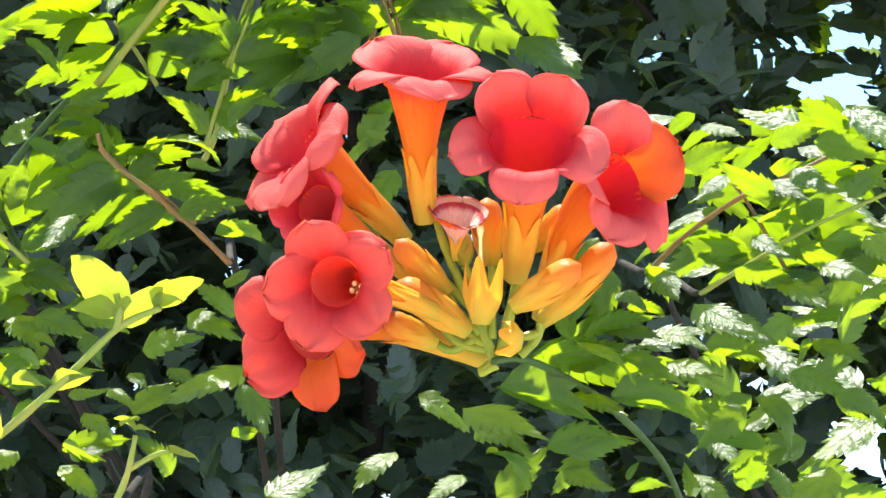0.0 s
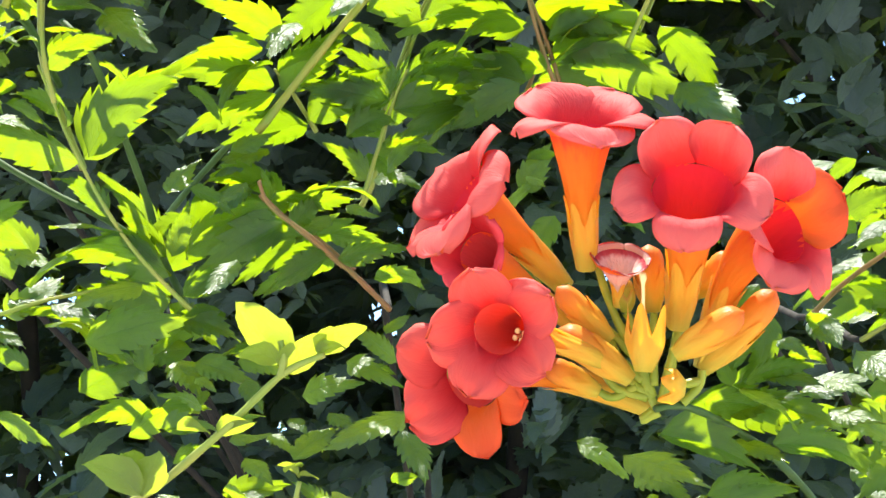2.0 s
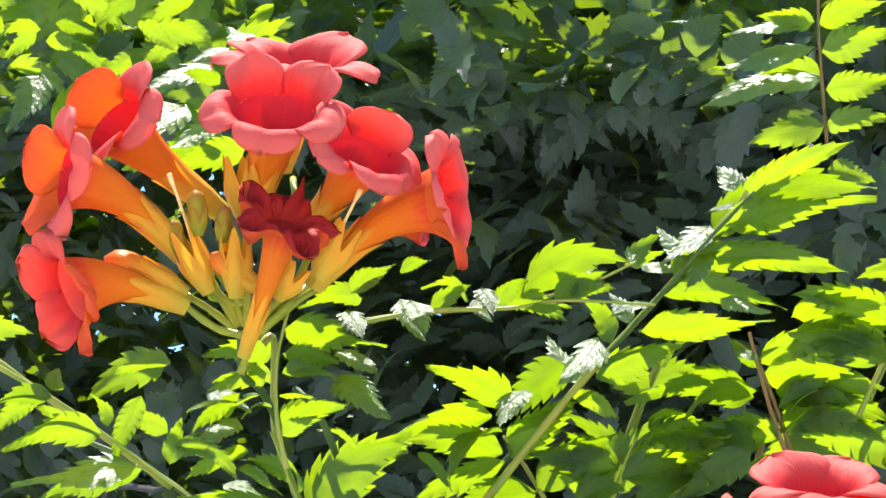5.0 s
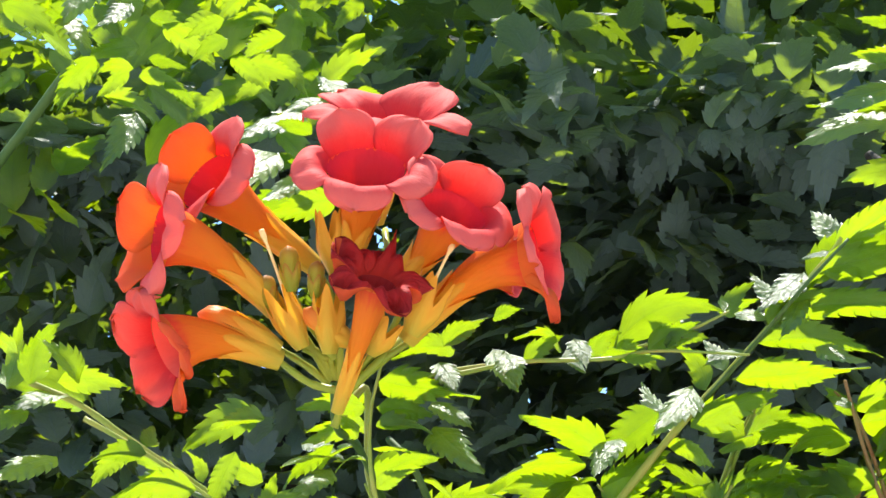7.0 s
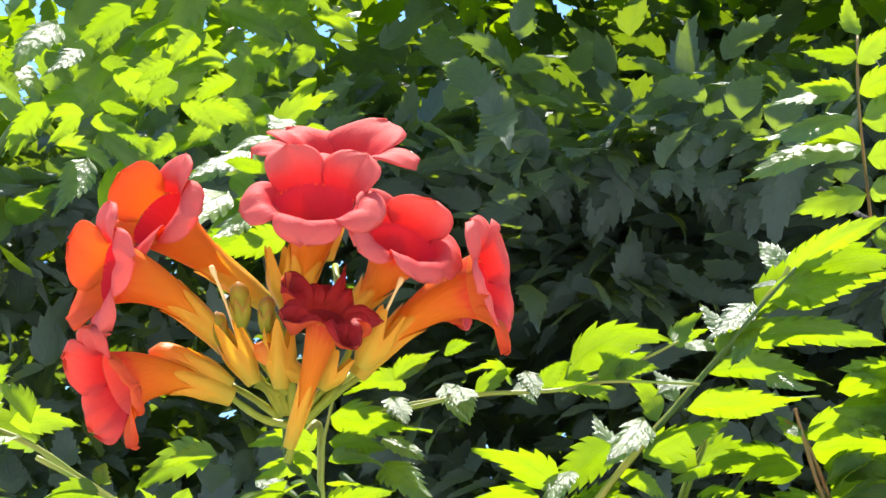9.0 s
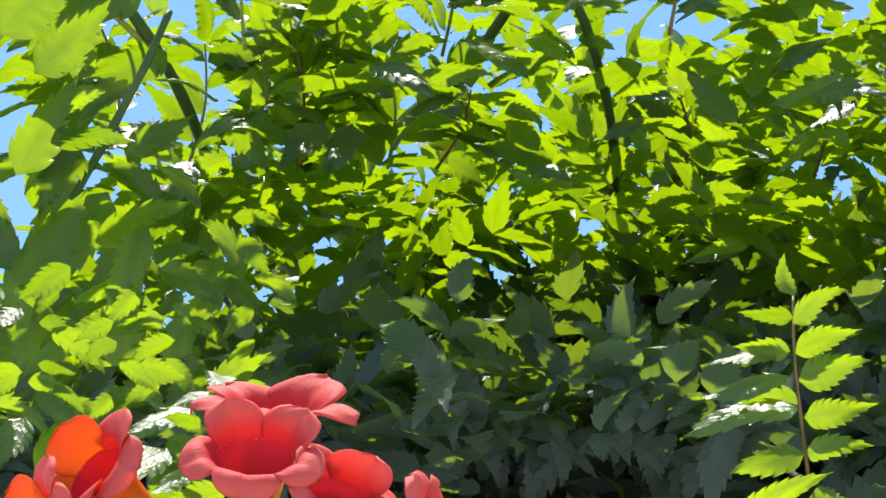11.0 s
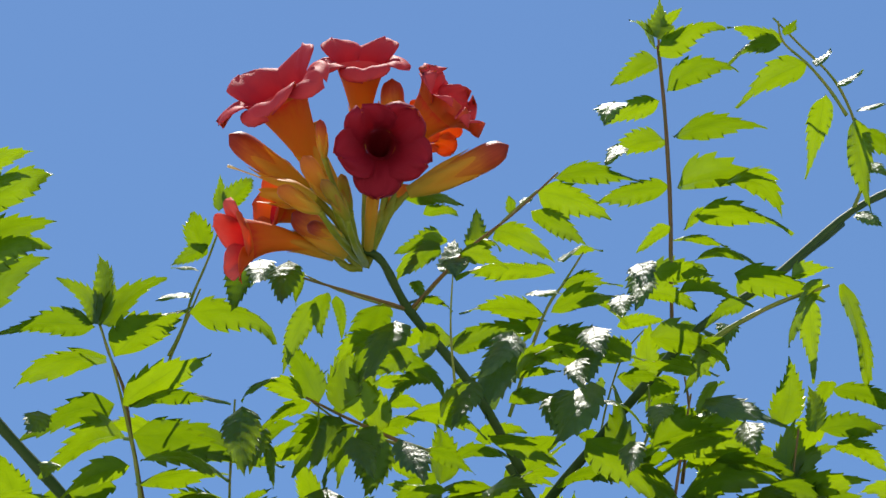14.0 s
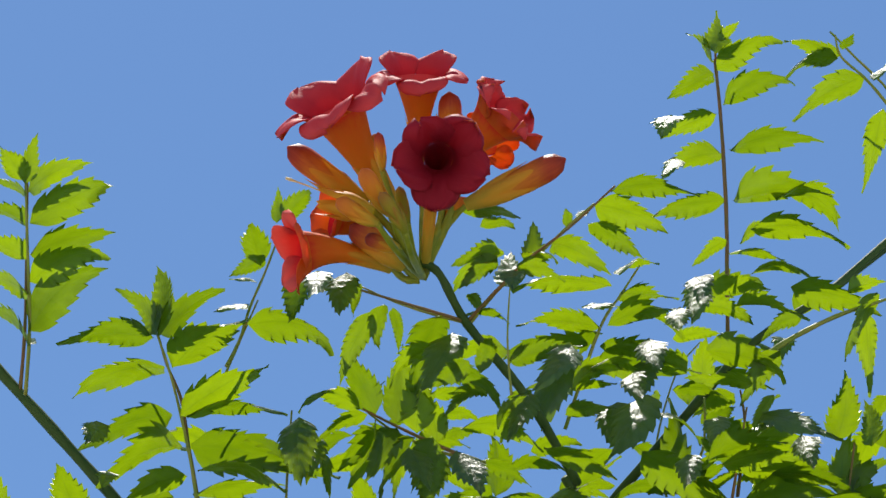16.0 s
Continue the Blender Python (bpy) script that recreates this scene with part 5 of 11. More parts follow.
stem(under_mid, [(-0.2318, 1.0781, 1.8367), (-0.3922, 1.8876, 1.9917), (-0.1000, 2.7200, 1.5500)], 0.0014, 0.004, WOOD)
mid_left = shoot('vine leaves hanging beside the orange flowers')
stem(mid_left, [(-0.3951, 1.0107, 1.9116), (-0.3729, 1.0180, 1.9032), (-0.3484, 1.0285, 1.8878), (-0.3243, 1.0595, 1.8756), (-0.3016, 1.0905, 1.8626)], 0.0014, 0.0018, material=STALK)
leaflet(mid_left, (-0.3887, 0.9936, 1.9047), (-0.3713, 0.9774, 1.9267), (-0.139, 0.322, 0.936), pick=439)
leaflet(mid_left, (-0.4018, 1.0013, 1.9060), (-0.3991, 1.0004, 1.9381), (0.151, 0.396, 0.906), pick=440)
leaflet(mid_left, (-0.3770, 0.9966, 1.9068), (-0.3446, 0.9969, 1.9043), (-0.107, 0.593, 0.798), pick=441)
leaflet(mid_left, (-0.3699, 1.0163, 1.9047), (-0.4134, 1.0154, 1.9143), (-0.199, 0.759, 0.620), pick=442)
leaflet(mid_left, (-0.3790, 1.0188, 1.9087), (-0.3984, 0.9940, 1.8917), (0.168, -0.691, 0.703), kind='flat', pick=443)
leaflet(mid_left, (-0.3794, 1.0134, 1.8783), (-0.3997, 0.9853, 1.8583), (0.233, -0.716, 0.659), kind='flat', pick=445)
leaflet(mid_left, (-0.3413, 1.0057, 1.8810), (-0.3593, 1.0051, 1.8610), (0.128, 0.343, 0.930), pick=448)
leaflet(mid_left, (-0.2923, 1.0174, 1.8997), (-0.3246, 1.0202, 1.8819), (0.360, 0.639, 0.679), pick=450)
leaflet(mid_left, (-0.3930, 0.9868, 1.9168), (-0.4144, 0.9786, 1.9260), (-0.141, 0.324, 0.935), pick=455)
leaflet(mid_left, (-0.4020, 0.9849, 1.9110), (-0.4151, 0.9773, 1.8971), (-0.193, 0.248, 0.949), pick=456)
leaflet(mid_left, (-0.3919, 1.0057, 1.8968), (-0.4107, 0.9972, 1.8827), (0.580, -0.792, 0.193), pick=457)
leaflet(mid_left, (-0.2584, 1.0290, 1.8875), (-0.2801, 1.0302, 1.8677), (0.018, 0.175, 0.984), pick=463)
leaflet(mid_left, (-0.4148, 0.9833, 1.9369), (-0.4026, 0.9920, 1.9577), (-0.289, 0.222, 0.931), pick=465)
leaflet(mid_left, (-0.4100, 0.9840, 1.9160), (-0.4309, 0.9781, 1.9143), (-0.248, 0.674, 0.696), pick=466)
leaflet(mid_left, (-0.3656, 0.9933, 1.9057), (-0.3806, 0.9728, 1.9193), (0.604, -0.751, 0.268), pick=467)
leaflet(mid_left, (-0.2599, 1.0109, 1.9977), (-0.2948, 1.0130, 1.9883), (-0.189, 0.639, 0.745), pick=468)
leaflet(mid_left, (-0.2720, 1.0040, 2.0072), (-0.2900, 0.9822, 1.9835), (0.073, -0.750, 0.657), kind='flat', pick=469)
leaflet(mid_left, (-0.2397, 1.0076, 2.0420), (-0.2158, 1.0120, 2.0464), (-0.217, 0.570, 0.792), pick=470)
leaflet(mid_left, (-0.2513, 1.0003, 2.0418), (-0.2730, 1.0087, 2.0574), (0.143, -0.739, 0.658), kind='flat', pick=471)
leaflet(mid_left, (-0.2738, 1.0115, 2.0293), (-0.2879, 0.9964, 2.0278), (-0.150, 0.364, 0.919), pick=472)
leaflet(mid_left, (-0.2627, 1.0049, 2.0429), (-0.2852, 0.9912, 2.0297), (0.103, -0.772, 0.627), kind='flat', pick=473)
leaflet(mid_left, (-0.2738, 1.0176, 2.0096), (-0.2842, 1.0096, 2.0159), (-0.221, 0.595, 0.773), pick=474)
leaflet(mid_left, (-0.2518, 1.0016, 2.0466), (-0.2377, 1.0055, 2.0417), (-0.013, 0.790, 0.613), pick=475)
leaflet(mid_left, (-0.1944, 1.0558, 1.9552), (-0.1812, 1.0634, 1.9624), (0.156, 0.620, 0.769), pick=476)
stem(mid_left, [(-0.3016, 1.0905, 1.8626), (-0.5094, 1.9163, 2.0165), (-0.1000, 2.7200, 1.6000)], 0.0014, 0.004, WOOD)
far_right = shoot('vine leaf with shining leaflets before the dark hollow')
stem(far_right, [(0.0003, 1.2057, 2.1839), (-0.0009, 1.1984, 2.1468), (0.0008, 1.2105, 2.1164), (0.0043, 1.2609, 2.0994)], 0.0007, 0.0009, material=RED_STALK)
leaflet(far_right, (-0.0032, 1.1989, 2.1497), (-0.0502, 1.1993, 2.1400), (-0.140, -0.776, 0.615), kind='flat', pick=478)
leaflet(far_right, (-0.0030, 1.1949, 2.1313), (-0.0555, 1.1943, 2.1190), (-0.083, -0.833, 0.548), kind='flat', pick=479)
leaflet(far_right, (-0.0003, 1.1987, 2.1149), (-0.0625, 1.1962, 2.0979), (-0.136, -0.803, 0.580), kind='flat', pick=480)
leaflet(far_right, (-0.0008, 1.2060, 2.1499), (0.0355, 1.1989, 2.1581), (0.223, 0.670, 0.708), pick=481)
leaflet(far_right, (0.0010, 1.2042, 2.1324), (0.0396, 1.2062, 2.1437), (0.199, 0.658, 0.726), pick=482)
leaflet(far_right, (0.0026, 1.2242, 2.1205), (0.0421, 1.2299, 2.1298), (0.164, 0.771, 0.615), pick=483)
leaflet(far_right, (0.0027, 1.2208, 2.0976), (0.0388, 1.2310, 2.1052), (0.202, 0.722, 0.662), pick=484)
leaflet(far_right, (0.0023, 1.2259, 2.0999), (-0.0384, 1.2336, 2.0937), (0.510, -0.860, -0.024), pick=485)
leaflet(far_right, (-0.0006, 1.1983, 2.1666), (-0.0298, 1.1962, 2.1701), (-0.389, 0.363, 0.846), pick=486)
leaflet(far_right, (-0.0002, 1.1931, 2.1606), (0.0296, 1.1906, 2.1772), (-0.271, 0.546, 0.793), pick=487)
leaflet(far_right, (-0.0003, 1.1793, 2.1701), (-0.0032, 1.1733, 2.1929), (-0.282, 0.399, 0.872), pick=488)
leaflet(far_right, (-0.0035, 1.1850, 2.1402), (-0.0330, 1.1903, 2.1471), (-0.200, 0.704, 0.681), pick=489)
leaflet(far_right, (0.0009, 1.2116, 2.1202), (-0.0338, 1.1965, 2.1102), (0.063, 0.507, 0.860), pick=490)
leaflet(far_right, (0.0034, 1.2289, 2.0759), (0.0283, 1.2384, 2.0723), (0.618, -0.786, 0.000), pick=491)
stem(far_right, [(0.0043, 1.2609, 2.0994), (0.0272, 2.2082, 2.4499), (0.6400, 2.8000, 1.9000)], 0.0014, 0.004, WOOD)
young_shoot = shoot('pale yellow-green young shoot with soft leaves')
stem(young_shoot, [(-0.1860, 0.9755, 1.6742), (-0.1710, 0.9637, 1.6815), (-0.1455, 0.9495, 1.7002), (-0.1239, 0.9453, 1.7202), (-0.1077, 0.9437, 1.7276)], 0.0019, 0.0012, material=STALK)
leaflet(young_shoot, (-0.1244, 0.9444, 1.7245), (-0.1415, 0.9356, 1.7464), (-0.000, 0.463, 0.886), kind='young', pick=492)
leaflet(young_shoot, (-0.1244, 0.9443, 1.7249), (-0.1417, 0.9399, 1.7263), (-0.000, 0.463, 0.886), kind='young', pick=493)
leaflet(young_shoot, (-0.1241, 0.9452, 1.7207), (-0.1066, 0.9382, 1.7344), (-0.000, 0.463, 0.886), kind='young', pick=494)
leaflet(young_shoot, (-0.1110, 0.9435, 1.7287), (-0.0912, 0.9376, 1.7373), (-0.000, 0.463, 0.886), kind='young', pick=495)
leaflet(young_shoot, (-0.1105, 0.9437, 1.7276), (-0.0994, 0.9394, 1.7287), (-0.000, 0.463, 0.886), kind='young', pick=496)
leaflet(young_shoot, (-0.1488, 0.9502, 1.6970), (-0.1332, 0.9452, 1.7014), (-0.000, 0.463, 0.886), kind='young', pick=497)
leaflet(young_shoot, (-0.1649, 0.9498, 1.6991), (-0.1514, 0.9462, 1.6968), (-0.000, 0.463, 0.886), kind='young', pick=498)
stem(young_shoot, [(-0.1244, 0.9455, 1.7192), (-0.1235, 0.9439, 1.7266), (-0.1248, 0.9426, 1.7329)], 0.0018, 0.0012, material=STALK)
stem(young_shoot, [(-0.1274, 0.9696, 1.6537), (-0.1207, 0.9569, 1.6653), (-0.1174, 0.9538, 1.6801)], 0.0016, 0.001, material=STALK)
leaflet(young_shoot, (-0.1174, 0.9536, 1.6812), (-0.1260, 0.9525, 1.6862), (-0.000, 0.149, 0.989), kind='young', pick=499)
leaflet(young_shoot, (-0.1183, 0.9534, 1.6818), (-0.1100, 0.9536, 1.6808), (-0.000, 0.149, 0.989), kind='young', pick=500)
leaflet(young_shoot, (-0.1166, 0.9527, 1.6854), (-0.1221, 0.9452, 1.6821), (-0.000, 0.149, 0.989), kind='young', pick=501)
stem(young_shoot, [(-0.1196, 0.9565, 1.6674), (-0.1099, 0.9554, 1.6727), (-0.1045, 0.9551, 1.6738)], 0.0012, 0.0008, material=STALK)
leaflet(young_shoot, (-0.1049, 0.9551, 1.6738), (-0.0926, 0.9480, 1.6691), (-0.000, 0.342, 0.940), kind='young', pick=502)
stem(young_shoot, [(-0.1860, 0.9755, 1.6742), (-0.3255, 1.7071, 1.7073), (-0.6400, 2.8200, 1.1000)], 0.0014, 0.004, WOOD)
stem(young_shoot, [(-0.1274, 0.9696, 1.6537), (-0.2230, 1.6969, 1.6715), (-0.6400, 2.8200, 1.0000)], 0.0014, 0.004, WOOD)
leaflet(young_shoot, (-0.1780, 0.9489, 1.6734), (-0.1988, 0.9375, 1.6838), (-0.028, 0.538, 0.842), kind='young', pick=503)
leaflet(young_shoot, (-0.1780, 0.9489, 1.6734), (-0.1834, 0.9372, 1.6881), (-0.028, 0.538, 0.842), kind='young', pick=504)
leaflet(young_shoot, (-0.1769, 0.9489, 1.6734), (-0.1695, 0.9375, 1.6891), (-0.028, 0.538, 0.842), kind='young', pick=505)

# canopy below and round the top cluster
top_stem = shoot('dark green stem carrying the top flower cluster')
stem(top_stem, [(-0.3139, 1.5996, 2.9808), (-0.2978, 1.6084, 2.9735), (-0.2791, 1.6513, 2.9508), (-0.2341, 1.7244, 2.9205), (-0.1999, 1.8153, 2.8907)], 0.00348, 0.00435, material=STEM)
stem(top_stem, [(-0.2129, 1.8295, 2.9095), (-0.1915, 1.8690, 2.8851), (-0.1630, 1.9481, 2.8575), (-0.1503, 2.1053, 2.8443), (-0.1590, 2.2785, 2.8543)], 0.00435, 0.00522, material=STEM)
right_branch = shoot('dark vine branch rising against the blue sky')
stem(right_branch, [(-0.3172, 2.1318, 2.8987), (-0.2411, 2.0234, 2.9368), (-0.1733, 1.9624, 2.9830), (-0.1022, 1.9145, 3.0367), (-0.0383, 1.8840, 3.0901), (0.0411, 1.8749, 3.1421), (0.1182, 1.8963, 3.2261)], 0.00551, 0.00406, material=STEM)
stem(right_branch, [(0.0411, 1.8667, 3.1341), (0.1291, 1.8766, 3.2246), (0.1994, 1.8981, 3.2776)], 0.00406, 0.00348, material=STEM)
leaf(right_branch, [(-0.1444, 1.9426, 2.9663), (-0.0933, 1.9183, 2.9844), (-0.0833, 1.8728, 3.0231)], 2, 0.0753, seed=510)
left_branch = shoot('thick vine stem with upright leaves in the sun')
stem(left_branch, [(-0.7407, 1.7165, 3.0083), (-0.6689, 1.7761, 2.9420), (-0.5975, 1.8388, 2.8716), (-0.5487, 1.9263, 2.8123), (-0.5435, 2.0790, 2.8037)], 0.00522, 0.0058, material=STEM)
stem(left_branch, [(-0.7061, 1.8242, 2.8702), (-0.6757, 1.8345, 2.8622), (-0.6094, 1.8512, 2.8526), (-0.5546, 1.9037, 2.8171)], 0.0029, 0.00319, material=STALK)
leaf(left_branch, [(-0.3046, 1.7814, 2.9075), (-0.3464, 1.7520, 2.9145), (-0.3825, 1.7235, 2.9214)], 4, 0.0758, droop=0.7, seed=513)
leaf(left_branch, [(-0.4663, 2.1400, 2.8343), (-0.4505, 2.0608, 2.8706), (-0.4512, 1.9808, 2.9046)], 4, 0.0781, seed=515)
leaf(left_branch, [(-0.4271, 2.0978, 2.8987), (-0.4127, 2.0258, 2.9249), (-0.4148, 1.9529, 2.9491)], 4, 0.0781, seed=516)
leaf(left_branch, [(-0.3791, 2.1518, 2.8354), (-0.3618, 2.0827, 2.8582), (-0.3612, 2.0126, 2.8793)], 4, 0.0781, seed=517)
leaf(right_branch, [(-0.3178, 2.0921, 2.9275), (-0.2971, 2.0213, 2.9533), (-0.2931, 1.9496, 2.9771)], 4, 0.0781, seed=518)
leaf(left_branch, [(-0.5788, 2.1249, 2.8329), (-0.5479, 2.0543, 2.8604), (-0.5342, 1.9827, 2.8859)], 4, 0.0781, seed=519)
leaf(left_branch, [(-0.6423, 2.0824, 2.8778), (-0.6357, 2.0125, 2.8997), (-0.6452, 1.9416, 2.9198)], 4, 0.0781, seed=520)
leaf(right_branch, [(0.0447, 2.2155, 2.8316), (0.0581, 2.1525, 2.8456), (0.0547, 2.0881, 2.8581)], 4, 0.0781, seed=521)
leaf(right_branch, [(-0.0839, 2.1915, 2.8391), (-0.0744, 2.1330, 2.8461), (-0.0815, 2.0731, 2.8519)], 4, 0.0781, seed=522)
leaf(right_branch, [(-0.3313, 2.1582, 2.8360), (-0.2980, 2.1013, 2.8456), (-0.2820, 2.0429, 2.8538)], 4, 0.0781, seed=524)
leaf(left_branch, [(-0.7059, 2.0399, 2.9226), (-0.6930, 1.9748, 2.9393), (-0.6964, 1.9085, 2.9544)], 4, 0.0781, seed=525)
leaf(left_branch, [(-0.6912, 2.1098, 2.8315), (-0.6786, 2.0434, 2.8498), (-0.6823, 1.9759, 2.8665)], 4, 0.0781, seed=526)
leaf(left_branch, [(-0.5097, 2.1206, 2.8520), (-0.4868, 2.0592, 2.8656), (-0.4806, 1.9965, 2.8778)], 4, 0.0781, seed=527)

# leaflets standing against the sky
stem(right_branch, [(-0.0597, 1.8967, 3.0845), (-0.0530, 1.8387, 3.1499), (-0.0488, 1.7951, 3.1990), (-0.0474, 1.7438, 3.2562), (-0.0481, 1.6995, 3.3052), (-0.0446, 1.6816, 3.3257)], 0.00203, 0.001015, material=RED_STALK)
stem(right_branch, [(0.1291, 1.8766, 3.2246), (0.1445, 1.8467, 3.2603), (0.1251, 1.7846, 3.3043), (0.0846, 1.7368, 3.3289), (0.0646, 1.7191, 3.3454)], 0.00203, 0.001015, material=STALK)
leaflet(right_branch, (0.1361, 1.7869, 3.2662), (0.1449, 1.8546, 3.1976), (0.538, 0.524, 0.660), kind='slim', pick=553)
leaflet(right_branch, (0.1213, 1.7582, 3.2827), (0.1482, 1.7618, 3.3051), (-0.301, -0.870, 0.390), kind='flat', pick=555)
leaflet(right_branch, (0.1394, 1.7979, 3.2841), (0.1696, 1.7841, 3.2766), (-0.259, -0.847, 0.464), kind='flat', pick=556)
leaflet(right_branch, (0.1452, 1.8361, 3.2503), (0.1640, 1.8258, 3.2195), (-0.243, -0.852, 0.463), kind='flat', pick=557)
leaflet(right_branch, (0.1401, 1.8026, 3.2654), (0.1817, 1.8330, 3.2409), (0.083, -0.190, 0.978), pick=558)
leaflet(right_branch, (0.1088, 1.8810, 3.1348), (0.1265, 1.9617, 3.0567), (0.827, 0.498, 0.259), kind='slim', pick=561)
leaflet(right_branch, (0.0387, 1.9416, 3.0125), (0.0512, 1.8888, 3.0560), (0.143, 0.039, 0.989), pick=592)
stem(top_stem, [(-0.2790, 1.6503, 2.9519), (-0.2454, 1.6224, 2.9666), (-0.2190, 1.6097, 2.9850), (-0.1816, 1.5860, 2.9955), (-0.1390, 1.5568, 3.0131)], 0.00174, 0.00087, material=RED_STALK)
stem(top_stem, [(-0.2790, 1.6503, 2.9519), (-0.3008, 1.6310, 2.9480), (-0.3317, 1.6089, 2.9457), (-0.3622, 1.5869, 2.9434)], 0.00174, 0.001015, material=RED_STALK)
leaflet(top_stem, (-0.3062, 1.6661, 2.9391), (-0.3552, 1.7002, 2.9238), (0.010, -0.126, 0.992), pick=637)
leaflet(top_stem, (-0.3153, 1.7018, 2.8680), (-0.3381, 1.7332, 2.8325), (0.226, 0.010, 0.974), pick=639)
stem(left_branch, [(-0.5519, 1.8412, 2.8918), (-0.5588, 1.7946, 2.9424), (-0.5624, 1.7626, 2.9774), (-0.5726, 1.7401, 3.0007), (-0.5801, 1.7180, 3.0240), (-0.5907, 1.6990, 3.0434)], 0.00203, 0.001015, material=RED_STALK)
leaflet(left_branch, (-0.4061, 1.7985, 2.9496), (-0.4448, 1.8046, 2.9096), (0.179, -0.152, 0.972), pick=666)
stem(left_branch, [(-0.5282, 1.7764, 3.0112), (-0.5092, 1.7542, 3.0389), (-0.4902, 1.7320, 3.0666)], 0.00145, 0.00087, material=STALK)
stem(left_branch, [(-0.7104, 1.7368, 2.9832), (-0.7046, 1.7034, 3.0438), (-0.6936, 1.6240, 3.1351), (-0.6955, 1.6132, 3.1469)], 0.001885, 0.001015, material=RED_STALK)
left_mass = shoot('large backlit vine leaves in full sun')
stem(left_mass, [(-0.7242, 1.7456, 2.3099), (-0.6221, 1.6660, 2.3901), (-0.5403, 1.5989, 2.4726), (-0.4761, 1.5559, 2.5676), (-0.4546, 1.5564, 2.6330)], 0.00435, 0.0029)
leaflet(left_mass, (-0.5476, 1.5513, 2.3723), (-0.4920, 1.5118, 2.4523), (0.017, 0.399, 0.917), pick=681)
leaflet(left_mass, (-0.5055, 1.5460, 2.3859), (-0.5506, 1.5615, 2.3220), (-0.267, 0.257, 0.929), pick=682)
leaflet(left_mass, (-0.4885, 1.5334, 2.4198), (-0.4214, 1.5464, 2.4584), (-0.169, 0.293, 0.941), pick=684)
leaflet(left_mass, (-0.5425, 1.5021, 2.4613), (-0.4921, 1.4688, 2.5213), (-0.122, 0.439, 0.890), pick=686)
leaflet(left_mass, (-0.5341, 1.4896, 2.5395), (-0.4777, 1.4780, 2.5960), (0.030, 0.455, 0.890), pick=689)
leaflet(left_mass, (-0.4868, 1.5993, 2.3520), (-0.4578, 1.5583, 2.4108), (-0.160, 0.168, 0.973), pick=692)
leaflet(left_mass, (-0.5470, 1.6268, 2.2810), (-0.4940, 1.6139, 2.3181), (-0.218, 0.222, 0.950), pick=695)
leaflet(left_mass, (-0.4681, 1.6158, 2.2777), (-0.5165, 1.6077, 2.2568), (-0.207, 0.151, 0.967), pick=696)
leaflet(left_mass, (-0.5518, 1.4575, 2.5541), (-0.4875, 1.4536, 2.6086), (0.006, 0.346, 0.938), pick=698)
leaflet(left_mass, (-0.5493, 1.5330, 2.3997), (-0.5838, 1.4941, 2.4381), (-0.224, 0.312, 0.923), pick=701)
leaflet(left_mass, (-0.4510, 1.5300, 2.4299), (-0.4813, 1.5455, 2.3706), (-0.049, 0.217, 0.975), pick=703)
leaflet(left_mass, (-0.4324, 1.5905, 2.3866), (-0.4525, 1.6020, 2.3357), (-0.008, 0.392, 0.920), pick=704)
leaflet(left_mass, (-0.4166, 1.6289, 2.3401), (-0.3737, 1.6184, 2.3676), (0.023, 0.531, 0.847), pick=706)
leaflet(left_mass, (-0.4190, 1.5972, 2.3525), (-0.4544, 1.6242, 2.3213), (0.040, 0.386, 0.922), pick=707)
leaflet(left_mass, (-0.5172, 1.4937, 2.4832), (-0.4520, 1.4856, 2.4745), (-0.013, 0.224, 0.974), pick=708)
leaflet(left_mass, (-0.3910, 1.5657, 2.4135), (-0.4256, 1.5466, 2.4459), (0.118, 0.401, 0.908), pick=709)
leaflet(left_mass, (-0.5542, 1.5696, 2.3453), (-0.5883, 1.5474, 2.3814), (-0.288, 0.293, 0.912), pick=711)
leaflet(left_mass, (-0.4932, 1.6194, 2.2669), (-0.4572, 1.5902, 2.2970), (-0.085, 0.277, 0.957), pick=714)
leaflet(low_right, (0.1524, 1.0688, 1.8128), (0.1708, 1.0501, 1.7988), (-0.234, -0.732, 0.640), kind='flat', pick=715)
leaflet(low_right, (0.1133, 1.0690, 1.8321), (0.1304, 1.0575, 1.8242), (-0.168, -0.697, 0.698), kind='flat', pick=716)
leaflet(low_right, (0.1783, 1.0726, 1.8292), (0.1551, 1.0598, 1.8418), (0.329, 0.574, 0.750), pick=717)
leaflet(low_right, (0.1099, 1.0654, 1.8044), (0.0878, 1.0575, 1.8120), (0.320, 0.430, 0.844), pick=718)
leaflet(low_right, (0.1641, 1.0730, 1.7708), (0.1847, 1.0515, 1.7571), (-0.172, -0.696, 0.697), kind='flat', pick=719)
leaflet(low_right, (0.1178, 1.0765, 1.7791), (0.0931, 1.0801, 1.7609), (0.120, 0.659, 0.742), pick=720)
leaflet(low_right, (0.1461, 1.0792, 1.8026), (0.1202, 1.0686, 1.8160), (0.111, 0.681, 0.724), pick=721)
leaflet(low_right, (0.1843, 1.0818, 1.8160), (0.1966, 1.0684, 1.8033), (-0.193, -0.666, 0.721), kind='flat', pick=722)
leaflet(low_right, (0.1417, 1.0599, 1.8233), (0.1671, 1.0635, 1.8305), (-0.194, 0.806, 0.560), pick=723)
leaflet(low_right, (0.1762, 1.0657, 1.7994), (0.1932, 1.0539, 1.8124), (0.126, 0.891, 0.436), pick=724)
leaflet(low_right, (0.1237, 1.0690, 1.7475), (0.1422, 1.0495, 1.7316), (-0.152, -0.749, 0.645), kind='flat', pick=725)
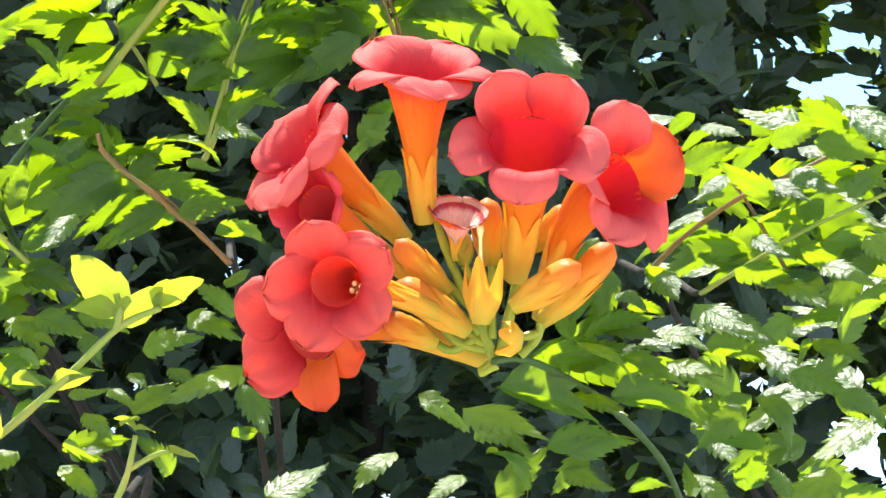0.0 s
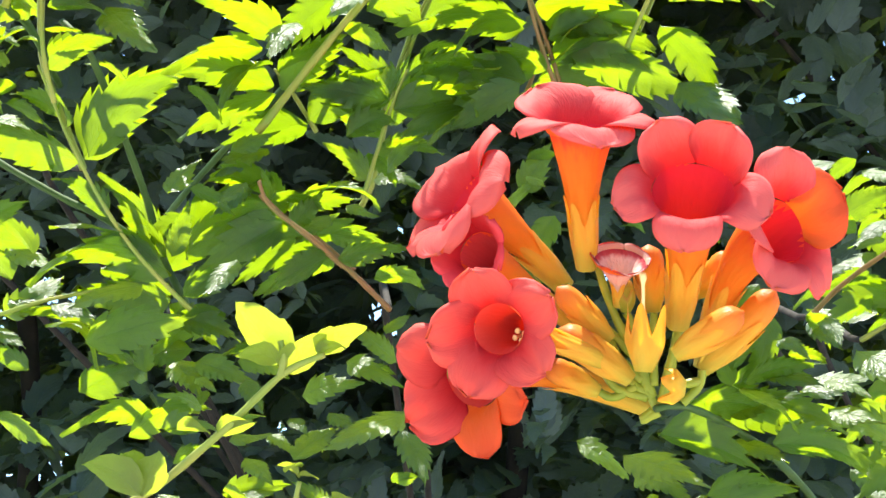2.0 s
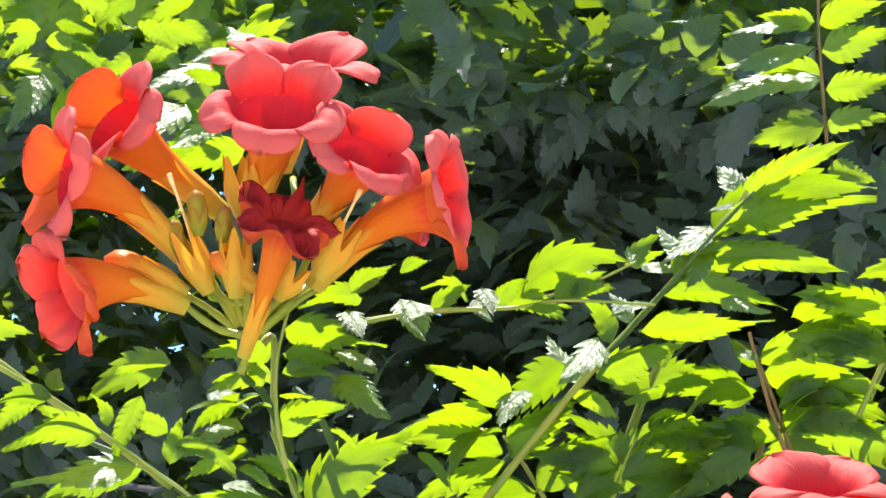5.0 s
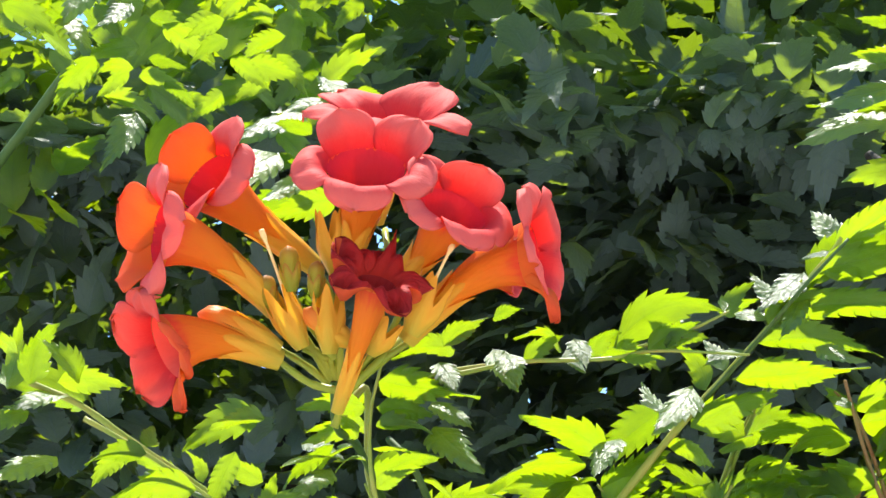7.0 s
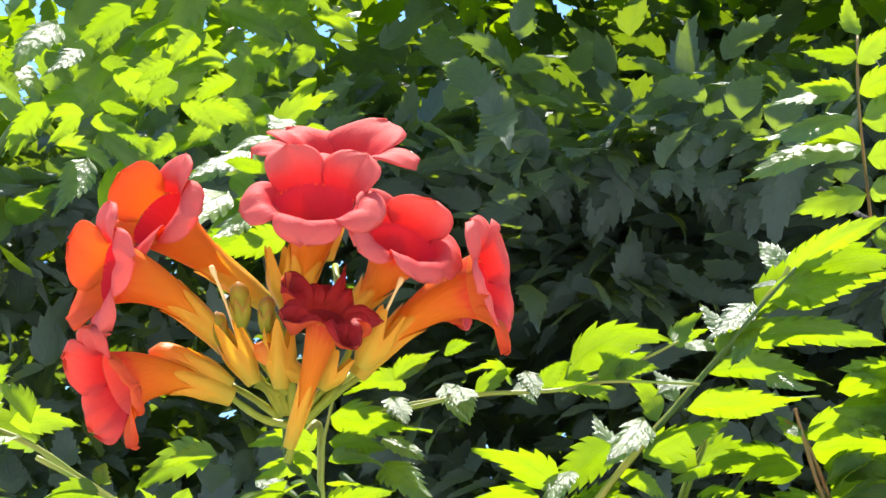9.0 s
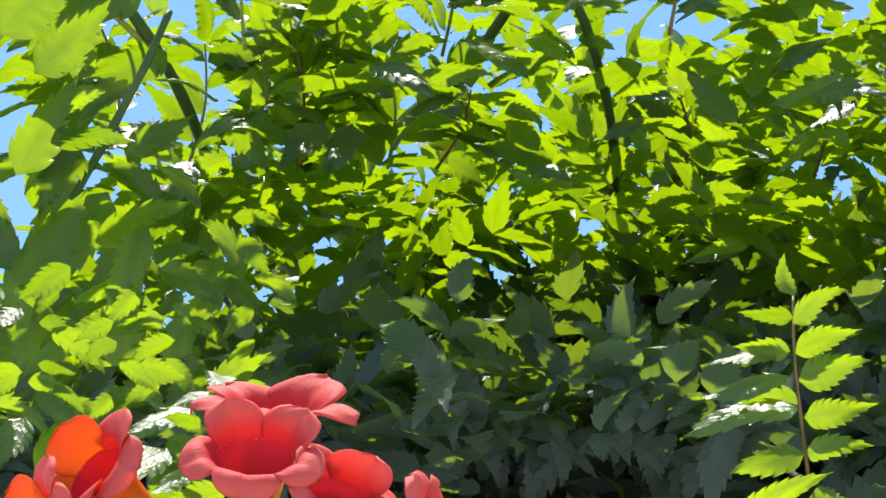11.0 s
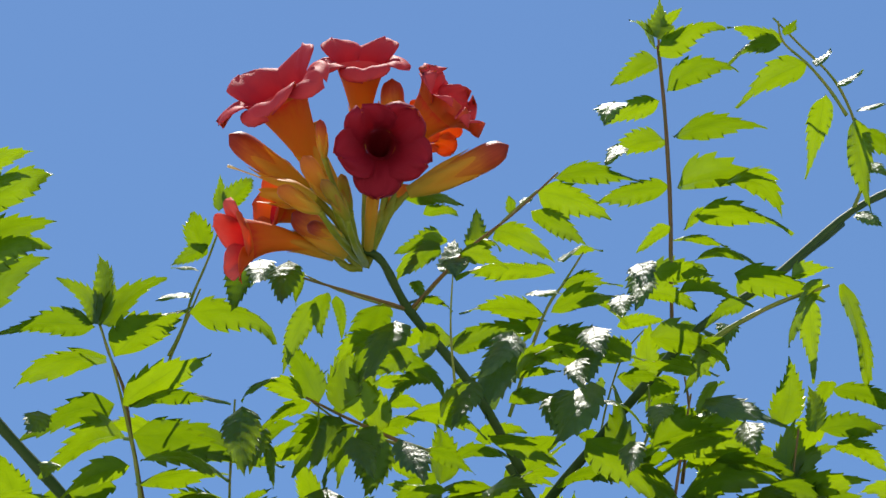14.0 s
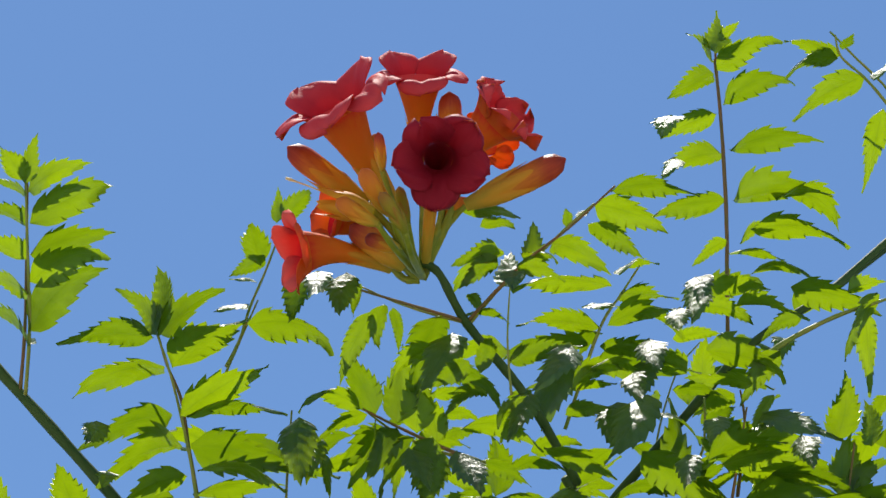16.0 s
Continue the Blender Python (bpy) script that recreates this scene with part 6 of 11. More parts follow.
leaflet(low_right, (0.1481, 1.0836, 1.7653), (0.1665, 1.0641, 1.7490), (-0.204, -0.674, 0.710), kind='flat', pick=726)
leaflet(low_right, (0.1264, 1.0669, 1.7670), (0.1558, 1.0830, 1.7576), (0.239, 0.603, 0.761), pick=727)
leaflet(low_right, (0.1659, 1.0825, 1.7829), (0.2016, 1.0804, 1.7665), (0.157, 0.683, 0.714), pick=728)
leaflet(low_right, (0.1778, 1.0861, 1.7506), (0.1483, 1.0977, 1.7465), (-0.104, 0.454, 0.885), pick=729)
leaflet(low_right, (0.1931, 1.0882, 1.7510), (0.2192, 1.0957, 1.7461), (0.086, 0.903, 0.420), pick=730)
leaflet(low_right, (0.1644, 1.0979, 1.7426), (0.1853, 1.0759, 1.7264), (-0.217, -0.641, 0.737), kind='flat', pick=731)
leaflet(low_right, (0.0968, 1.0726, 1.7283), (0.1193, 1.0564, 1.7194), (-0.160, -0.656, 0.738), kind='flat', pick=732)
leaflet(low_right, (0.1143, 1.0748, 1.7361), (0.1417, 1.0751, 1.7268), (-0.031, 0.715, 0.698), pick=733)
leaflet(low_right, (0.1512, 1.0784, 1.7243), (0.1808, 1.0934, 1.7142), (0.123, 0.702, 0.701), pick=734)
leaflet(low_right, (0.1335, 1.0761, 1.7140), (0.1123, 1.0818, 1.6964), (0.281, 0.500, 0.819), pick=735)
leaflet(low_right, (0.1759, 1.0810, 1.7172), (0.1882, 1.0659, 1.7027), (-0.195, -0.696, 0.691), kind='flat', pick=736)
leaflet(low_right, (0.1043, 1.1005, 1.7329), (0.0828, 1.1100, 1.7154), (-0.254, 0.707, 0.660), pick=737)
leaflet(low_right, (0.0556, 1.0826, 1.7150), (0.0787, 1.0635, 1.7029), (-0.069, -0.700, 0.711), kind='flat', pick=738)
leaflet(low_right, (0.1108, 1.0675, 1.8381), (0.0955, 1.0734, 1.8236), (-0.140, 0.490, 0.860), pick=739)
leaflet(low_right, (0.1625, 1.0676, 1.8253), (0.1910, 1.0545, 1.8155), (0.255, 0.770, 0.586), pick=742)
leaflet(low_right, (0.1342, 1.0674, 1.7821), (0.1501, 1.0510, 1.7693), (-0.196, -0.706, 0.680), kind='flat', pick=743)
leaflet(low_front, (-0.1737, 1.0820, 1.7373), (-0.1783, 1.0741, 1.7267), (0.019, -0.679, 0.734), kind='flat', pick=744)
leaflet(low_front, (-0.1542, 1.0651, 1.7394), (-0.1444, 1.0531, 1.7219), (0.049, -0.721, 0.692), kind='flat', pick=745)
leaflet(low_front, (-0.1332, 1.0704, 1.7046), (-0.1159, 1.0891, 1.7212), (-0.015, -0.701, 0.713), kind='flat', pick=746)
leaflet(low_front, (-0.1541, 1.0715, 1.7059), (-0.1399, 1.0585, 1.6919), (0.092, -0.707, 0.701), kind='flat', pick=747)
leaflet(low_front, (-0.1659, 1.0904, 1.6839), (-0.1478, 1.0740, 1.6666), (0.084, -0.671, 0.736), kind='flat', pick=748)
leaflet(low_front, (-0.1771, 1.0713, 1.7405), (-0.1666, 1.0640, 1.7330), (-0.000, -0.739, 0.673), kind='flat', pick=749)
leaflet(low_front, (-0.0591, 1.0589, 1.7456), (-0.0760, 1.0439, 1.7307), (-0.064, -0.695, 0.716), kind='flat', pick=750)
leaflet(low_front, (-0.0865, 1.0755, 1.7189), (-0.0756, 1.0571, 1.6917), (-0.035, -0.661, 0.749), kind='flat', pick=751)
leaflet(low_front, (-0.0765, 1.0822, 1.6706), (-0.0504, 1.1033, 1.6885), (-0.027, -0.674, 0.738), kind='flat', pick=752)
leaflet(low_front, (-0.0206, 1.0840, 1.6905), (-0.0382, 1.0644, 1.6698), (-0.078, -0.705, 0.705), kind='flat', pick=753)
leaflet(low_front, (0.0089, 1.0902, 1.6814), (-0.0095, 1.0757, 1.6674), (-0.098, -0.676, 0.731), kind='flat', pick=754)
leaflet(low_front, (-0.1615, 1.0711, 1.7132), (-0.1441, 1.0769, 1.7172), (0.066, -0.696, 0.715), kind='flat', pick=755)
leaflet(low_front, (-0.1858, 1.0904, 1.6913), (-0.2007, 1.0730, 1.6768), (0.010, -0.670, 0.742), kind='flat', pick=756)
leaflet(low_front, (-0.1196, 1.0860, 1.7280), (-0.1060, 1.0742, 1.7168), (0.016, -0.664, 0.748), kind='flat', pick=757)
leaflet(low_front, (-0.1023, 1.0817, 1.7473), (-0.0900, 1.0833, 1.7444), (-0.043, 0.803, 0.595), pick=758)
leaflet(low_front, (-0.0927, 1.0953, 1.6994), (-0.0808, 1.1011, 1.7018), (0.294, 0.627, 0.722), pick=759)
leaflet(low_front, (-0.1658, 1.0875, 1.6934), (-0.1453, 1.0746, 1.6849), (-0.104, 0.609, 0.786), pick=760)
leaflet(low_front, (-0.1898, 1.0575, 1.8202), (-0.1777, 1.0733, 1.8402), (0.080, -0.688, 0.721), kind='flat', pick=761)
leaflet(low_front, (-0.1199, 1.0700, 1.8131), (-0.1333, 1.0554, 1.7970), (-0.015, -0.717, 0.697), kind='flat', pick=762)
leaflet(low_front, (-0.0552, 1.0825, 1.7299), (-0.0605, 1.0691, 1.7093), (-0.001, -0.697, 0.717), kind='flat', pick=763)
leaflet(low_front, (0.0136, 1.0687, 1.6982), (0.0370, 1.0466, 1.6832), (-0.137, -0.718, 0.682), kind='flat', pick=764)
leaflet(low_front, (0.0524, 1.0736, 1.6818), (0.0723, 1.0550, 1.6705), (-0.126, -0.696, 0.707), kind='flat', pick=765)
leaflet(low_left, (-0.0485, 1.0351, 1.9328), (-0.0267, 1.0254, 1.9226), (-0.042, -0.808, 0.588), kind='flat', pick=775)
leaflet(low_left, (-0.1634, 1.0630, 1.8404), (-0.1433, 1.0763, 1.8539), (0.029, -0.707, 0.706), kind='flat', pick=777)
leaflet(mid_stem, (-0.2714, 1.0653, 1.8568), (-0.2509, 1.0614, 1.8492), (0.129, -0.753, 0.645), kind='flat', pick=780)
leaflet(mid_stem, (-0.2943, 1.0407, 1.8653), (-0.2754, 1.0418, 1.8623), (0.184, -0.721, 0.668), kind='flat', pick=781)
leaflet(mid_stem, (-0.2643, 1.0832, 1.8012), (-0.2394, 1.0748, 1.7897), (0.145, -0.671, 0.727), kind='flat', pick=782)
leaflet(mid_stem, (-0.2880, 1.0670, 1.8284), (-0.3004, 1.0547, 1.8188), (0.135, -0.698, 0.703), kind='flat', pick=783)
leaflet(mid_stem, (-0.2507, 1.0570, 1.8388), (-0.2304, 1.0525, 1.8312), (0.109, -0.716, 0.690), kind='flat', pick=784)
leaflet(mid_stem, (-0.2273, 1.0767, 1.8050), (-0.2047, 1.0610, 1.7854), (0.086, -0.710, 0.699), kind='flat', pick=785)
leaflet(mid_stem, (-0.3028, 1.0713, 1.8035), (-0.2823, 1.0679, 1.7964), (0.194, -0.724, 0.662), kind='flat', pick=786)
leaflet(mid_stem, (-0.2434, 1.0762, 1.7740), (-0.2200, 1.0712, 1.7668), (0.059, -0.713, 0.698), kind='flat', pick=787)
leaflet(mid_stem, (-0.2755, 1.0857, 1.7655), (-0.2536, 1.0763, 1.7542), (0.072, -0.733, 0.677), kind='flat', pick=788)
leaflet(mid_stem, (-0.3197, 1.0663, 1.8439), (-0.2993, 1.0637, 1.8368), (0.210, -0.671, 0.711), kind='flat', pick=789)
leaflet(top_stem, (-0.1099, 1.8976, 2.9114), (-0.1200, 1.8791, 2.8437), (-0.122, -0.845, 0.521), kind='flat', pick=801)
leaflet(top_stem, (-0.2232, 1.8723, 2.9157), (-0.1628, 1.8646, 2.9538), (-0.013, 0.178, 0.984), pick=808)
leaflet(top_stem, (-0.2468, 1.8934, 2.8812), (-0.1839, 1.9200, 2.8626), (0.131, -0.054, 0.990), pick=817)
leaflet(top_stem, (-0.3177, 1.8697, 2.8959), (-0.3847, 1.8781, 2.8753), (-0.116, -0.135, 0.984), pick=819)
leaflet(top_stem, (-0.3798, 1.8292, 2.8979), (-0.3856, 1.8082, 2.8208), (0.125, -0.855, 0.503), kind='flat', pick=820)
leaflet(right_branch, (-0.0028, 1.9629, 2.9096), (0.0620, 1.9846, 2.8950), (0.177, -0.041, 0.983), pick=837)
leaflet(right_branch, (0.0216, 2.0059, 2.8979), (-0.0470, 2.0105, 2.8739), (0.109, -0.029, 0.994), pick=838)
leaflet(right_branch, (0.0769, 1.9849, 2.9183), (0.1419, 2.0030, 2.9012), (-0.129, 0.095, 0.987), pick=840)
leaflet(right_branch, (0.0994, 1.9908, 2.8689), (0.1583, 2.0249, 2.8630), (0.013, -0.208, 0.978), pick=842)
leaflet(right_branch, (-0.0272, 2.0300, 2.8086), (0.0300, 2.0089, 2.7609), (0.272, -0.740, 0.615), pick=845)
leaflet(right_branch, (0.0423, 2.0581, 2.8274), (0.1074, 2.0585, 2.8073), (-0.044, -0.138, 0.989), pick=846)
leaflet(right_branch, (0.0606, 2.0497, 2.7834), (0.1259, 2.0881, 2.7788), (0.027, 0.027, 0.999), pick=847)
leaflet(left_branch, (-0.4453, 1.8292, 2.9358), (-0.3761, 1.8477, 2.9517), (0.138, 0.049, 0.989), pick=857)
leaflet(left_branch, (-0.4032, 1.9008, 2.8988), (-0.3328, 1.8807, 2.9033), (0.185, 0.055, 0.981), pick=860)
leaflet(left_branch, (-0.5165, 1.9006, 2.8185), (-0.5782, 1.8908, 2.7859), (0.097, 0.018, 0.995), pick=868)
leaflet(left_branch, (-0.6662, 1.9417, 2.8054), (-0.7287, 1.9342, 2.7740), (0.071, -0.193, 0.979), pick=873)
leaflet(left_branch, (-0.4944, 1.9620, 2.7747), (-0.4320, 1.9920, 2.7577), (-0.034, 0.053, 0.998), pick=875)
leaflet(left_branch, (-0.2873, 1.9192, 2.8765), (-0.2220, 1.8773, 2.8274), (-0.374, -0.774, 0.511), pick=883)
leaflet(left_branch, (-0.3674, 1.8673, 2.9571), (-0.3053, 1.8557, 2.9680), (-0.167, -0.086, 0.982), pick=888)
leaflet(top_stem, (-0.2259, 1.6592, 2.8752), (-0.2418, 1.6423, 2.8114), (0.045, -0.854, 0.519), kind='flat', pick=898)
leaflet(top_stem, (-0.1271, 1.6935, 2.8917), (-0.1632, 1.6633, 2.7969), (-0.018, -0.875, 0.484), kind='flat', pick=899)
leaflet(top_stem, (-0.3352, 1.7035, 2.8591), (-0.3136, 1.6928, 2.8041), (0.045, -0.810, 0.584), kind='flat', pick=907)
leaflet(right_branch, (-0.0482, 1.9385, 3.0052), (0.0037, 1.9240, 2.9643), (0.367, -0.726, 0.582), pick=924)
leaflet(right_branch, (0.1255, 1.7984, 3.1515), (0.1472, 1.7854, 3.1194), (-0.300, -0.817, 0.492), kind='flat', pick=926)
leaflet(left_branch, (-0.4389, 1.7797, 2.9387), (-0.4394, 1.7671, 2.8739), (0.162, -0.829, 0.536), kind='flat', pick=936)
leaflet(left_mass, (-0.6005, 1.5005, 2.3015), (-0.6282, 1.5055, 2.2771), (-0.332, 0.637, 0.696), pick=940)
leaflet(left_mass, (-0.4034, 1.3147, 2.2288), (-0.4272, 1.3193, 2.2141), (0.124, 0.604, 0.787), pick=941)
leaflet(left_mass, (-0.5036, 1.3740, 2.3063), (-0.5210, 1.3469, 2.2579), (0.277, -0.792, 0.544), kind='flat', pick=942)
leaflet(left_mass, (-0.4228, 1.4906, 2.3330), (-0.4685, 1.5012, 2.3249), (-0.008, 0.359, 0.933), pick=944)
leaflet(left_mass, (-0.3991, 1.3312, 2.2693), (-0.4199, 1.3441, 2.2532), (0.083, 0.490, 0.868), pick=946)
leaflet(left_mass, (-0.4661, 1.3525, 2.2642), (-0.4438, 1.3644, 2.2553), (0.001, 0.534, 0.845), pick=947)
leaflet(left_mass, (-0.4640, 1.3075, 2.2503), (-0.4798, 1.2870, 2.2228), (0.184, -0.735, 0.652), kind='flat', pick=948)
leaflet(left_mass, (-0.3976, 1.4312, 2.2867), (-0.4251, 1.4251, 2.2614), (-0.025, 0.319, 0.947), pick=949)
leaflet(left_mass, (-0.5037, 1.4748, 2.2947), (-0.4759, 1.4823, 2.2867), (-0.067, 0.242, 0.968), pick=950)
leaflet(left_mass, (-0.4332, 1.3922, 2.2840), (-0.4582, 1.3869, 2.2529), (-0.016, 0.634, 0.773), pick=952)
leaflet(left_mass, (-0.4088, 1.4525, 2.2850), (-0.3872, 1.4605, 2.2561), (-0.016, 0.357, 0.934), pick=953)
leaflet(left_mass, (-0.5089, 1.4737, 2.2809), (-0.4779, 1.4757, 2.2739), (0.064, 0.576, 0.815), pick=957)
leaflet(left_mass, (-0.4488, 1.3261, 2.2459), (-0.4198, 1.3457, 2.2265), (0.052, 0.574, 0.817), pick=958)
leaflet(left_mass, (-0.4840, 1.4819, 2.2675), (-0.4626, 1.5024, 2.2540), (0.031, 0.503, 0.864), pick=960)
leaflet(left_mass, (-0.5920, 1.4375, 2.3489), (-0.5703, 1.4549, 2.3495), (0.011, 0.330, 0.944), pick=961)
leaflet(left_mass, (-0.4098, 1.3842, 2.2448), (-0.3794, 1.4045, 2.2423), (-0.354, 0.590, 0.726), pick=962)
leaflet(left_mass, (-0.4734, 1.4083, 2.3177), (-0.4919, 1.4163, 2.2967), (-0.122, 0.617, 0.777), pick=963)
leaflet(left_mass, (-0.4393, 1.5012, 2.2850), (-0.4200, 1.5015, 2.2624), (-0.117, 0.383, 0.916), pick=964)
leaflet(left_mass, (-0.4558, 1.4524, 2.3403), (-0.4307, 1.4510, 2.3143), (-0.271, 0.379, 0.885), pick=965)
leaflet(left_mass, (-0.5524, 1.4950, 2.3484), (-0.5366, 1.5159, 2.3274), (0.026, 0.578, 0.816), pick=966)
leaflet(left_mass, (-0.4812, 1.3832, 2.2586), (-0.5208, 1.3797, 2.2480), (-0.277, 0.429, 0.860), pick=968)
leaflet(left_mass, (-0.4577, 1.3918, 2.2791), (-0.4358, 1.4058, 2.2515), (-0.363, 0.500, 0.786), pick=969)
leaflet(left_mass, (-0.6057, 1.4380, 2.3055), (-0.5646, 1.4383, 2.2869), (-0.135, 0.208, 0.969), pick=971)
leaflet(left_mass, (-0.4047, 1.3083, 2.2390), (-0.4271, 1.3015, 2.2229), (-0.221, 0.434, 0.873), pick=972)
leaflet(left_mass, (-0.4906, 1.3277, 2.2260), (-0.5203, 1.3427, 2.1971), (-0.044, 0.313, 0.949), pick=974)
leaflet(left_mass, (-0.5313, 1.3911, 2.2852), (-0.5653, 1.3880, 2.2733), (-0.097, 0.182, 0.979), pick=975)
leaflet(left_mass, (-0.4166, 1.4725, 2.2752), (-0.4367, 1.4617, 2.2543), (-0.056, 0.577, 0.815), pick=976)
leaflet(left_mass, (-0.4856, 1.4961, 2.3376), (-0.5134, 1.5096, 2.3236), (-0.290, 0.356, 0.888), pick=977)
leaflet(left_mass, (-0.4697, 1.3539, 2.1984), (-0.4806, 1.3296, 2.1495), (0.229, -0.757, 0.612), kind='flat', pick=978)
leaflet(left_mass, (-0.5392, 1.3924, 2.2878), (-0.5118, 1.3791, 2.2480), (0.280, -0.747, 0.604), kind='flat', pick=979)
leaflet(left_mass, (-0.5729, 1.4788, 2.3585), (-0.5972, 1.4678, 2.3371), (-0.153, 0.263, 0.953), pick=980)
leaflet(left_mass, (-0.5522, 1.3100, 2.1967), (-0.5775, 1.3285, 2.1718), (-0.224, 0.291, 0.930), pick=981)
leaflet(left_mass, (-0.6207, 1.4759, 2.3014), (-0.6382, 1.4683, 2.2739), (0.014, 0.560, 0.829), pick=982)
leaflet(left_mass, (-0.5416, 1.2955, 2.2485), (-0.5077, 1.3095, 2.2292), (-0.465, 0.606, 0.646), pick=983)
leaflet(left_mass, (-0.4307, 1.4085, 2.2366), (-0.4518, 1.4120, 2.2218), (0.252, 0.541, 0.802), pick=984)
leaflet(left_mass, (-0.5800, 1.4898, 2.3108), (-0.5546, 1.5008, 2.2813), (-0.338, 0.492, 0.802), pick=985)
leaflet(left_mass, (-0.4408, 1.3259, 2.2877), (-0.4759, 1.3314, 2.2681), (-0.108, 0.570, 0.815), pick=986)
leaflet(left_mass, (-0.4068, 1.3347, 2.2271), (-0.3839, 1.3515, 2.2103), (-0.099, 0.487, 0.868), pick=987)
leaflet(left_mass, (-0.5321, 1.4146, 2.3088), (-0.5621, 1.4113, 2.2758), (-0.226, 0.342, 0.912), pick=988)
leaflet(left_mass, (-0.4679, 1.3375, 2.2221), (-0.4915, 1.3264, 2.2073), (0.072, 0.409, 0.910), pick=989)
leaflet(left_mass, (-0.4748, 1.3486, 2.2272), (-0.4920, 1.3432, 2.2051), (-0.072, 0.549, 0.833), pick=990)
leaflet(left_mass, (-0.5041, 1.4179, 2.3264), (-0.4801, 1.4377, 2.2983), (-0.003, 0.594, 0.805), pick=993)
leaflet(left_mass, (-0.4893, 1.5194, 2.3122), (-0.5199, 1.5243, 2.2863), (-0.209, 0.271, 0.940), pick=994)
leaflet(left_mass, (-0.5254, 1.3197, 2.2414), (-0.5003, 1.3211, 2.2168), (-0.052, 0.522, 0.851), pick=995)
leaflet(left_mass, (-0.4509, 1.3479, 2.2172), (-0.4344, 1.3674, 2.2055), (-0.080, 0.251, 0.965), pick=996)
leaflet(left_mass, (-0.5124, 1.5060, 2.2895), (-0.4803, 1.5179, 2.2571), (-0.177, 0.546, 0.819), pick=997)
leaflet(left_mass, (-0.5203, 1.4101, 2.3210), (-0.4844, 1.4161, 2.2946), (-0.109, 0.228, 0.968), pick=998)
leaflet(left_mass, (-0.3988, 1.6607, 2.4283), (-0.4247, 1.6712, 2.4053), (-0.016, 0.480, 0.877), pick=1003)
leaflet(left_mass, (-0.4476, 1.6047, 2.4041), (-0.4286, 1.6033, 2.3779), (-0.248, 0.263, 0.932), pick=1004)
leaflet(left_mass, (-0.4409, 1.7931, 2.5242), (-0.4714, 1.7893, 2.5028), (-0.180, 0.480, 0.858), pick=1006)
leaflet(left_mass, (-0.4366, 1.7072, 2.4961), (-0.4634, 1.7201, 2.4716), (-0.346, 0.564, 0.750), pick=1007)
leaflet(left_mass, (-0.4649, 1.7003, 2.4650), (-0.4917, 1.7116, 2.4471), (0.303, 0.307, 0.902), pick=1009)
leaflet(left_mass, (-0.3852, 1.5423, 2.4233), (-0.3676, 1.5684, 2.4027), (0.012, 0.666, 0.746), pick=1010)
leaflet(left_mass, (-0.4714, 1.8046, 2.5482), (-0.4854, 1.7970, 2.5206), (-0.243, 0.453, 0.858), pick=1011)
leaflet(left_mass, (-0.4036, 1.6794, 2.4650), (-0.3693, 1.6835, 2.4402), (-0.149, 0.432, 0.890), pick=1012)
leaflet(low_right, (0.1379, 1.2146, 1.8056), (0.1691, 1.2180, 1.8231), (0.091, 0.865, 0.494), pick=1014)
leaflet(low_right, (0.1401, 1.1028, 1.8370), (0.1601, 1.0907, 1.8456), (-0.110, 0.760, 0.641), pick=1015)
leaflet(low_right, (0.1528, 1.1052, 1.8334), (0.1351, 1.1147, 1.8472), (0.118, 0.459, 0.881), pick=1016)
leaflet(low_right, (0.1197, 1.1074, 1.7956), (0.1006, 1.1199, 1.7907), (0.274, 0.423, 0.864), pick=1017)
leaflet(low_right, (0.1597, 1.0857, 1.8383), (0.1323, 1.1043, 1.8492), (-0.242, -0.739, 0.629), kind='flat', pick=1018)
leaflet(low_right, (0.1697, 1.1377, 1.7870), (0.1397, 1.1535, 1.7833), (0.120, 0.506, 0.854), pick=1019)
leaflet(low_right, (0.1862, 1.0785, 1.7856), (0.2021, 1.0586, 1.7637), (-0.293, -0.692, 0.660), kind='flat', pick=1020)
leaflet(low_right, (0.1998, 1.1784, 1.8171), (0.1608, 1.1703, 1.8261), (-0.061, 0.290, 0.955), pick=1021)
leaflet(low_right, (0.1898, 1.1190, 1.7915), (0.2086, 1.1031, 1.7832), (-0.230, -0.670, 0.705), kind='flat', pick=1022)
leaflet(low_right, (0.1822, 1.1512, 1.8282), (0.1963, 1.1353, 1.8125), (-0.244, -0.725, 0.645), kind='flat', pick=1023)
leaflet(low_right, (0.1398, 1.1307, 1.7877), (0.1574, 1.1191, 1.7737), (0.195, 0.850, 0.489), pick=1024)
leaflet(low_right, (0.1796, 1.1312, 1.8185), (0.2047, 1.1225, 1.8221), (0.138, 0.714, 0.686), pick=1025)
leaflet(low_right, (0.1688, 1.0875, 1.8056), (0.1440, 1.0917, 1.8001), (0.007, 0.849, 0.528), pick=1026)
leaflet(low_right, (0.1656, 1.0807, 1.8073), (0.1501, 1.0877, 1.7987), (0.195, 0.363, 0.911), pick=1027)
leaflet(low_right, (0.1361, 1.2102, 1.7973), (0.1027, 1.2243, 1.8019), (-0.192, -0.694, 0.694), kind='flat', pick=1028)
leaflet(low_right, (0.1360, 1.1633, 1.8341), (0.1154, 1.1523, 1.8167), (-0.198, -0.696, 0.690), kind='flat', pick=1029)
leaflet(low_right, (0.1242, 1.1697, 1.8346), (0.1502, 1.1847, 1.8151), (-0.106, 0.772, 0.627), pick=1030)
leaflet(low_right, (0.2131, 1.1754, 1.8472), (0.2308, 1.1795, 1.8272), (0.002, 0.596, 0.803), pick=1031)
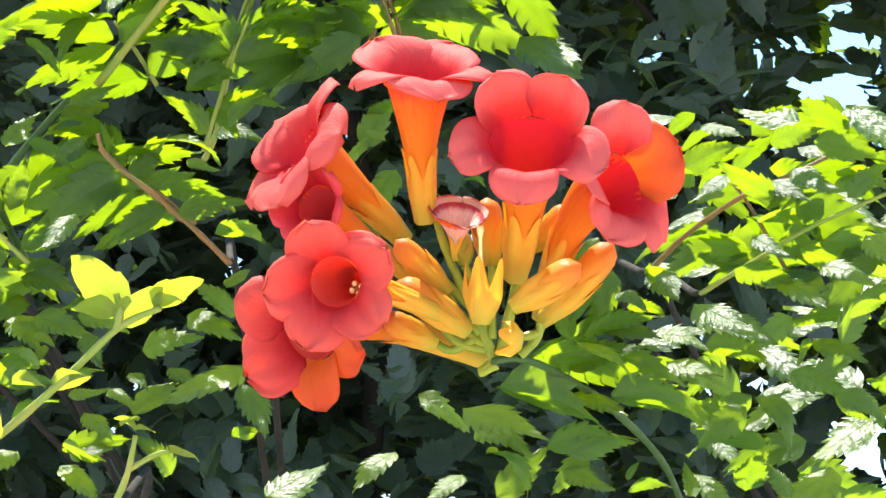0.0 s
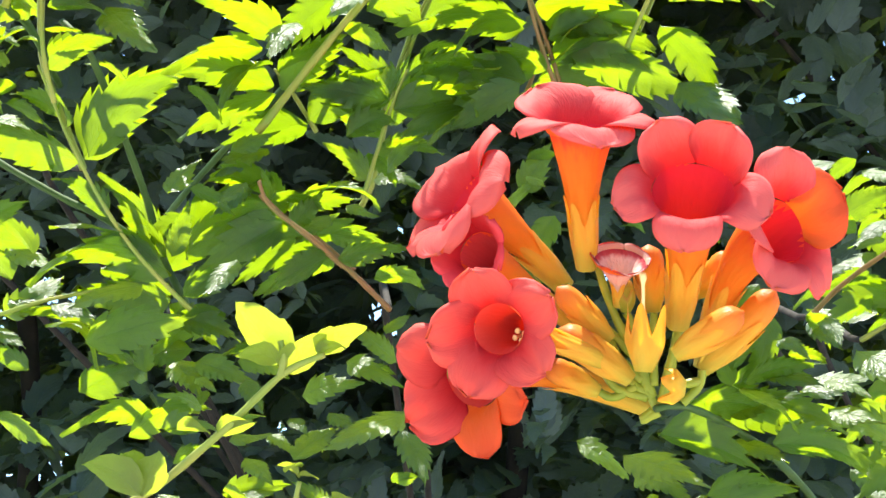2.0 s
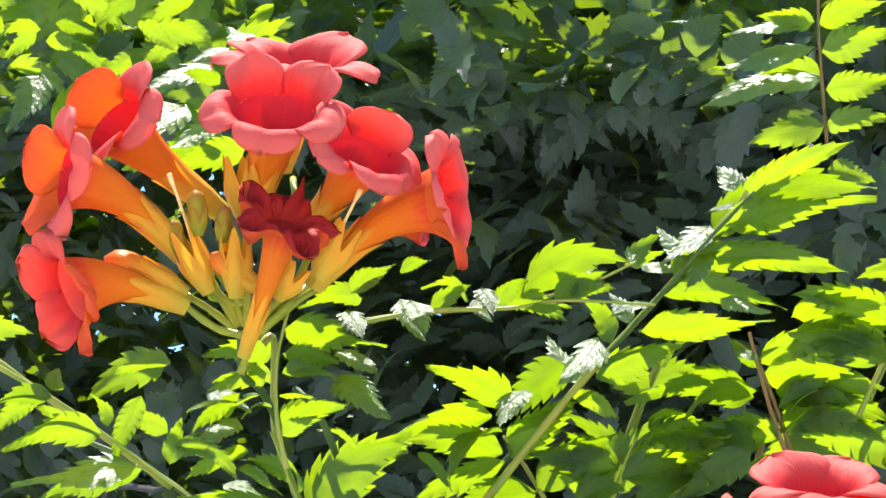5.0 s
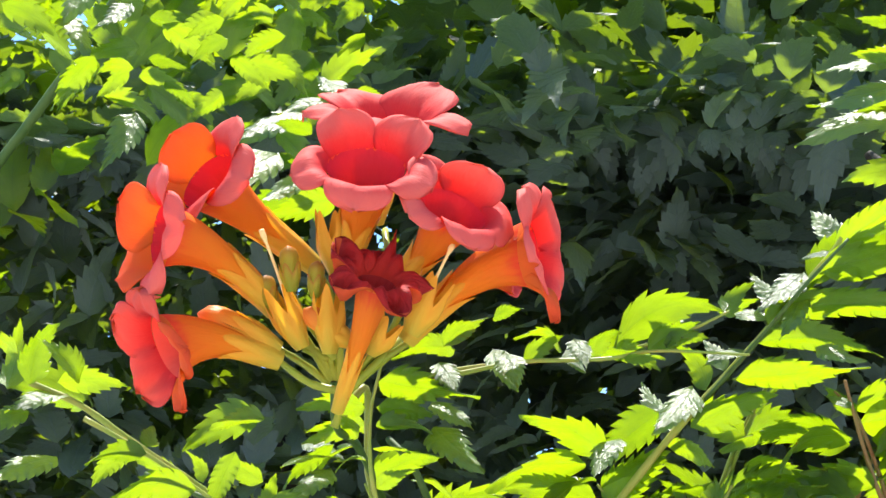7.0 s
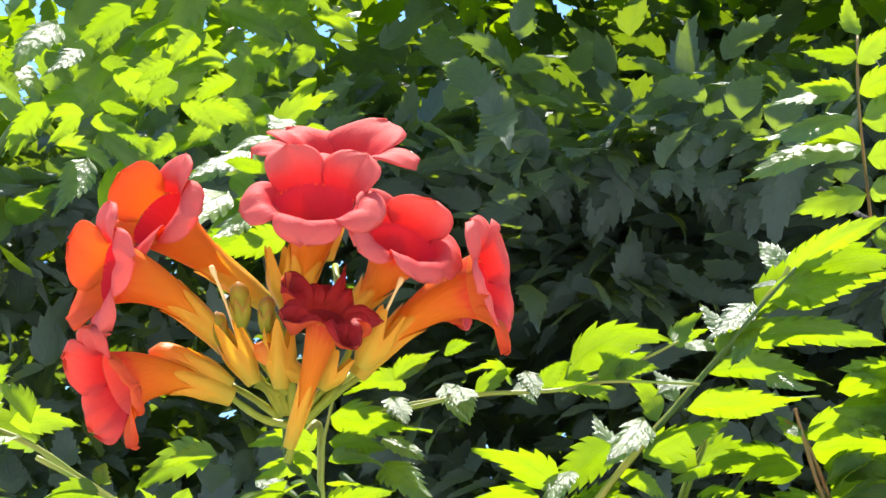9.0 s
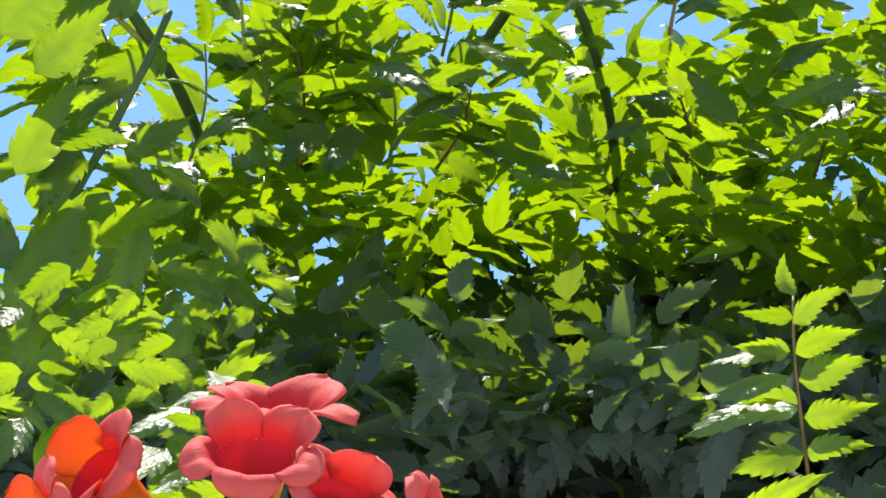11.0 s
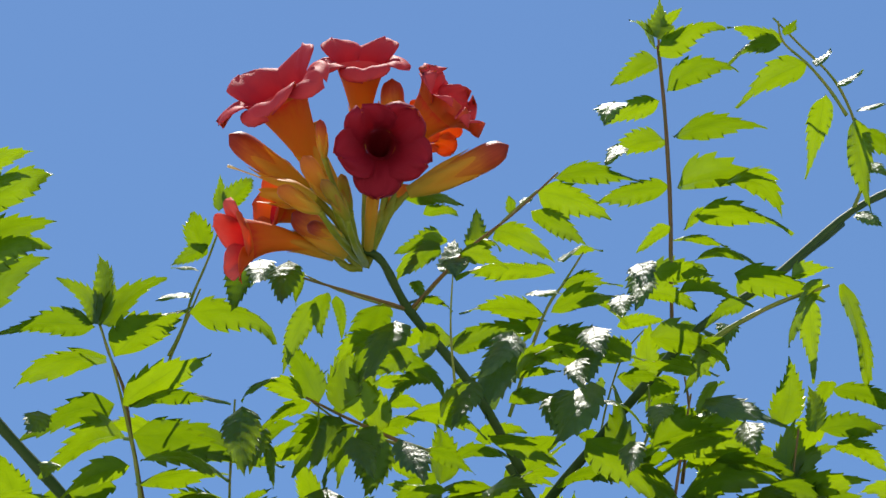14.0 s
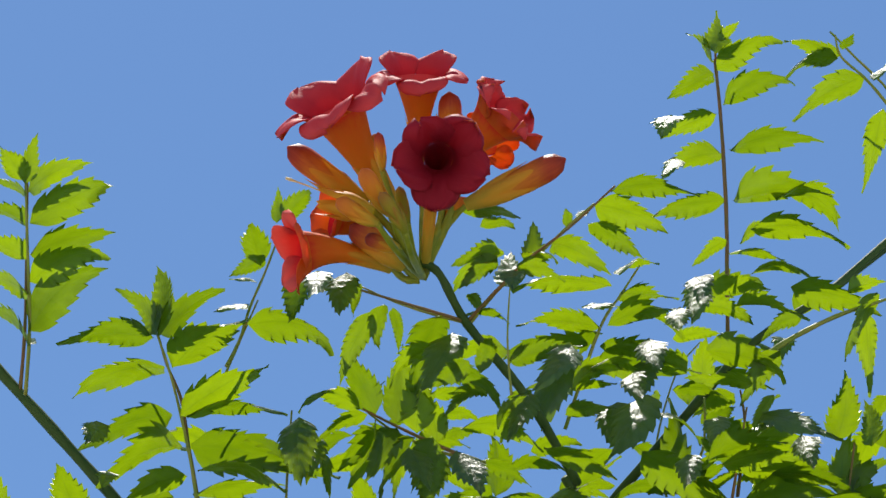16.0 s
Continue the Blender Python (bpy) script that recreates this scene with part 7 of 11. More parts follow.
leaflet(low_right, (0.1957, 1.1797, 1.8686), (0.1582, 1.1842, 1.8585), (-0.021, 0.838, 0.545), pick=1032)
leaflet(low_right, (0.1962, 1.1505, 1.7848), (0.1677, 1.1458, 1.7594), (0.511, 0.642, 0.571), pick=1033)
leaflet(low_right, (0.2248, 1.1875, 1.8122), (0.2549, 1.1686, 1.8056), (-0.246, -0.699, 0.672), kind='flat', pick=1034)
leaflet(low_right, (0.1152, 1.2008, 1.8097), (0.0932, 1.1915, 1.7954), (0.085, 0.624, 0.777), pick=1035)
leaflet(low_right, (0.1194, 1.2052, 1.8470), (0.1525, 1.2114, 1.8579), (0.357, 0.618, 0.700), pick=1036)
leaflet(low_right, (0.1445, 1.0826, 1.8113), (0.1603, 1.0665, 1.7977), (-0.219, -0.739, 0.637), kind='flat', pick=1037)
leaflet(low_right, (0.2105, 1.2039, 1.7856), (0.2463, 1.2164, 1.7937), (0.491, 0.647, 0.583), pick=1038)
leaflet(low_right, (0.1948, 1.0921, 1.8358), (0.2333, 1.1000, 1.8396), (-0.271, 0.548, 0.792), pick=1039)
leaflet(low_right, (0.1897, 1.0828, 1.8212), (0.2028, 1.0713, 1.8077), (0.031, 0.592, 0.806), pick=1040)
leaflet(low_right, (0.1866, 1.1527, 1.8181), (0.2048, 1.1506, 1.8272), (0.254, 0.343, 0.904), pick=1041)
leaflet(low_right, (0.1907, 1.0797, 1.7724), (0.1697, 1.0776, 1.7644), (0.285, 0.776, 0.563), pick=1042)
leaflet(low_right, (0.1554, 1.1633, 1.8369), (0.1789, 1.1590, 1.8224), (0.326, 0.619, 0.715), pick=1043)
leaflet(low_right, (0.1415, 1.2149, 1.8502), (0.1108, 1.2093, 1.8517), (-0.178, 0.793, 0.583), pick=1044)
leaflet(low_right, (0.1710, 1.1169, 1.7756), (0.1391, 1.1248, 1.7730), (-0.204, -0.689, 0.695), kind='flat', pick=1045)
leaflet(low_right, (0.2316, 1.2202, 1.7982), (0.2470, 1.2160, 1.7817), (0.192, 0.846, 0.497), pick=1046)
leaflet(low_right, (0.2135, 1.2323, 1.7978), (0.1946, 1.2420, 1.7924), (0.344, 0.748, 0.568), pick=1047)
leaflet(low_right, (0.1788, 1.0773, 1.8433), (0.1997, 1.0513, 1.8128), (-0.242, -0.698, 0.674), kind='flat', pick=1048)
leaflet(low_right, (0.1404, 1.0970, 1.7963), (0.1685, 1.1014, 1.7967), (-0.169, 0.306, 0.937), pick=1049)
leaflet(low_right, (0.1727, 1.1130, 1.7686), (0.1387, 1.1325, 1.7760), (-0.227, -0.705, 0.672), kind='flat', pick=1050)
leaflet(low_right, (0.1755, 1.1140, 1.8044), (0.1532, 1.1202, 1.7916), (0.030, 0.680, 0.733), pick=1051)
leaflet(low_right, (0.2050, 1.1165, 1.7978), (0.2265, 1.1218, 1.7799), (-0.095, 0.853, 0.513), pick=1052)
leaflet(low_right, (0.1761, 1.1130, 1.8115), (0.1987, 1.0879, 1.7885), (-0.272, -0.670, 0.691), kind='flat', pick=1053)
leaflet(low_right, (0.1597, 1.1006, 1.7847), (0.1923, 1.0938, 1.7701), (-0.088, 0.685, 0.723), pick=1054)
leaflet(low_right, (0.2129, 1.1178, 1.8079), (0.1950, 1.1074, 1.7910), (-0.271, -0.742, 0.612), kind='flat', pick=1055)
leaflet(low_right, (0.1594, 1.1863, 1.8231), (0.1353, 1.1965, 1.8301), (0.121, 0.579, 0.806), pick=1056)
leaflet(low_right, (0.1316, 1.1761, 1.8205), (0.1030, 1.1692, 1.8055), (-0.234, -0.665, 0.709), kind='flat', pick=1057)
leaflet(low_right, (0.2175, 1.1356, 1.7839), (0.1835, 1.1220, 1.7801), (-0.084, 0.566, 0.820), pick=1058)
leaflet(low_right, (0.1963, 1.2098, 1.7879), (0.2320, 1.1898, 1.7815), (-0.228, -0.715, 0.661), kind='flat', pick=1059)
leaflet(low_right, (0.1554, 1.1013, 1.7991), (0.1687, 1.0931, 1.7837), (0.170, 0.512, 0.842), pick=1060)
leaflet(low_right, (0.1720, 1.1847, 1.8247), (0.1500, 1.1955, 1.8311), (-0.018, 0.690, 0.723), pick=1061)
leaflet(low_right, (0.1418, 1.1361, 1.7885), (0.1083, 1.1392, 1.7965), (0.077, 0.766, 0.638), pick=1062)
leaflet(low_right, (0.1047, 1.0983, 1.8448), (0.0721, 1.0913, 1.8282), (-0.126, -0.739, 0.661), kind='flat', pick=1063)
leaflet(left_mass, (-0.5106, 1.5411, 2.5199), (-0.5552, 1.5637, 2.4809), (0.187, -0.094, 0.978), pick=1064)
leaflet(left_mass, (-0.4546, 1.6254, 2.3373), (-0.5143, 1.6244, 2.3222), (0.075, 0.357, 0.931), pick=1066)
leaflet(left_mass, (-0.6018, 1.6465, 2.3803), (-0.6401, 1.6815, 2.3497), (-0.114, 0.009, 0.993), pick=1068)
leaflet(left_mass, (-0.6197, 1.7319, 2.3880), (-0.5752, 1.7388, 2.3594), (0.096, 0.263, 0.960), pick=1069)
leaflet(left_mass, (-0.4239, 1.7264, 2.3951), (-0.4692, 1.7175, 2.3615), (-0.174, 0.243, 0.954), pick=1070)
leaflet(left_mass, (-0.5124, 1.5547, 2.5104), (-0.5518, 1.5887, 2.4730), (-0.051, 0.451, 0.891), pick=1072)
leaflet(left_mass, (-0.4565, 1.6575, 2.3199), (-0.4333, 1.6866, 2.2865), (-0.055, 0.300, 0.952), pick=1074)
leaflet(left_mass, (-0.4787, 1.6326, 2.2858), (-0.5203, 1.6441, 2.2615), (-0.191, 0.120, 0.974), pick=1076)
leaflet(left_mass, (-0.3915, 1.6408, 2.3897), (-0.4151, 1.6498, 2.3558), (-0.218, 0.131, 0.967), pick=1077)
leaflet(left_mass, (-0.6250, 1.6720, 2.4454), (-0.5869, 1.7000, 2.4391), (0.009, 0.307, 0.952), pick=1078)
leaflet(left_mass, (-0.4609, 1.6882, 2.3649), (-0.4157, 1.7047, 2.3498), (-0.168, 0.368, 0.915), pick=1080)
leaflet(left_mass, (-0.4978, 1.6733, 2.4661), (-0.5478, 1.6708, 2.4389), (-0.274, 0.066, 0.959), pick=1082)
leaflet(left_mass, (-0.4385, 1.7049, 2.4363), (-0.4871, 1.7255, 2.4278), (0.001, 0.289, 0.957), pick=1083)
leaflet(left_mass, (-0.4572, 1.7889, 2.3472), (-0.5157, 1.8081, 2.3326), (-0.374, 0.360, 0.855), pick=1085)
leaflet(left_mass, (-0.5121, 1.5698, 2.4613), (-0.4966, 1.6042, 2.4427), (-0.028, 0.429, 0.903), pick=1086)
leaflet(left_mass, (-0.5447, 1.5292, 2.4872), (-0.5807, 1.5483, 2.4756), (-0.210, 0.160, 0.965), pick=1090)
leaflet(left_mass, (-0.5295, 1.5770, 2.3826), (-0.4854, 1.5790, 2.3614), (-0.086, 0.340, 0.937), pick=1091)
leaflet(left_mass, (-0.4061, 1.6454, 2.3275), (-0.3877, 1.6739, 2.3070), (-0.146, 0.327, 0.934), pick=1092)
leaflet(left_mass, (-0.4658, 1.6302, 2.4472), (-0.4212, 1.6527, 2.4252), (-0.368, 0.350, 0.861), pick=1093)
leaflet(left_branch, (-0.5253, 1.7797, 2.8446), (-0.4612, 1.7764, 2.8410), (-0.027, -0.045, 0.999), pick=1096)
leaflet(left_branch, (-0.4701, 1.7771, 2.8229), (-0.5192, 1.7799, 2.7984), (0.091, 0.118, 0.989), pick=1100)
leaflet(left_branch, (-0.6775, 1.8660, 2.8801), (-0.6990, 1.8337, 2.8157), (-0.165, -0.839, 0.519), pick=1107)
leaflet(left_branch, (-0.6821, 1.7844, 2.8740), (-0.6319, 1.7984, 2.8877), (0.072, 0.131, 0.989), pick=1110)
leaflet(left_branch, (-0.4203, 1.7315, 2.7998), (-0.3768, 1.7102, 2.7440), (0.157, -0.824, 0.544), kind='flat', pick=1113)
leaflet(left_branch, (-0.5103, 1.7560, 2.6137), (-0.4638, 1.7321, 2.5575), (0.592, -0.597, 0.542), pick=1124)
leaflet(left_branch, (-0.5051, 1.8500, 2.6764), (-0.5327, 1.8066, 2.5894), (0.199, -0.793, 0.576), kind='flat', pick=1125)
leaflet(left_branch, (-0.6440, 1.9588, 2.7553), (-0.6996, 1.9569, 2.7587), (-0.023, 0.045, 0.999), pick=1127)
leaflet(left_branch, (-0.6305, 1.6721, 2.7176), (-0.6596, 1.6306, 2.6575), (0.302, -0.796, 0.525), kind='flat', pick=1131)
leaflet(left_branch, (-0.6652, 1.8367, 2.7822), (-0.6098, 1.8562, 2.8006), (-0.043, -0.184, 0.982), pick=1135)
leaflet(left_branch, (-0.4953, 1.9047, 2.7564), (-0.4574, 1.9623, 2.7199), (-0.204, 0.115, 0.972), pick=1137)
leaflet(left_branch, (-0.4514, 1.8676, 2.7281), (-0.4771, 1.8351, 2.6717), (-0.309, -0.794, 0.524), pick=1138)
leaflet(left_branch, (-0.5903, 1.8287, 2.7122), (-0.6415, 1.8415, 2.6704), (-0.017, 0.092, 0.996), pick=1141)
leaflet(left_branch, (-0.6597, 1.9112, 2.7216), (-0.7139, 1.8664, 2.6922), (0.206, -0.786, 0.583), kind='flat', pick=1144)
leaflet(left_branch, (-0.5657, 1.8481, 2.7539), (-0.5973, 1.8054, 2.6892), (0.562, -0.672, 0.483), pick=1146)
leaflet(left_branch, (-0.5679, 1.7831, 2.6618), (-0.6284, 1.7849, 2.6321), (-0.164, -0.112, 0.980), pick=1148)
leaflet(left_branch, (-0.5136, 1.7885, 2.6591), (-0.5514, 1.7351, 2.6189), (0.536, -0.651, 0.537), pick=1149)
leaflet(top_stem, (-0.1742, 1.8406, 2.8137), (-0.1184, 1.7992, 2.7767), (-0.389, -0.822, 0.416), pick=1150)
leaflet(top_stem, (-0.1679, 1.8156, 2.7956), (-0.2378, 1.8252, 2.8016), (-0.028, -0.009, 1.000), pick=1154)
leaflet(top_stem, (-0.1771, 1.9140, 2.9418), (-0.1089, 1.9209, 2.9436), (-0.118, -0.132, 0.984), pick=1157)
leaflet(top_stem, (-0.2599, 1.7487, 2.8264), (-0.3038, 1.7395, 2.8288), (-0.135, -0.106, 0.985), pick=1158)
leaflet(top_stem, (-0.1964, 1.7927, 2.7640), (-0.2382, 1.7721, 2.7615), (0.035, -0.053, 0.998), pick=1160)
leaflet(top_stem, (-0.3438, 1.8853, 2.8516), (-0.2776, 1.8998, 2.8594), (-0.024, -0.126, 0.992), pick=1163)
leaflet(top_stem, (-0.2294, 1.7697, 2.8377), (-0.1790, 1.7362, 2.8162), (-0.386, -0.788, 0.479), pick=1164)
leaflet(top_stem, (-0.1760, 1.9712, 2.8835), (-0.1244, 1.9618, 2.8789), (-0.208, -0.065, 0.976), pick=1166)
leaflet(top_stem, (-0.3992, 1.8016, 2.8220), (-0.4541, 1.7523, 2.8053), (0.525, -0.717, 0.459), pick=1168)
leaflet(top_stem, (-0.3176, 1.7795, 2.7985), (-0.2791, 1.7917, 2.7539), (-0.167, -0.052, 0.985), pick=1169)
leaflet(top_stem, (-0.2958, 1.8237, 2.7371), (-0.3495, 1.8097, 2.7336), (-0.258, 0.241, 0.936), pick=1172)
leaflet(top_stem, (-0.2056, 1.7952, 2.7476), (-0.1613, 1.8281, 2.7315), (0.048, -0.052, 0.997), pick=1177)
leaflet(top_stem, (-0.1697, 1.8773, 2.7819), (-0.2163, 1.8962, 2.7689), (0.169, -0.181, 0.969), pick=1179)
leaflet(top_stem, (-0.2731, 1.8754, 2.7158), (-0.3329, 1.8763, 2.6776), (-0.006, -0.076, 0.997), pick=1181)
leaflet(top_stem, (-0.3369, 1.8067, 2.7363), (-0.2793, 1.7739, 2.6783), (0.083, -0.835, 0.545), kind='flat', pick=1189)
leaflet(top_stem, (-0.2636, 1.8192, 2.7630), (-0.2024, 1.8076, 2.7094), (0.410, -0.676, 0.613), pick=1192)
leaflet(top_stem, (-0.3622, 1.8443, 2.7474), (-0.3133, 1.8430, 2.7255), (-0.121, -0.064, 0.991), pick=1199)
leaflet(top_stem, (-0.2864, 1.7847, 2.7064), (-0.2329, 1.8029, 2.7163), (0.005, 0.153, 0.988), pick=1202)
leaflet(right_branch, (0.1427, 1.9598, 2.9425), (0.1017, 1.9653, 2.9041), (0.145, 0.105, 0.984), pick=1214)
leaflet(right_branch, (0.0448, 1.9275, 2.9270), (-0.0252, 1.9398, 2.8953), (-0.102, 0.047, 0.994), pick=1215)
leaflet(right_branch, (0.0547, 1.9096, 2.8973), (-0.0102, 1.9042, 2.9061), (0.137, 0.197, 0.971), pick=1220)
leaflet(right_branch, (0.1634, 1.9285, 2.9165), (0.1034, 1.9304, 2.9213), (0.070, 0.127, 0.989), pick=1221)
leaflet(right_branch, (0.0213, 1.8296, 2.8689), (0.0678, 1.8476, 2.8406), (0.048, 0.030, 0.998), pick=1223)
leaflet(right_branch, (0.0773, 1.8820, 2.8640), (0.1242, 1.8933, 2.8215), (0.142, 0.187, 0.972), pick=1224)
leaflet(right_branch, (0.0143, 1.8902, 2.9048), (0.0585, 1.8592, 2.8538), (-0.437, -0.781, 0.446), pick=1226)
leaflet(right_branch, (-0.0212, 1.8034, 2.7606), (-0.0773, 1.7557, 2.7351), (0.344, -0.704, 0.621), pick=1228)
leaflet(right_branch, (-0.1168, 1.9831, 2.7761), (-0.1566, 1.9477, 2.7287), (-0.104, -0.843, 0.528), kind='flat', pick=1229)
leaflet(right_branch, (0.1052, 1.8322, 2.7373), (0.1492, 1.7954, 2.6974), (-0.144, -0.814, 0.563), kind='flat', pick=1232)
leaflet(right_branch, (-0.0293, 1.9477, 2.7845), (0.0201, 1.9997, 2.7594), (-0.188, -0.104, 0.977), pick=1233)
leaflet(right_branch, (0.0718, 1.8426, 2.7045), (0.0027, 1.8336, 2.6896), (-0.016, 0.301, 0.954), pick=1235)
leaflet(right_branch, (0.0360, 1.9331, 2.8138), (0.1098, 1.9657, 2.8202), (-0.144, 0.053, 0.988), pick=1236)
leaflet(right_branch, (-0.0279, 1.9726, 2.8231), (0.0316, 1.9949, 2.8173), (0.177, -0.047, 0.983), pick=1245)
leaflet(right_branch, (0.0311, 1.9097, 2.8295), (-0.0301, 1.8993, 2.8219), (-0.128, -0.061, 0.990), pick=1246)
leaflet(right_branch, (-0.1128, 1.9700, 2.8246), (-0.1877, 1.9905, 2.8102), (0.123, 0.137, 0.983), pick=1249)
leaflet(right_branch, (0.0383, 1.8199, 2.6921), (0.1016, 1.7801, 2.6605), (-0.211, -0.834, 0.509), kind='flat', pick=1250)
leaflet(right_branch, (0.1317, 1.9260, 2.8031), (0.1728, 1.9389, 2.7601), (-0.074, 0.270, 0.960), pick=1252)
leaflet(right_branch, (0.0589, 1.9129, 2.8067), (0.0060, 1.8741, 2.7420), (-0.201, -0.812, 0.547), kind='flat', pick=1253)
leaflet(right_branch, (0.0414, 1.8328, 2.6579), (0.0042, 1.8400, 2.6240), (-0.097, 0.020, 0.995), pick=1254)
leaflet(right_branch, (-0.0798, 1.9203, 2.7890), (-0.0246, 1.9324, 2.7820), (-0.140, -0.011, 0.990), pick=1257)
leaflet(right_branch, (-0.0257, 1.8512, 2.9144), (0.0525, 1.8627, 2.8930), (0.176, -0.125, 0.976), pick=1267)
leaflet(right_branch, (-0.1679, 1.8348, 2.8998), (-0.2192, 1.8412, 2.8872), (-0.075, -0.269, 0.960), pick=1271)
leaflet(right_branch, (-0.0363, 1.7527, 2.9410), (-0.0960, 1.7540, 2.9539), (0.109, -0.063, 0.992), pick=1273)
leaflet(right_branch, (-0.1372, 1.7660, 2.8840), (-0.0858, 1.8206, 2.8518), (-0.068, -0.075, 0.995), pick=1274)
leaflet(low_right, (0.1788, 1.2269, 1.7143), (0.1374, 1.2319, 1.6999), (0.368, -0.901, 0.229), pick=1276)
leaflet(low_right, (0.1484, 1.1901, 1.7298), (0.1862, 1.1803, 1.7317), (-0.132, -0.698, 0.704), kind='flat', pick=1277)
leaflet(low_right, (0.2064, 1.1914, 1.7687), (0.1678, 1.2169, 1.7787), (-0.178, -0.683, 0.709), kind='flat', pick=1278)
leaflet(low_right, (0.1765, 1.1411, 1.6911), (0.1451, 1.1111, 1.6568), (-0.190, -0.691, 0.697), kind='flat', pick=1279)
leaflet(low_right, (0.1710, 1.2774, 1.7359), (0.1961, 1.2796, 1.7446), (-0.177, -0.706, 0.686), kind='flat', pick=1280)
leaflet(low_right, (0.1226, 1.2263, 1.6981), (0.1383, 1.2067, 1.6772), (-0.117, -0.692, 0.712), kind='flat', pick=1281)
leaflet(low_right, (0.1690, 1.1823, 1.6882), (0.1970, 1.1879, 1.6708), (0.269, -0.893, 0.361), pick=1282)
leaflet(low_right, (0.1808, 1.2631, 1.7036), (0.2172, 1.2773, 1.6896), (-0.192, 0.663, 0.723), pick=1283)
leaflet(low_right, (0.1948, 1.1355, 1.7166), (0.2223, 1.1052, 1.6953), (-0.212, -0.681, 0.701), kind='flat', pick=1284)
leaflet(low_right, (0.1430, 1.2043, 1.7319), (0.1009, 1.1893, 1.7416), (0.330, -0.827, 0.455), pick=1285)
leaflet(low_right, (0.1558, 1.2240, 1.7605), (0.1789, 1.1961, 1.7321), (-0.149, -0.719, 0.679), kind='flat', pick=1286)
leaflet(low_right, (0.1392, 1.2215, 1.7570), (0.1172, 1.2214, 1.7326), (0.212, 0.668, 0.713), pick=1287)
leaflet(low_right, (0.1875, 1.1930, 1.7321), (0.2061, 1.1895, 1.7172), (0.262, 0.565, 0.782), pick=1288)
leaflet(low_right, (0.1718, 1.1145, 1.6841), (0.1368, 1.1011, 1.6641), (-0.265, -0.672, 0.691), kind='flat', pick=1289)
leaflet(low_right, (0.2109, 1.2504, 1.7437), (0.1760, 1.2850, 1.7616), (-0.171, -0.691, 0.702), kind='flat', pick=1290)
leaflet(low_right, (0.1317, 1.2566, 1.7211), (0.1476, 1.2377, 1.7016), (-0.185, -0.663, 0.726), kind='flat', pick=1291)
leaflet(low_right, (0.1541, 1.2454, 1.7688), (0.1822, 1.2428, 1.7622), (0.036, 0.763, 0.646), pick=1292)
leaflet(low_right, (0.1668, 1.1533, 1.7239), (0.1326, 1.1389, 1.7021), (-0.244, -0.685, 0.686), kind='flat', pick=1293)
leaflet(low_right, (0.1830, 1.1533, 1.6814), (0.2175, 1.1652, 1.6717), (-0.245, 0.579, 0.778), pick=1294)
leaflet(low_right, (0.1492, 1.2130, 1.7299), (0.1201, 1.2275, 1.7320), (0.425, 0.675, 0.603), pick=1295)
leaflet(low_right, (0.1965, 1.1335, 1.7306), (0.2174, 1.1517, 1.7127), (0.154, 0.746, 0.648), pick=1296)
leaflet(low_right, (0.1702, 1.2681, 1.7212), (0.1402, 1.2513, 1.7001), (-0.148, -0.682, 0.716), kind='flat', pick=1297)
leaflet(low_right, (0.2108, 1.2222, 1.7243), (0.1706, 1.2031, 1.6964), (-0.217, -0.687, 0.694), kind='flat', pick=1298)
leaflet(low_right, (0.1741, 1.2518, 1.7719), (0.2054, 1.2537, 1.7829), (-0.191, -0.718, 0.670), kind='flat', pick=1299)
leaflet(low_right, (0.1459, 1.1183, 1.6962), (0.1079, 1.1062, 1.6914), (0.239, 0.371, 0.897), pick=1300)
leaflet(low_right, (0.1203, 1.2067, 1.7207), (0.1391, 1.1872, 1.7047), (-0.232, -0.657, 0.717), kind='flat', pick=1301)
leaflet(top_stem, (-0.3144, 1.7219, 2.9635), (-0.2641, 1.7567, 2.9363), (0.056, -0.030, 0.998), pick=1303)
leaflet(top_stem, (-0.1734, 1.9150, 3.0029), (-0.2379, 1.9616, 2.9684), (-0.222, -0.169, 0.960), pick=1315)
leaflet(top_stem, (-0.3010, 1.7693, 2.9274), (-0.2301, 1.7963, 2.9134), (-0.160, -0.089, 0.983), pick=1319)
leaflet(top_stem, (-0.2896, 1.8882, 2.9481), (-0.3407, 1.9220, 2.9255), (0.158, 0.104, 0.982), pick=1322)
leaflet(top_stem, (-0.2966, 1.8441, 2.9453), (-0.2497, 1.8842, 2.9408), (-0.014, -0.068, 0.998), pick=1323)
leaflet(right_branch, (-0.0895, 1.9714, 2.9895), (-0.1480, 1.9598, 3.0070), (-0.053, 0.103, 0.993), pick=1330)
leaflet(right_branch, (-0.0899, 1.9769, 3.0428), (-0.0230, 2.0118, 2.9957), (-0.092, -0.257, 0.962), pick=1339)
leaflet(right_branch, (0.0031, 1.9885, 3.0140), (-0.0629, 1.9995, 2.9606), (-0.054, -0.272, 0.961), pick=1346)
leaflet(right_branch, (0.0082, 1.9709, 3.0402), (-0.0627, 2.0074, 3.0140), (-0.004, -0.078, 0.997), pick=1350)
leaflet(right_branch, (0.0887, 1.8828, 3.0091), (0.1595, 1.9033, 2.9859), (-0.146, -0.002, 0.989), pick=1363)
leaflet(left_branch, (-0.5273, 1.9121, 3.0090), (-0.4429, 1.9272, 2.9974), (-0.009, -0.110, 0.994), pick=1366)
leaflet(left_branch, (-0.5313, 1.9139, 2.9965), (-0.4619, 1.8989, 2.9949), (0.076, -0.206, 0.976), pick=1367)
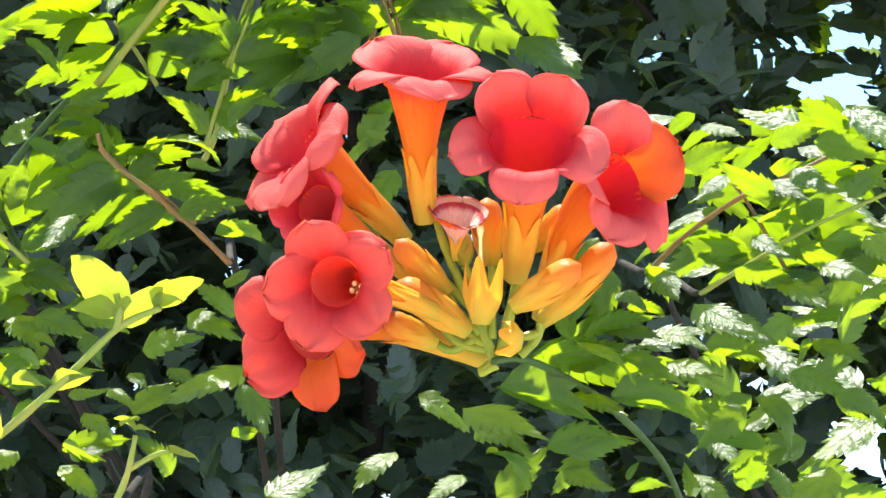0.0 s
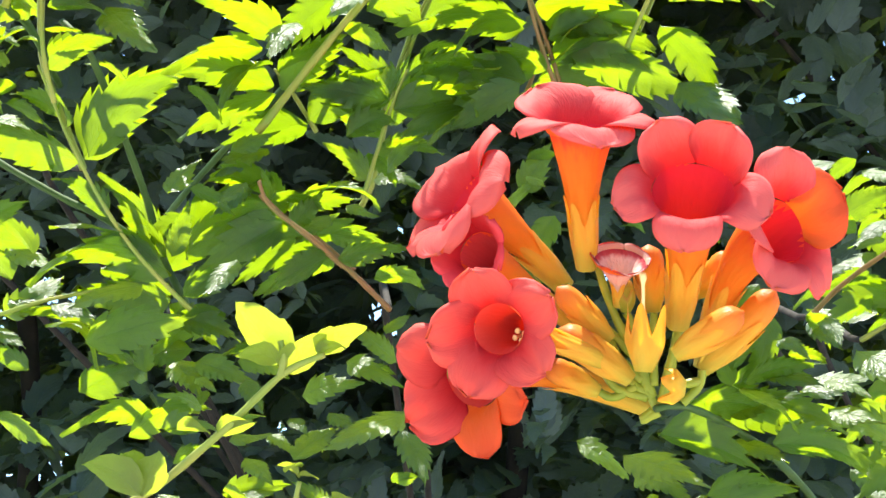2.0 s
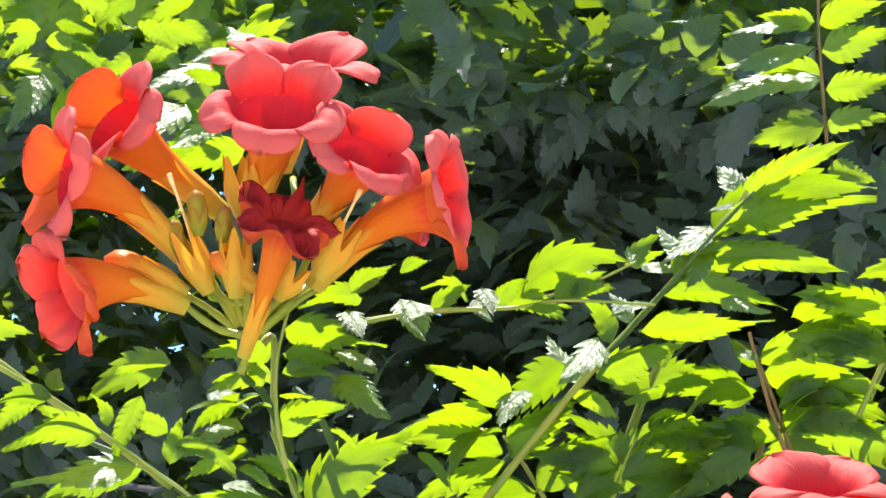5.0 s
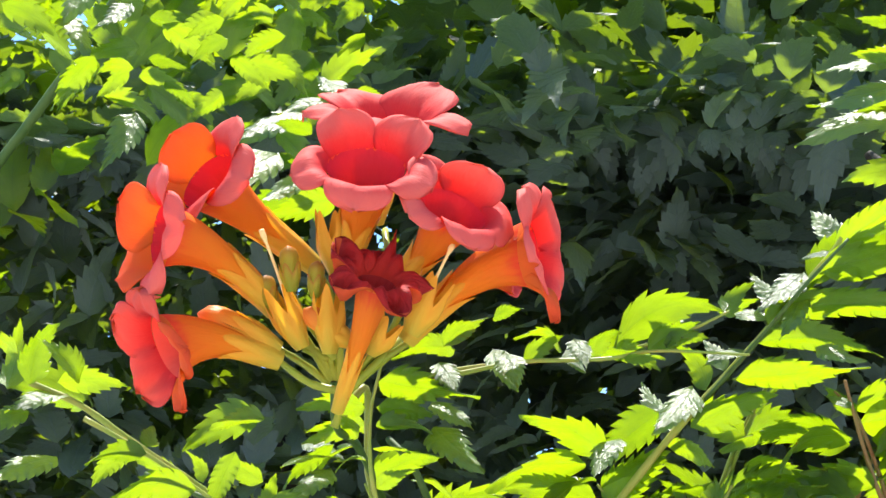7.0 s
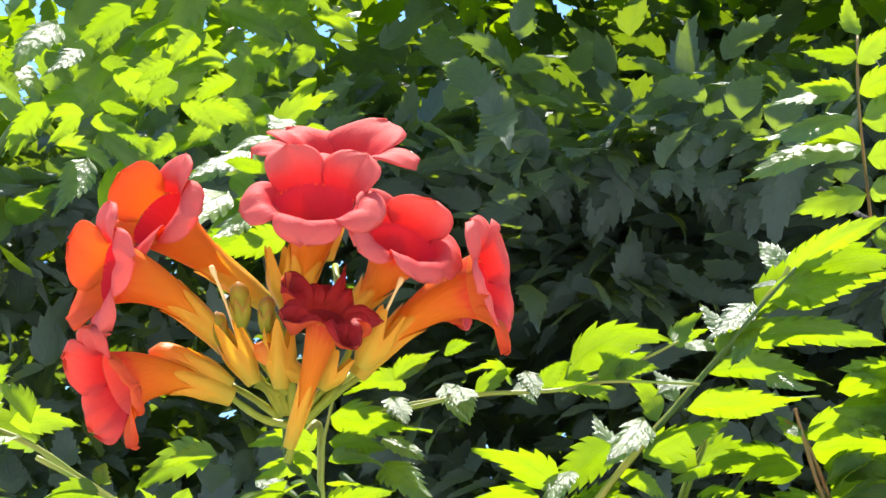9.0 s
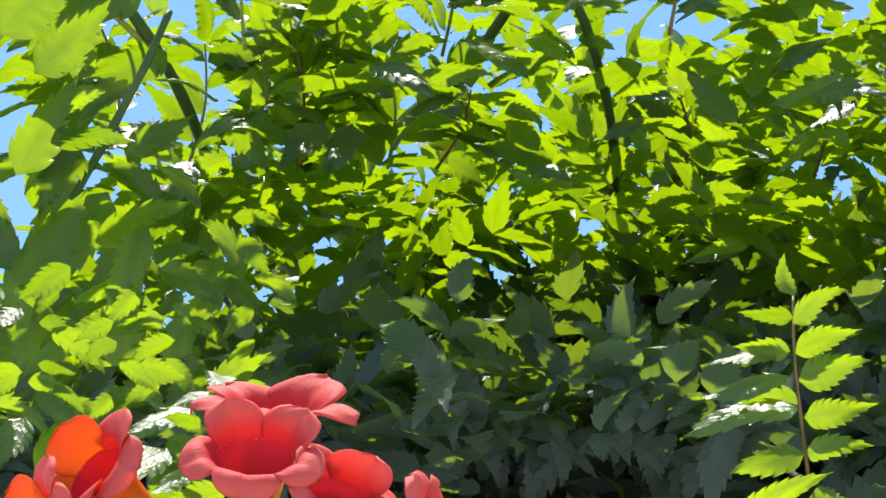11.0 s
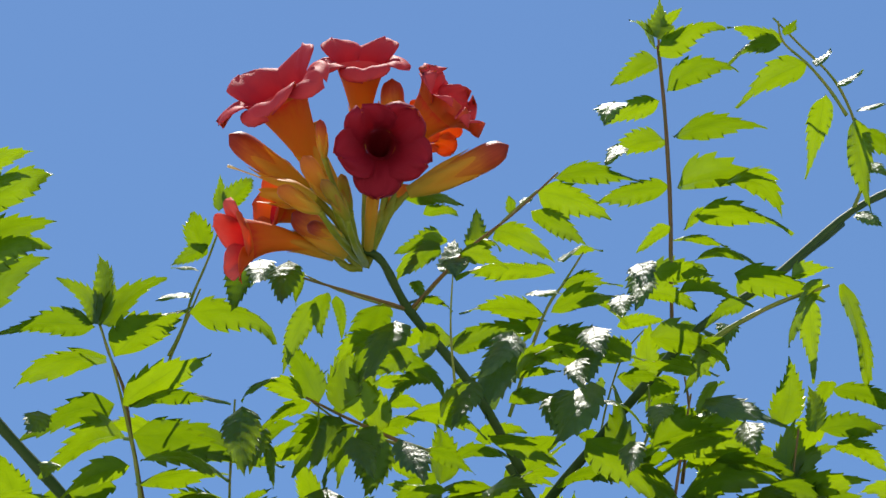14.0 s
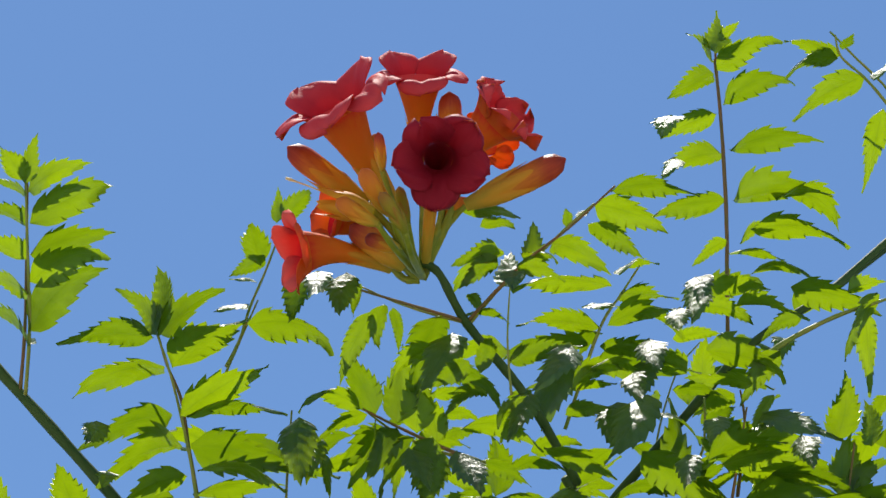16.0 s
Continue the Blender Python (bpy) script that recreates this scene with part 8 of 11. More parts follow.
leaflet(left_branch, (-0.5451, 1.8648, 2.9822), (-0.6240, 1.8386, 2.9856), (0.130, 0.125, 0.984), pick=1373)
leaflet(left_mass, (-0.4441, 1.8601, 2.7187), (-0.5025, 1.8474, 2.6832), (-0.144, 0.299, 0.943), pick=1376)
leaflet(left_mass, (-0.5408, 1.8950, 2.5545), (-0.5977, 1.8850, 2.5301), (-0.155, 0.358, 0.921), pick=1378)
leaflet(left_mass, (-0.4758, 1.8734, 2.6893), (-0.5304, 1.8914, 2.6796), (0.103, 0.408, 0.907), pick=1379)
leaflet(left_mass, (-0.6516, 1.8537, 2.5438), (-0.6092, 1.8590, 2.5513), (-0.211, 0.339, 0.917), pick=1380)
leaflet(left_mass, (-0.4829, 1.7677, 2.6355), (-0.4128, 1.7447, 2.6307), (-0.301, -0.805, 0.511), pick=1381)
leaflet(left_mass, (-0.6390, 1.9386, 2.6015), (-0.5823, 1.9151, 2.5336), (0.554, -0.607, 0.570), pick=1385)
leaflet(left_mass, (-0.5750, 1.8658, 2.6657), (-0.5439, 1.8953, 2.6373), (0.011, 0.126, 0.992), pick=1386)
leaflet(left_mass, (-0.4684, 1.8678, 2.6260), (-0.4204, 1.8813, 2.6209), (0.035, 0.477, 0.878), pick=1387)
leaflet(left_mass, (-0.5707, 1.8468, 2.6460), (-0.6211, 1.8482, 2.6289), (-0.098, 0.047, 0.994), pick=1389)
leaflet(left_mass, (-0.7023, 1.9128, 2.7058), (-0.6469, 1.9026, 2.7057), (-0.191, -0.873, 0.448), pick=1390)
leaflet(left_mass, (-0.6180, 1.8421, 2.5663), (-0.6573, 1.8390, 2.5488), (-0.013, 0.319, 0.948), pick=1392)
leaflet(left_mass, (-0.4989, 1.9775, 2.6294), (-0.4629, 1.9976, 2.5820), (-0.063, 0.199, 0.978), pick=1394)
leaflet(left_mass, (-0.6201, 1.8974, 2.5888), (-0.5725, 1.9312, 2.5622), (-0.009, -0.013, 1.000), pick=1396)
leaflet(left_mass, (-0.6638, 1.8655, 2.5466), (-0.7068, 1.8469, 2.5282), (0.119, 0.097, 0.988), pick=1397)
leaflet(left_mass, (-0.5017, 1.8071, 2.6323), (-0.5461, 1.7843, 2.6273), (-0.061, 0.365, 0.929), pick=1398)
leaflet(right_branch, (-0.0307, 2.0597, 2.6673), (-0.0858, 2.0647, 2.6632), (-0.145, -0.815, 0.560), kind='flat', pick=1403)
leaflet(right_branch, (-0.4523, 1.9386, 2.7810), (-0.4679, 1.9130, 2.7290), (-0.274, -0.796, 0.539), pick=1421)
leaflet(right_branch, (0.0698, 1.9071, 2.6893), (0.0158, 1.8956, 2.6864), (-0.229, -0.029, 0.973), pick=1426)
leaflet(right_branch, (0.0818, 1.9912, 2.7863), (0.0319, 1.9746, 2.7450), (-0.196, -0.841, 0.505), kind='flat', pick=1428)
leaflet(right_branch, (-0.2759, 1.9284, 2.7620), (-0.3264, 1.9229, 2.7549), (-0.005, -0.845, 0.534), kind='flat', pick=1431)
leaflet(right_branch, (-0.2103, 1.9033, 2.6862), (-0.1663, 1.8769, 2.6490), (-0.014, -0.789, 0.615), kind='flat', pick=1432)
leaflet(right_branch, (-0.0215, 1.9294, 2.6066), (-0.0764, 1.9271, 2.5929), (-0.061, 0.108, 0.992), pick=1435)
leaflet(right_branch, (0.0908, 1.9442, 2.5858), (0.1323, 1.9314, 2.5824), (-0.196, -0.786, 0.587), kind='flat', pick=1436)
leaflet(right_branch, (0.1087, 1.9917, 2.7812), (0.1317, 1.9607, 2.7048), (0.253, -0.828, 0.501), pick=1440)
leaflet(top_stem, (-0.2201, 1.7254, 2.8657), (-0.1602, 1.7608, 2.8517), (-0.146, -0.340, 0.929), pick=1446)
leaflet(right_branch, (-0.0678, 1.7705, 2.8676), (0.0056, 1.7901, 2.8810), (0.162, -0.094, 0.982), pick=1466)
leaflet(right_branch, (-0.0819, 1.7720, 2.8744), (-0.0093, 1.7821, 2.8940), (0.105, 0.117, 0.988), pick=1475)

# pinnate leaves picked out singly, shoot by shoot
stem(low_right, [(-0.1536, 1.0752, 1.8526), (-0.1182, 1.0636, 1.8951), (-0.0980, 1.0579, 1.9170), (-0.0728, 1.0510, 1.9438), (-0.0425, 1.0419, 1.9778), (-0.0369, 1.0397, 1.9855)], 0.0020, 0.0010, material=STALK)
leaflet(low_right, (-0.0400, 1.0438, 1.9826), (0.0103, 1.0267, 2.0032), (0.152, 0.532, 0.833), kind='slim', pick=2001)
leaflet(low_right, (-0.0475, 1.0426, 1.9713), (0.0207, 1.0543, 1.9870), (-0.137, 0.391, 0.910), kind='slim', pick=2002)
leaflet(low_right, (-0.0638, 1.0436, 1.9538), (0.0079, 1.0651, 1.9560), (0.037, 0.568, 0.822), kind='slim', pick=2003)
leaflet(low_right, (-0.0753, 1.0518, 1.9409), (-0.0200, 1.0587, 1.9350), (-0.088, 0.564, 0.821), kind='slim', pick=2004)
leaflet(low_right, (-0.0854, 1.0553, 1.9251), (-0.0250, 1.0664, 1.9335), (0.126, 0.461, 0.878), kind='slim', pick=2005)
leaflet(low_right, (-0.1045, 1.0634, 1.9050), (-0.0654, 1.0427, 1.9132), (-0.106, 0.594, 0.797), pick=2006)
leaflet(low_right, (-0.0424, 1.0383, 1.9785), (-0.0554, 1.0380, 1.9747), (-0.166, -0.761, 0.627), kind='flat', pick=2007)
leaflet(low_right, (-0.0539, 1.0457, 1.9707), (-0.0747, 1.0257, 1.9444), (-0.076, -0.765, 0.640), kind='flat', pick=2008)
leaflet(low_right, (-0.0690, 1.0484, 1.9503), (-0.0890, 1.0583, 1.9602), (-0.060, -0.763, 0.644), kind='flat', pick=2009)
leaflet(low_right, (-0.0804, 1.0526, 1.9374), (-0.0978, 1.0440, 1.9275), (0.003, -0.758, 0.652), kind='flat', pick=2010)
leaflet(low_right, (-0.1032, 1.0579, 1.9218), (-0.1193, 1.0314, 1.8924), (0.030, -0.750, 0.660), kind='flat', pick=2011)
leaflet(low_right, (-0.1182, 1.0586, 1.9107), (-0.1498, 1.0722, 1.8885), (0.163, 0.520, 0.838), pick=2012)
leaflet(low_right, (-0.1352, 1.0555, 1.8978), (-0.1434, 1.0326, 1.8723), (0.080, -0.741, 0.667), kind='flat', pick=2013)
leaflet(low_right, (-0.1417, 1.0586, 1.8919), (-0.1771, 1.0321, 1.9006), (-0.084, 0.315, 0.945), pick=2014)
leaflet(low_right, (-0.1506, 1.0608, 1.8874), (-0.1935, 1.0438, 1.8675), (-0.148, 0.266, 0.952), pick=2015)
leaflet(low_right, (-0.1462, 1.0642, 1.8816), (-0.1674, 1.0626, 1.8550), (0.143, -0.313, 0.939), pick=2016)
stem(low_right, [(-0.1283, 1.0881, 1.8563), (-0.1394, 1.0800, 1.8732), (-0.1469, 1.0754, 1.8824)], 0.0012, 0.0006, material=STALK)
leaflet(low_right, (-0.1319, 1.0851, 1.8599), (-0.0936, 1.0671, 1.8809), (0.195, 0.601, 0.775), pick=2017)
leaflet(low_right, (-0.1446, 1.0791, 1.8782), (-0.1150, 1.0626, 1.8911), (-0.048, 0.467, 0.883), pick=2018)
leaflet(low_right, (-0.1164, 1.0717, 1.9003), (-0.0939, 1.0584, 1.8855), (-0.020, 0.576, 0.817), pick=2019)
stem(under_mid, [(-0.2013, 1.0025, 1.9107), (-0.1724, 1.0042, 1.9168), (-0.1387, 1.0081, 1.9190), (-0.1145, 1.0099, 1.9231), (-0.0760, 1.0154, 1.9228)], 0.0012, 0.0006, material=STALK)
leaflet(under_mid, (-0.2015, 1.0000, 1.9217), (-0.2312, 1.0112, 1.9208), (0.083, 0.572, 0.816), pick=2020)
leaflet(under_mid, (-0.1559, 1.0077, 1.9226), (-0.1784, 1.0171, 1.9315), (0.144, 0.449, 0.882), pick=2021)
leaflet(under_mid, (-0.1726, 1.0051, 1.9182), (-0.1550, 1.0088, 1.9303), (0.174, 0.551, 0.817), pick=2022)
leaflet(under_mid, (-0.1434, 1.0067, 1.9196), (-0.1288, 0.9926, 1.9251), (-0.088, 0.383, 0.919), pick=2023)
leaflet(under_mid, (-0.1339, 1.0084, 1.9243), (-0.0871, 1.0188, 1.9424), (-0.147, 0.493, 0.858), pick=2024)
leaflet(under_mid, (-0.1196, 1.0120, 1.9239), (-0.0962, 1.0023, 1.9331), (-0.188, 0.514, 0.837), pick=2025)
leaflet(under_mid, (-0.2078, 0.9988, 1.9146), (-0.1969, 0.9823, 1.8954), (0.031, -0.749, 0.662), kind='flat', pick=2026)
leaflet(under_mid, (-0.1790, 0.9977, 1.9191), (-0.1700, 0.9781, 1.8963), (0.028, -0.752, 0.658), kind='flat', pick=2027)
leaflet(under_mid, (-0.1502, 1.0004, 1.9251), (-0.1426, 0.9845, 1.9065), (0.021, -0.756, 0.654), kind='flat', pick=2028)
leaflet(under_mid, (-0.1390, 1.0104, 1.9240), (-0.1148, 1.0269, 1.9194), (-0.076, 0.619, 0.782), pick=2029)
leaflet(under_mid, (-0.1287, 1.0062, 1.9172), (-0.1105, 0.9973, 1.9149), (-0.253, 0.287, 0.924), pick=2030)
leaflet(under_mid, (-0.1122, 1.0099, 1.9262), (-0.0935, 1.0212, 1.9324), (-0.010, 0.586, 0.810), pick=2031)
stem(under_mid, [(-0.2299, 1.0023, 1.8455), (-0.2339, 0.9940, 1.8654), (-0.2337, 0.9853, 1.8876), (-0.2283, 0.9778, 1.9089)], 0.0012, 0.0006, material=STALK)
leaflet(under_mid, (-0.2299, 0.9802, 1.9009), (-0.1905, 1.0056, 1.9004), (0.052, 0.499, 0.865), pick=2032)
leaflet(under_mid, (-0.2308, 0.9818, 1.8899), (-0.2043, 0.9862, 1.8873), (-0.027, 0.592, 0.806), pick=2033)
leaflet(under_mid, (-0.2309, 0.9854, 1.8821), (-0.2044, 0.9852, 1.8744), (0.165, 0.298, 0.940), pick=2034)
leaflet(under_mid, (-0.2078, 0.9908, 1.8838), (-0.1814, 0.9701, 1.8573), (0.087, -0.737, 0.670), kind='flat', pick=2035)
leaflet(under_mid, (-0.2083, 0.9877, 1.8928), (-0.1880, 0.9768, 1.8776), (0.100, -0.741, 0.664), kind='flat', pick=2036)
leaflet(under_mid, (-0.2315, 0.9963, 1.8581), (-0.2155, 0.9888, 1.8642), (0.159, 0.572, 0.805), pick=2037)
leaflet(under_mid, (-0.2352, 0.9824, 1.8901), (-0.2666, 0.9877, 1.8905), (-0.179, 0.485, 0.856), pick=2038)
leaflet(under_mid, (-0.2373, 0.9834, 1.8814), (-0.2640, 0.9918, 1.8767), (0.192, 0.524, 0.830), pick=2039)
leaflet(under_mid, (-0.2350, 0.9885, 1.8681), (-0.2487, 0.9930, 1.8641), (-0.019, -0.316, 0.949), pick=2040)
leaflet(under_mid, (-0.2026, 0.9784, 1.9153), (-0.1815, 0.9632, 1.9220), (-0.108, 0.464, 0.879), pick=2041)
leaflet(under_mid, (-0.2319, 0.9873, 1.8732), (-0.2186, 1.0004, 1.8749), (-0.160, -0.312, 0.936), pick=2042)
stem(mid_left, [(-0.3419, 0.9335, 1.8704), (-0.3147, 0.9428, 1.8565), (-0.2921, 0.9515, 1.8424), (-0.2616, 0.9635, 1.8227)], 0.0012, 0.0006, material=STALK)
leaflet(mid_left, (-0.2962, 0.9481, 1.8447), (-0.3314, 0.9322, 1.8314), (-0.086, 0.620, 0.780), pick=2043)
leaflet(mid_left, (-0.3160, 0.9403, 1.8576), (-0.3369, 0.9251, 1.8480), (-0.067, 0.625, 0.778), pick=2044)
leaflet(mid_left, (-0.2930, 0.9461, 1.8465), (-0.2993, 0.9375, 1.8577), (-0.134, 0.544, 0.828), pick=2045)
leaflet(mid_left, (-0.3164, 0.9408, 1.8602), (-0.3091, 0.9230, 1.8638), (0.180, 0.411, 0.894), pick=2046)
leaflet(mid_left, (-0.2808, 0.9587, 1.8322), (-0.3236, 0.9550, 1.8167), (0.194, 0.291, 0.937), pick=2047)
leaflet(mid_left, (-0.2821, 0.9544, 1.8323), (-0.3262, 0.9313, 1.8171), (0.131, -0.709, 0.693), kind='flat', pick=2048)
leaflet(mid_left, (-0.2701, 0.9603, 1.8351), (-0.2643, 0.9515, 1.8525), (-0.074, 0.487, 0.870), pick=2049)
leaflet(mid_left, (-0.2813, 0.9490, 1.8604), (-0.2930, 0.9586, 1.8317), (-0.023, 0.541, 0.841), kind='slim', pick=2050)
leaflet(mid_left, (-0.2689, 0.9438, 1.8731), (-0.2913, 0.9382, 1.8660), (-0.039, 0.331, 0.943), pick=2051)
leaflet(mid_left, (-0.2623, 0.9505, 1.8541), (-0.2452, 0.9665, 1.8636), (-0.122, -0.314, 0.942), pick=2052)
leaflet(mid_left, (-0.2669, 0.9544, 1.8409), (-0.2431, 0.9675, 1.8305), (0.047, 0.351, 0.935), pick=2053)
leaflet(low_left, (-0.2253, 1.0460, 1.8450), (-0.1865, 1.0539, 1.8685), (-0.235, 0.311, 0.921), pick=2054)
leaflet(low_left, (-0.2055, 1.0437, 1.8654), (-0.2278, 1.0523, 1.8784), (-0.223, 0.300, 0.928), pick=2055)
leaflet(low_left, (-0.2544, 1.0365, 1.8632), (-0.2791, 1.0276, 1.8477), (0.083, 0.284, 0.955), pick=2056)
leaflet(low_left, (-0.2588, 1.0291, 1.8764), (-0.2724, 1.0065, 1.8542), (0.091, -0.725, 0.682), kind='flat', pick=2057)
leaflet(low_left, (-0.2494, 1.0287, 1.8866), (-0.2640, 1.0319, 1.8695), (0.218, -0.309, 0.926), pick=2058)
leaflet(low_left, (-0.1810, 1.0475, 1.8666), (-0.1667, 1.0578, 1.8516), (0.178, 0.347, 0.921), pick=2059)
leaflet(low_left, (-0.2591, 1.0373, 1.8557), (-0.2381, 1.0369, 1.8429), (0.066, 0.321, 0.945), pick=2060)
stem(low_mid, [(-0.0181, 1.0853, 1.8755), (-0.0234, 1.0782, 1.8917), (-0.0319, 1.0689, 1.9125), (-0.0411, 1.0639, 1.9220)], 0.0012, 0.0006, material=RED_STALK)
leaflet(low_mid, (-0.0307, 1.0738, 1.9099), (0.0219, 1.0739, 1.9029), (0.122, 0.621, 0.774), pick=2061)
leaflet(low_mid, (-0.0253, 1.0774, 1.9041), (0.0140, 1.0751, 1.8996), (0.151, 0.632, 0.760), pick=2062)
leaflet(low_mid, (-0.0229, 1.0771, 1.8856), (0.0232, 1.0987, 1.8869), (0.111, 0.467, 0.877), pick=2063)
leaflet(low_mid, (-0.0243, 1.0745, 1.8953), (0.0074, 1.0658, 1.8940), (-0.038, 0.622, 0.782), pick=2064)
leaflet(low_mid, (-0.0331, 1.0672, 1.9140), (0.0078, 1.0587, 1.9226), (0.059, 0.461, 0.885), pick=2065)
leaflet(low_mid, (-0.0319, 1.0701, 1.9124), (-0.0460, 1.0604, 1.9235), (-0.113, 0.283, 0.952), pick=2066)
leaflet(low_mid, (-0.0346, 1.0761, 1.9011), (-0.0917, 1.0745, 1.8964), (-0.124, 0.482, 0.868), pick=2067)
leaflet(low_mid, (-0.0285, 1.0812, 1.8842), (-0.0691, 1.0811, 1.8684), (0.179, 0.570, 0.802), pick=2068)
leaflet(low_mid, (-0.0333, 1.0708, 1.9025), (-0.0661, 1.0679, 1.8827), (0.058, 0.345, 0.937), pick=2069)
leaflet(low_mid, (-0.0179, 1.0663, 1.9350), (0.0248, 1.0466, 1.9335), (-0.000, 0.395, 0.919), pick=2070)
leaflet(low_mid, (-0.0206, 1.0671, 1.9219), (0.0246, 1.0558, 1.9100), (-0.117, 0.633, 0.765), pick=2071)
leaflet(low_mid, (-0.0080, 1.0700, 1.9255), (0.0250, 1.0605, 1.9200), (-0.023, 0.284, 0.959), pick=2072)
leaflet(low_mid, (-0.0210, 1.0807, 1.8767), (-0.0434, 1.0724, 1.8613), (0.238, 0.399, 0.885), pick=2073)
stem(low_mid, [(-0.1010, 1.1087, 1.8689), (-0.0847, 1.0948, 1.9105), (-0.0678, 1.0861, 1.9388)], 0.0012, 0.0006, material=STALK)
leaflet(low_mid, (-0.0846, 1.0926, 1.9097), (-0.1043, 1.0687, 1.9148), (-0.164, 0.630, 0.759), pick=2074)
leaflet(low_mid, (-0.0833, 1.0973, 1.9107), (-0.0513, 1.1154, 1.9232), (0.150, 0.574, 0.805), pick=2075)
leaflet(low_mid, (-0.0978, 1.1043, 1.8751), (-0.1201, 1.0824, 1.8872), (-0.121, 0.297, 0.947), pick=2076)
leaflet(low_mid, (-0.0946, 1.1021, 1.8798), (-0.0482, 1.1176, 1.8932), (-0.005, 0.273, 0.962), pick=2077)
leaflet(low_mid, (-0.0822, 1.0981, 1.8980), (-0.0597, 1.1191, 1.9018), (0.159, 0.557, 0.815), pick=2078)
leaflet(low_mid, (-0.0902, 1.1037, 1.8916), (-0.0705, 1.1300, 1.8778), (0.029, 0.440, 0.897), pick=2079)
stem(low_right, [(0.0113, 1.0776, 1.8923), (0.0289, 1.0680, 1.9288), (0.0441, 1.0633, 1.9484), (0.0521, 1.0596, 1.9631)], 0.0012, 0.0006, material=STALK)
leaflet(low_right, (0.0290, 1.0680, 1.9310), (-0.0180, 1.0501, 1.9392), (-0.231, 0.378, 0.896), pick=2080)
leaflet(low_right, (0.0279, 1.0677, 1.9282), (0.0751, 1.0521, 1.9366), (-0.210, 0.375, 0.903), pick=2081)
leaflet(low_right, (0.0440, 1.0624, 1.9475), (0.0116, 1.0789, 1.9578), (-0.006, 0.596, 0.803), pick=2082)
leaflet(low_right, (0.0447, 1.0655, 1.9492), (0.0771, 1.0647, 1.9681), (-0.088, 0.443, 0.892), pick=2083)
leaflet(low_right, (0.0490, 1.0587, 1.9595), (0.0390, 1.0590, 1.9814), (0.158, 0.575, 0.802), pick=2084)
leaflet(low_right, (0.0505, 1.0585, 1.9600), (0.0754, 1.0445, 1.9655), (-0.228, 0.503, 0.834), pick=2085)
leaflet(low_right, (0.0238, 1.0691, 1.9154), (-0.0193, 1.0433, 1.9184), (-0.101, 0.373, 0.922), pick=2086)
leaflet(low_right, (0.0288, 1.0701, 1.9131), (0.0772, 1.0853, 1.9126), (0.043, 0.398, 0.916), pick=2087)
leaflet(low_right, (0.0176, 1.0775, 1.9015), (-0.0176, 1.0621, 1.8888), (0.216, 0.317, 0.923), pick=2088)
leaflet(low_right, (0.0264, 1.0767, 1.9026), (0.0544, 1.0992, 1.8670), (0.112, 0.478, 0.871), pick=2089)
stem(low_left, [(-0.1778, 1.0562, 1.7679), (-0.2031, 1.0457, 1.7939), (-0.2242, 1.0332, 1.8278), (-0.2415, 1.0193, 1.8673)], 0.0012, 0.0006, material=STALK)
leaflet(low_left, (-0.1891, 1.0517, 1.7899), (-0.2149, 1.0423, 1.8201), (0.100, 0.305, 0.947), pick=2090)
leaflet(low_left, (-0.1853, 1.0460, 1.7891), (-0.1781, 1.0407, 1.8127), (0.024, 0.314, 0.949), pick=2091)
leaflet(low_left, (-0.1901, 1.0505, 1.7896), (-0.2337, 1.0378, 1.7876), (-0.012, 0.494, 0.870), pick=2092)
leaflet(low_left, (-0.1861, 1.0538, 1.7829), (-0.2461, 1.0387, 1.7744), (0.028, 0.523, 0.852), pick=2093)
leaflet(low_left, (-0.1811, 1.0556, 1.7734), (-0.1525, 1.0443, 1.7864), (-0.107, 0.472, 0.875), pick=2094)
leaflet(low_left, (-0.2249, 1.0340, 1.8280), (-0.2830, 1.0302, 1.8406), (-0.177, 0.458, 0.871), pick=2095)
leaflet(low_left, (-0.2209, 1.0333, 1.8303), (-0.1796, 1.0141, 1.8584), (-0.171, 0.613, 0.772), pick=2096)
leaflet(low_left, (-0.2645, 1.0342, 1.7980), (-0.3007, 1.0305, 1.8130), (-0.109, 0.281, 0.953), pick=2097)
leaflet(low_left, (-0.2698, 1.0359, 1.7984), (-0.2430, 1.0223, 1.8075), (-0.044, 0.616, 0.787), pick=2098)
leaflet(low_left, (-0.2288, 1.0248, 1.8411), (-0.2331, 1.0175, 1.8541), (0.122, -0.314, 0.942), pick=2099)
leaflet(low_left, (-0.2369, 1.0200, 1.8700), (-0.2041, 0.9992, 1.8734), (-0.137, 0.394, 0.909), pick=2100)
leaflet(low_left, (-0.2133, 1.0445, 1.8061), (-0.2364, 1.0317, 1.8204), (-0.117, 0.475, 0.872), pick=2101)
leaflet(low_left, (-0.1983, 1.0510, 1.7778), (-0.2262, 1.0334, 1.7642), (0.094, -0.699, 0.709), kind='flat', pick=2102)
leaflet(low_left, (-0.2616, 1.0489, 1.7721), (-0.2900, 1.0436, 1.7708), (0.024, -0.316, 0.948), pick=2103)
stem(low_mid, [(-0.1107, 1.0964, 1.7944), (-0.1290, 1.0901, 1.8091), (-0.1450, 1.0854, 1.8193)], 0.0012, 0.0006, material=RED_STALK)
leaflet(low_mid, (-0.1443, 1.0874, 1.8213), (-0.1835, 1.1038, 1.8174), (0.060, 0.289, 0.955), pick=2104)
leaflet(low_mid, (-0.1415, 1.0853, 1.8208), (-0.1087, 1.0942, 1.8268), (-0.078, 0.548, 0.833), pick=2105)
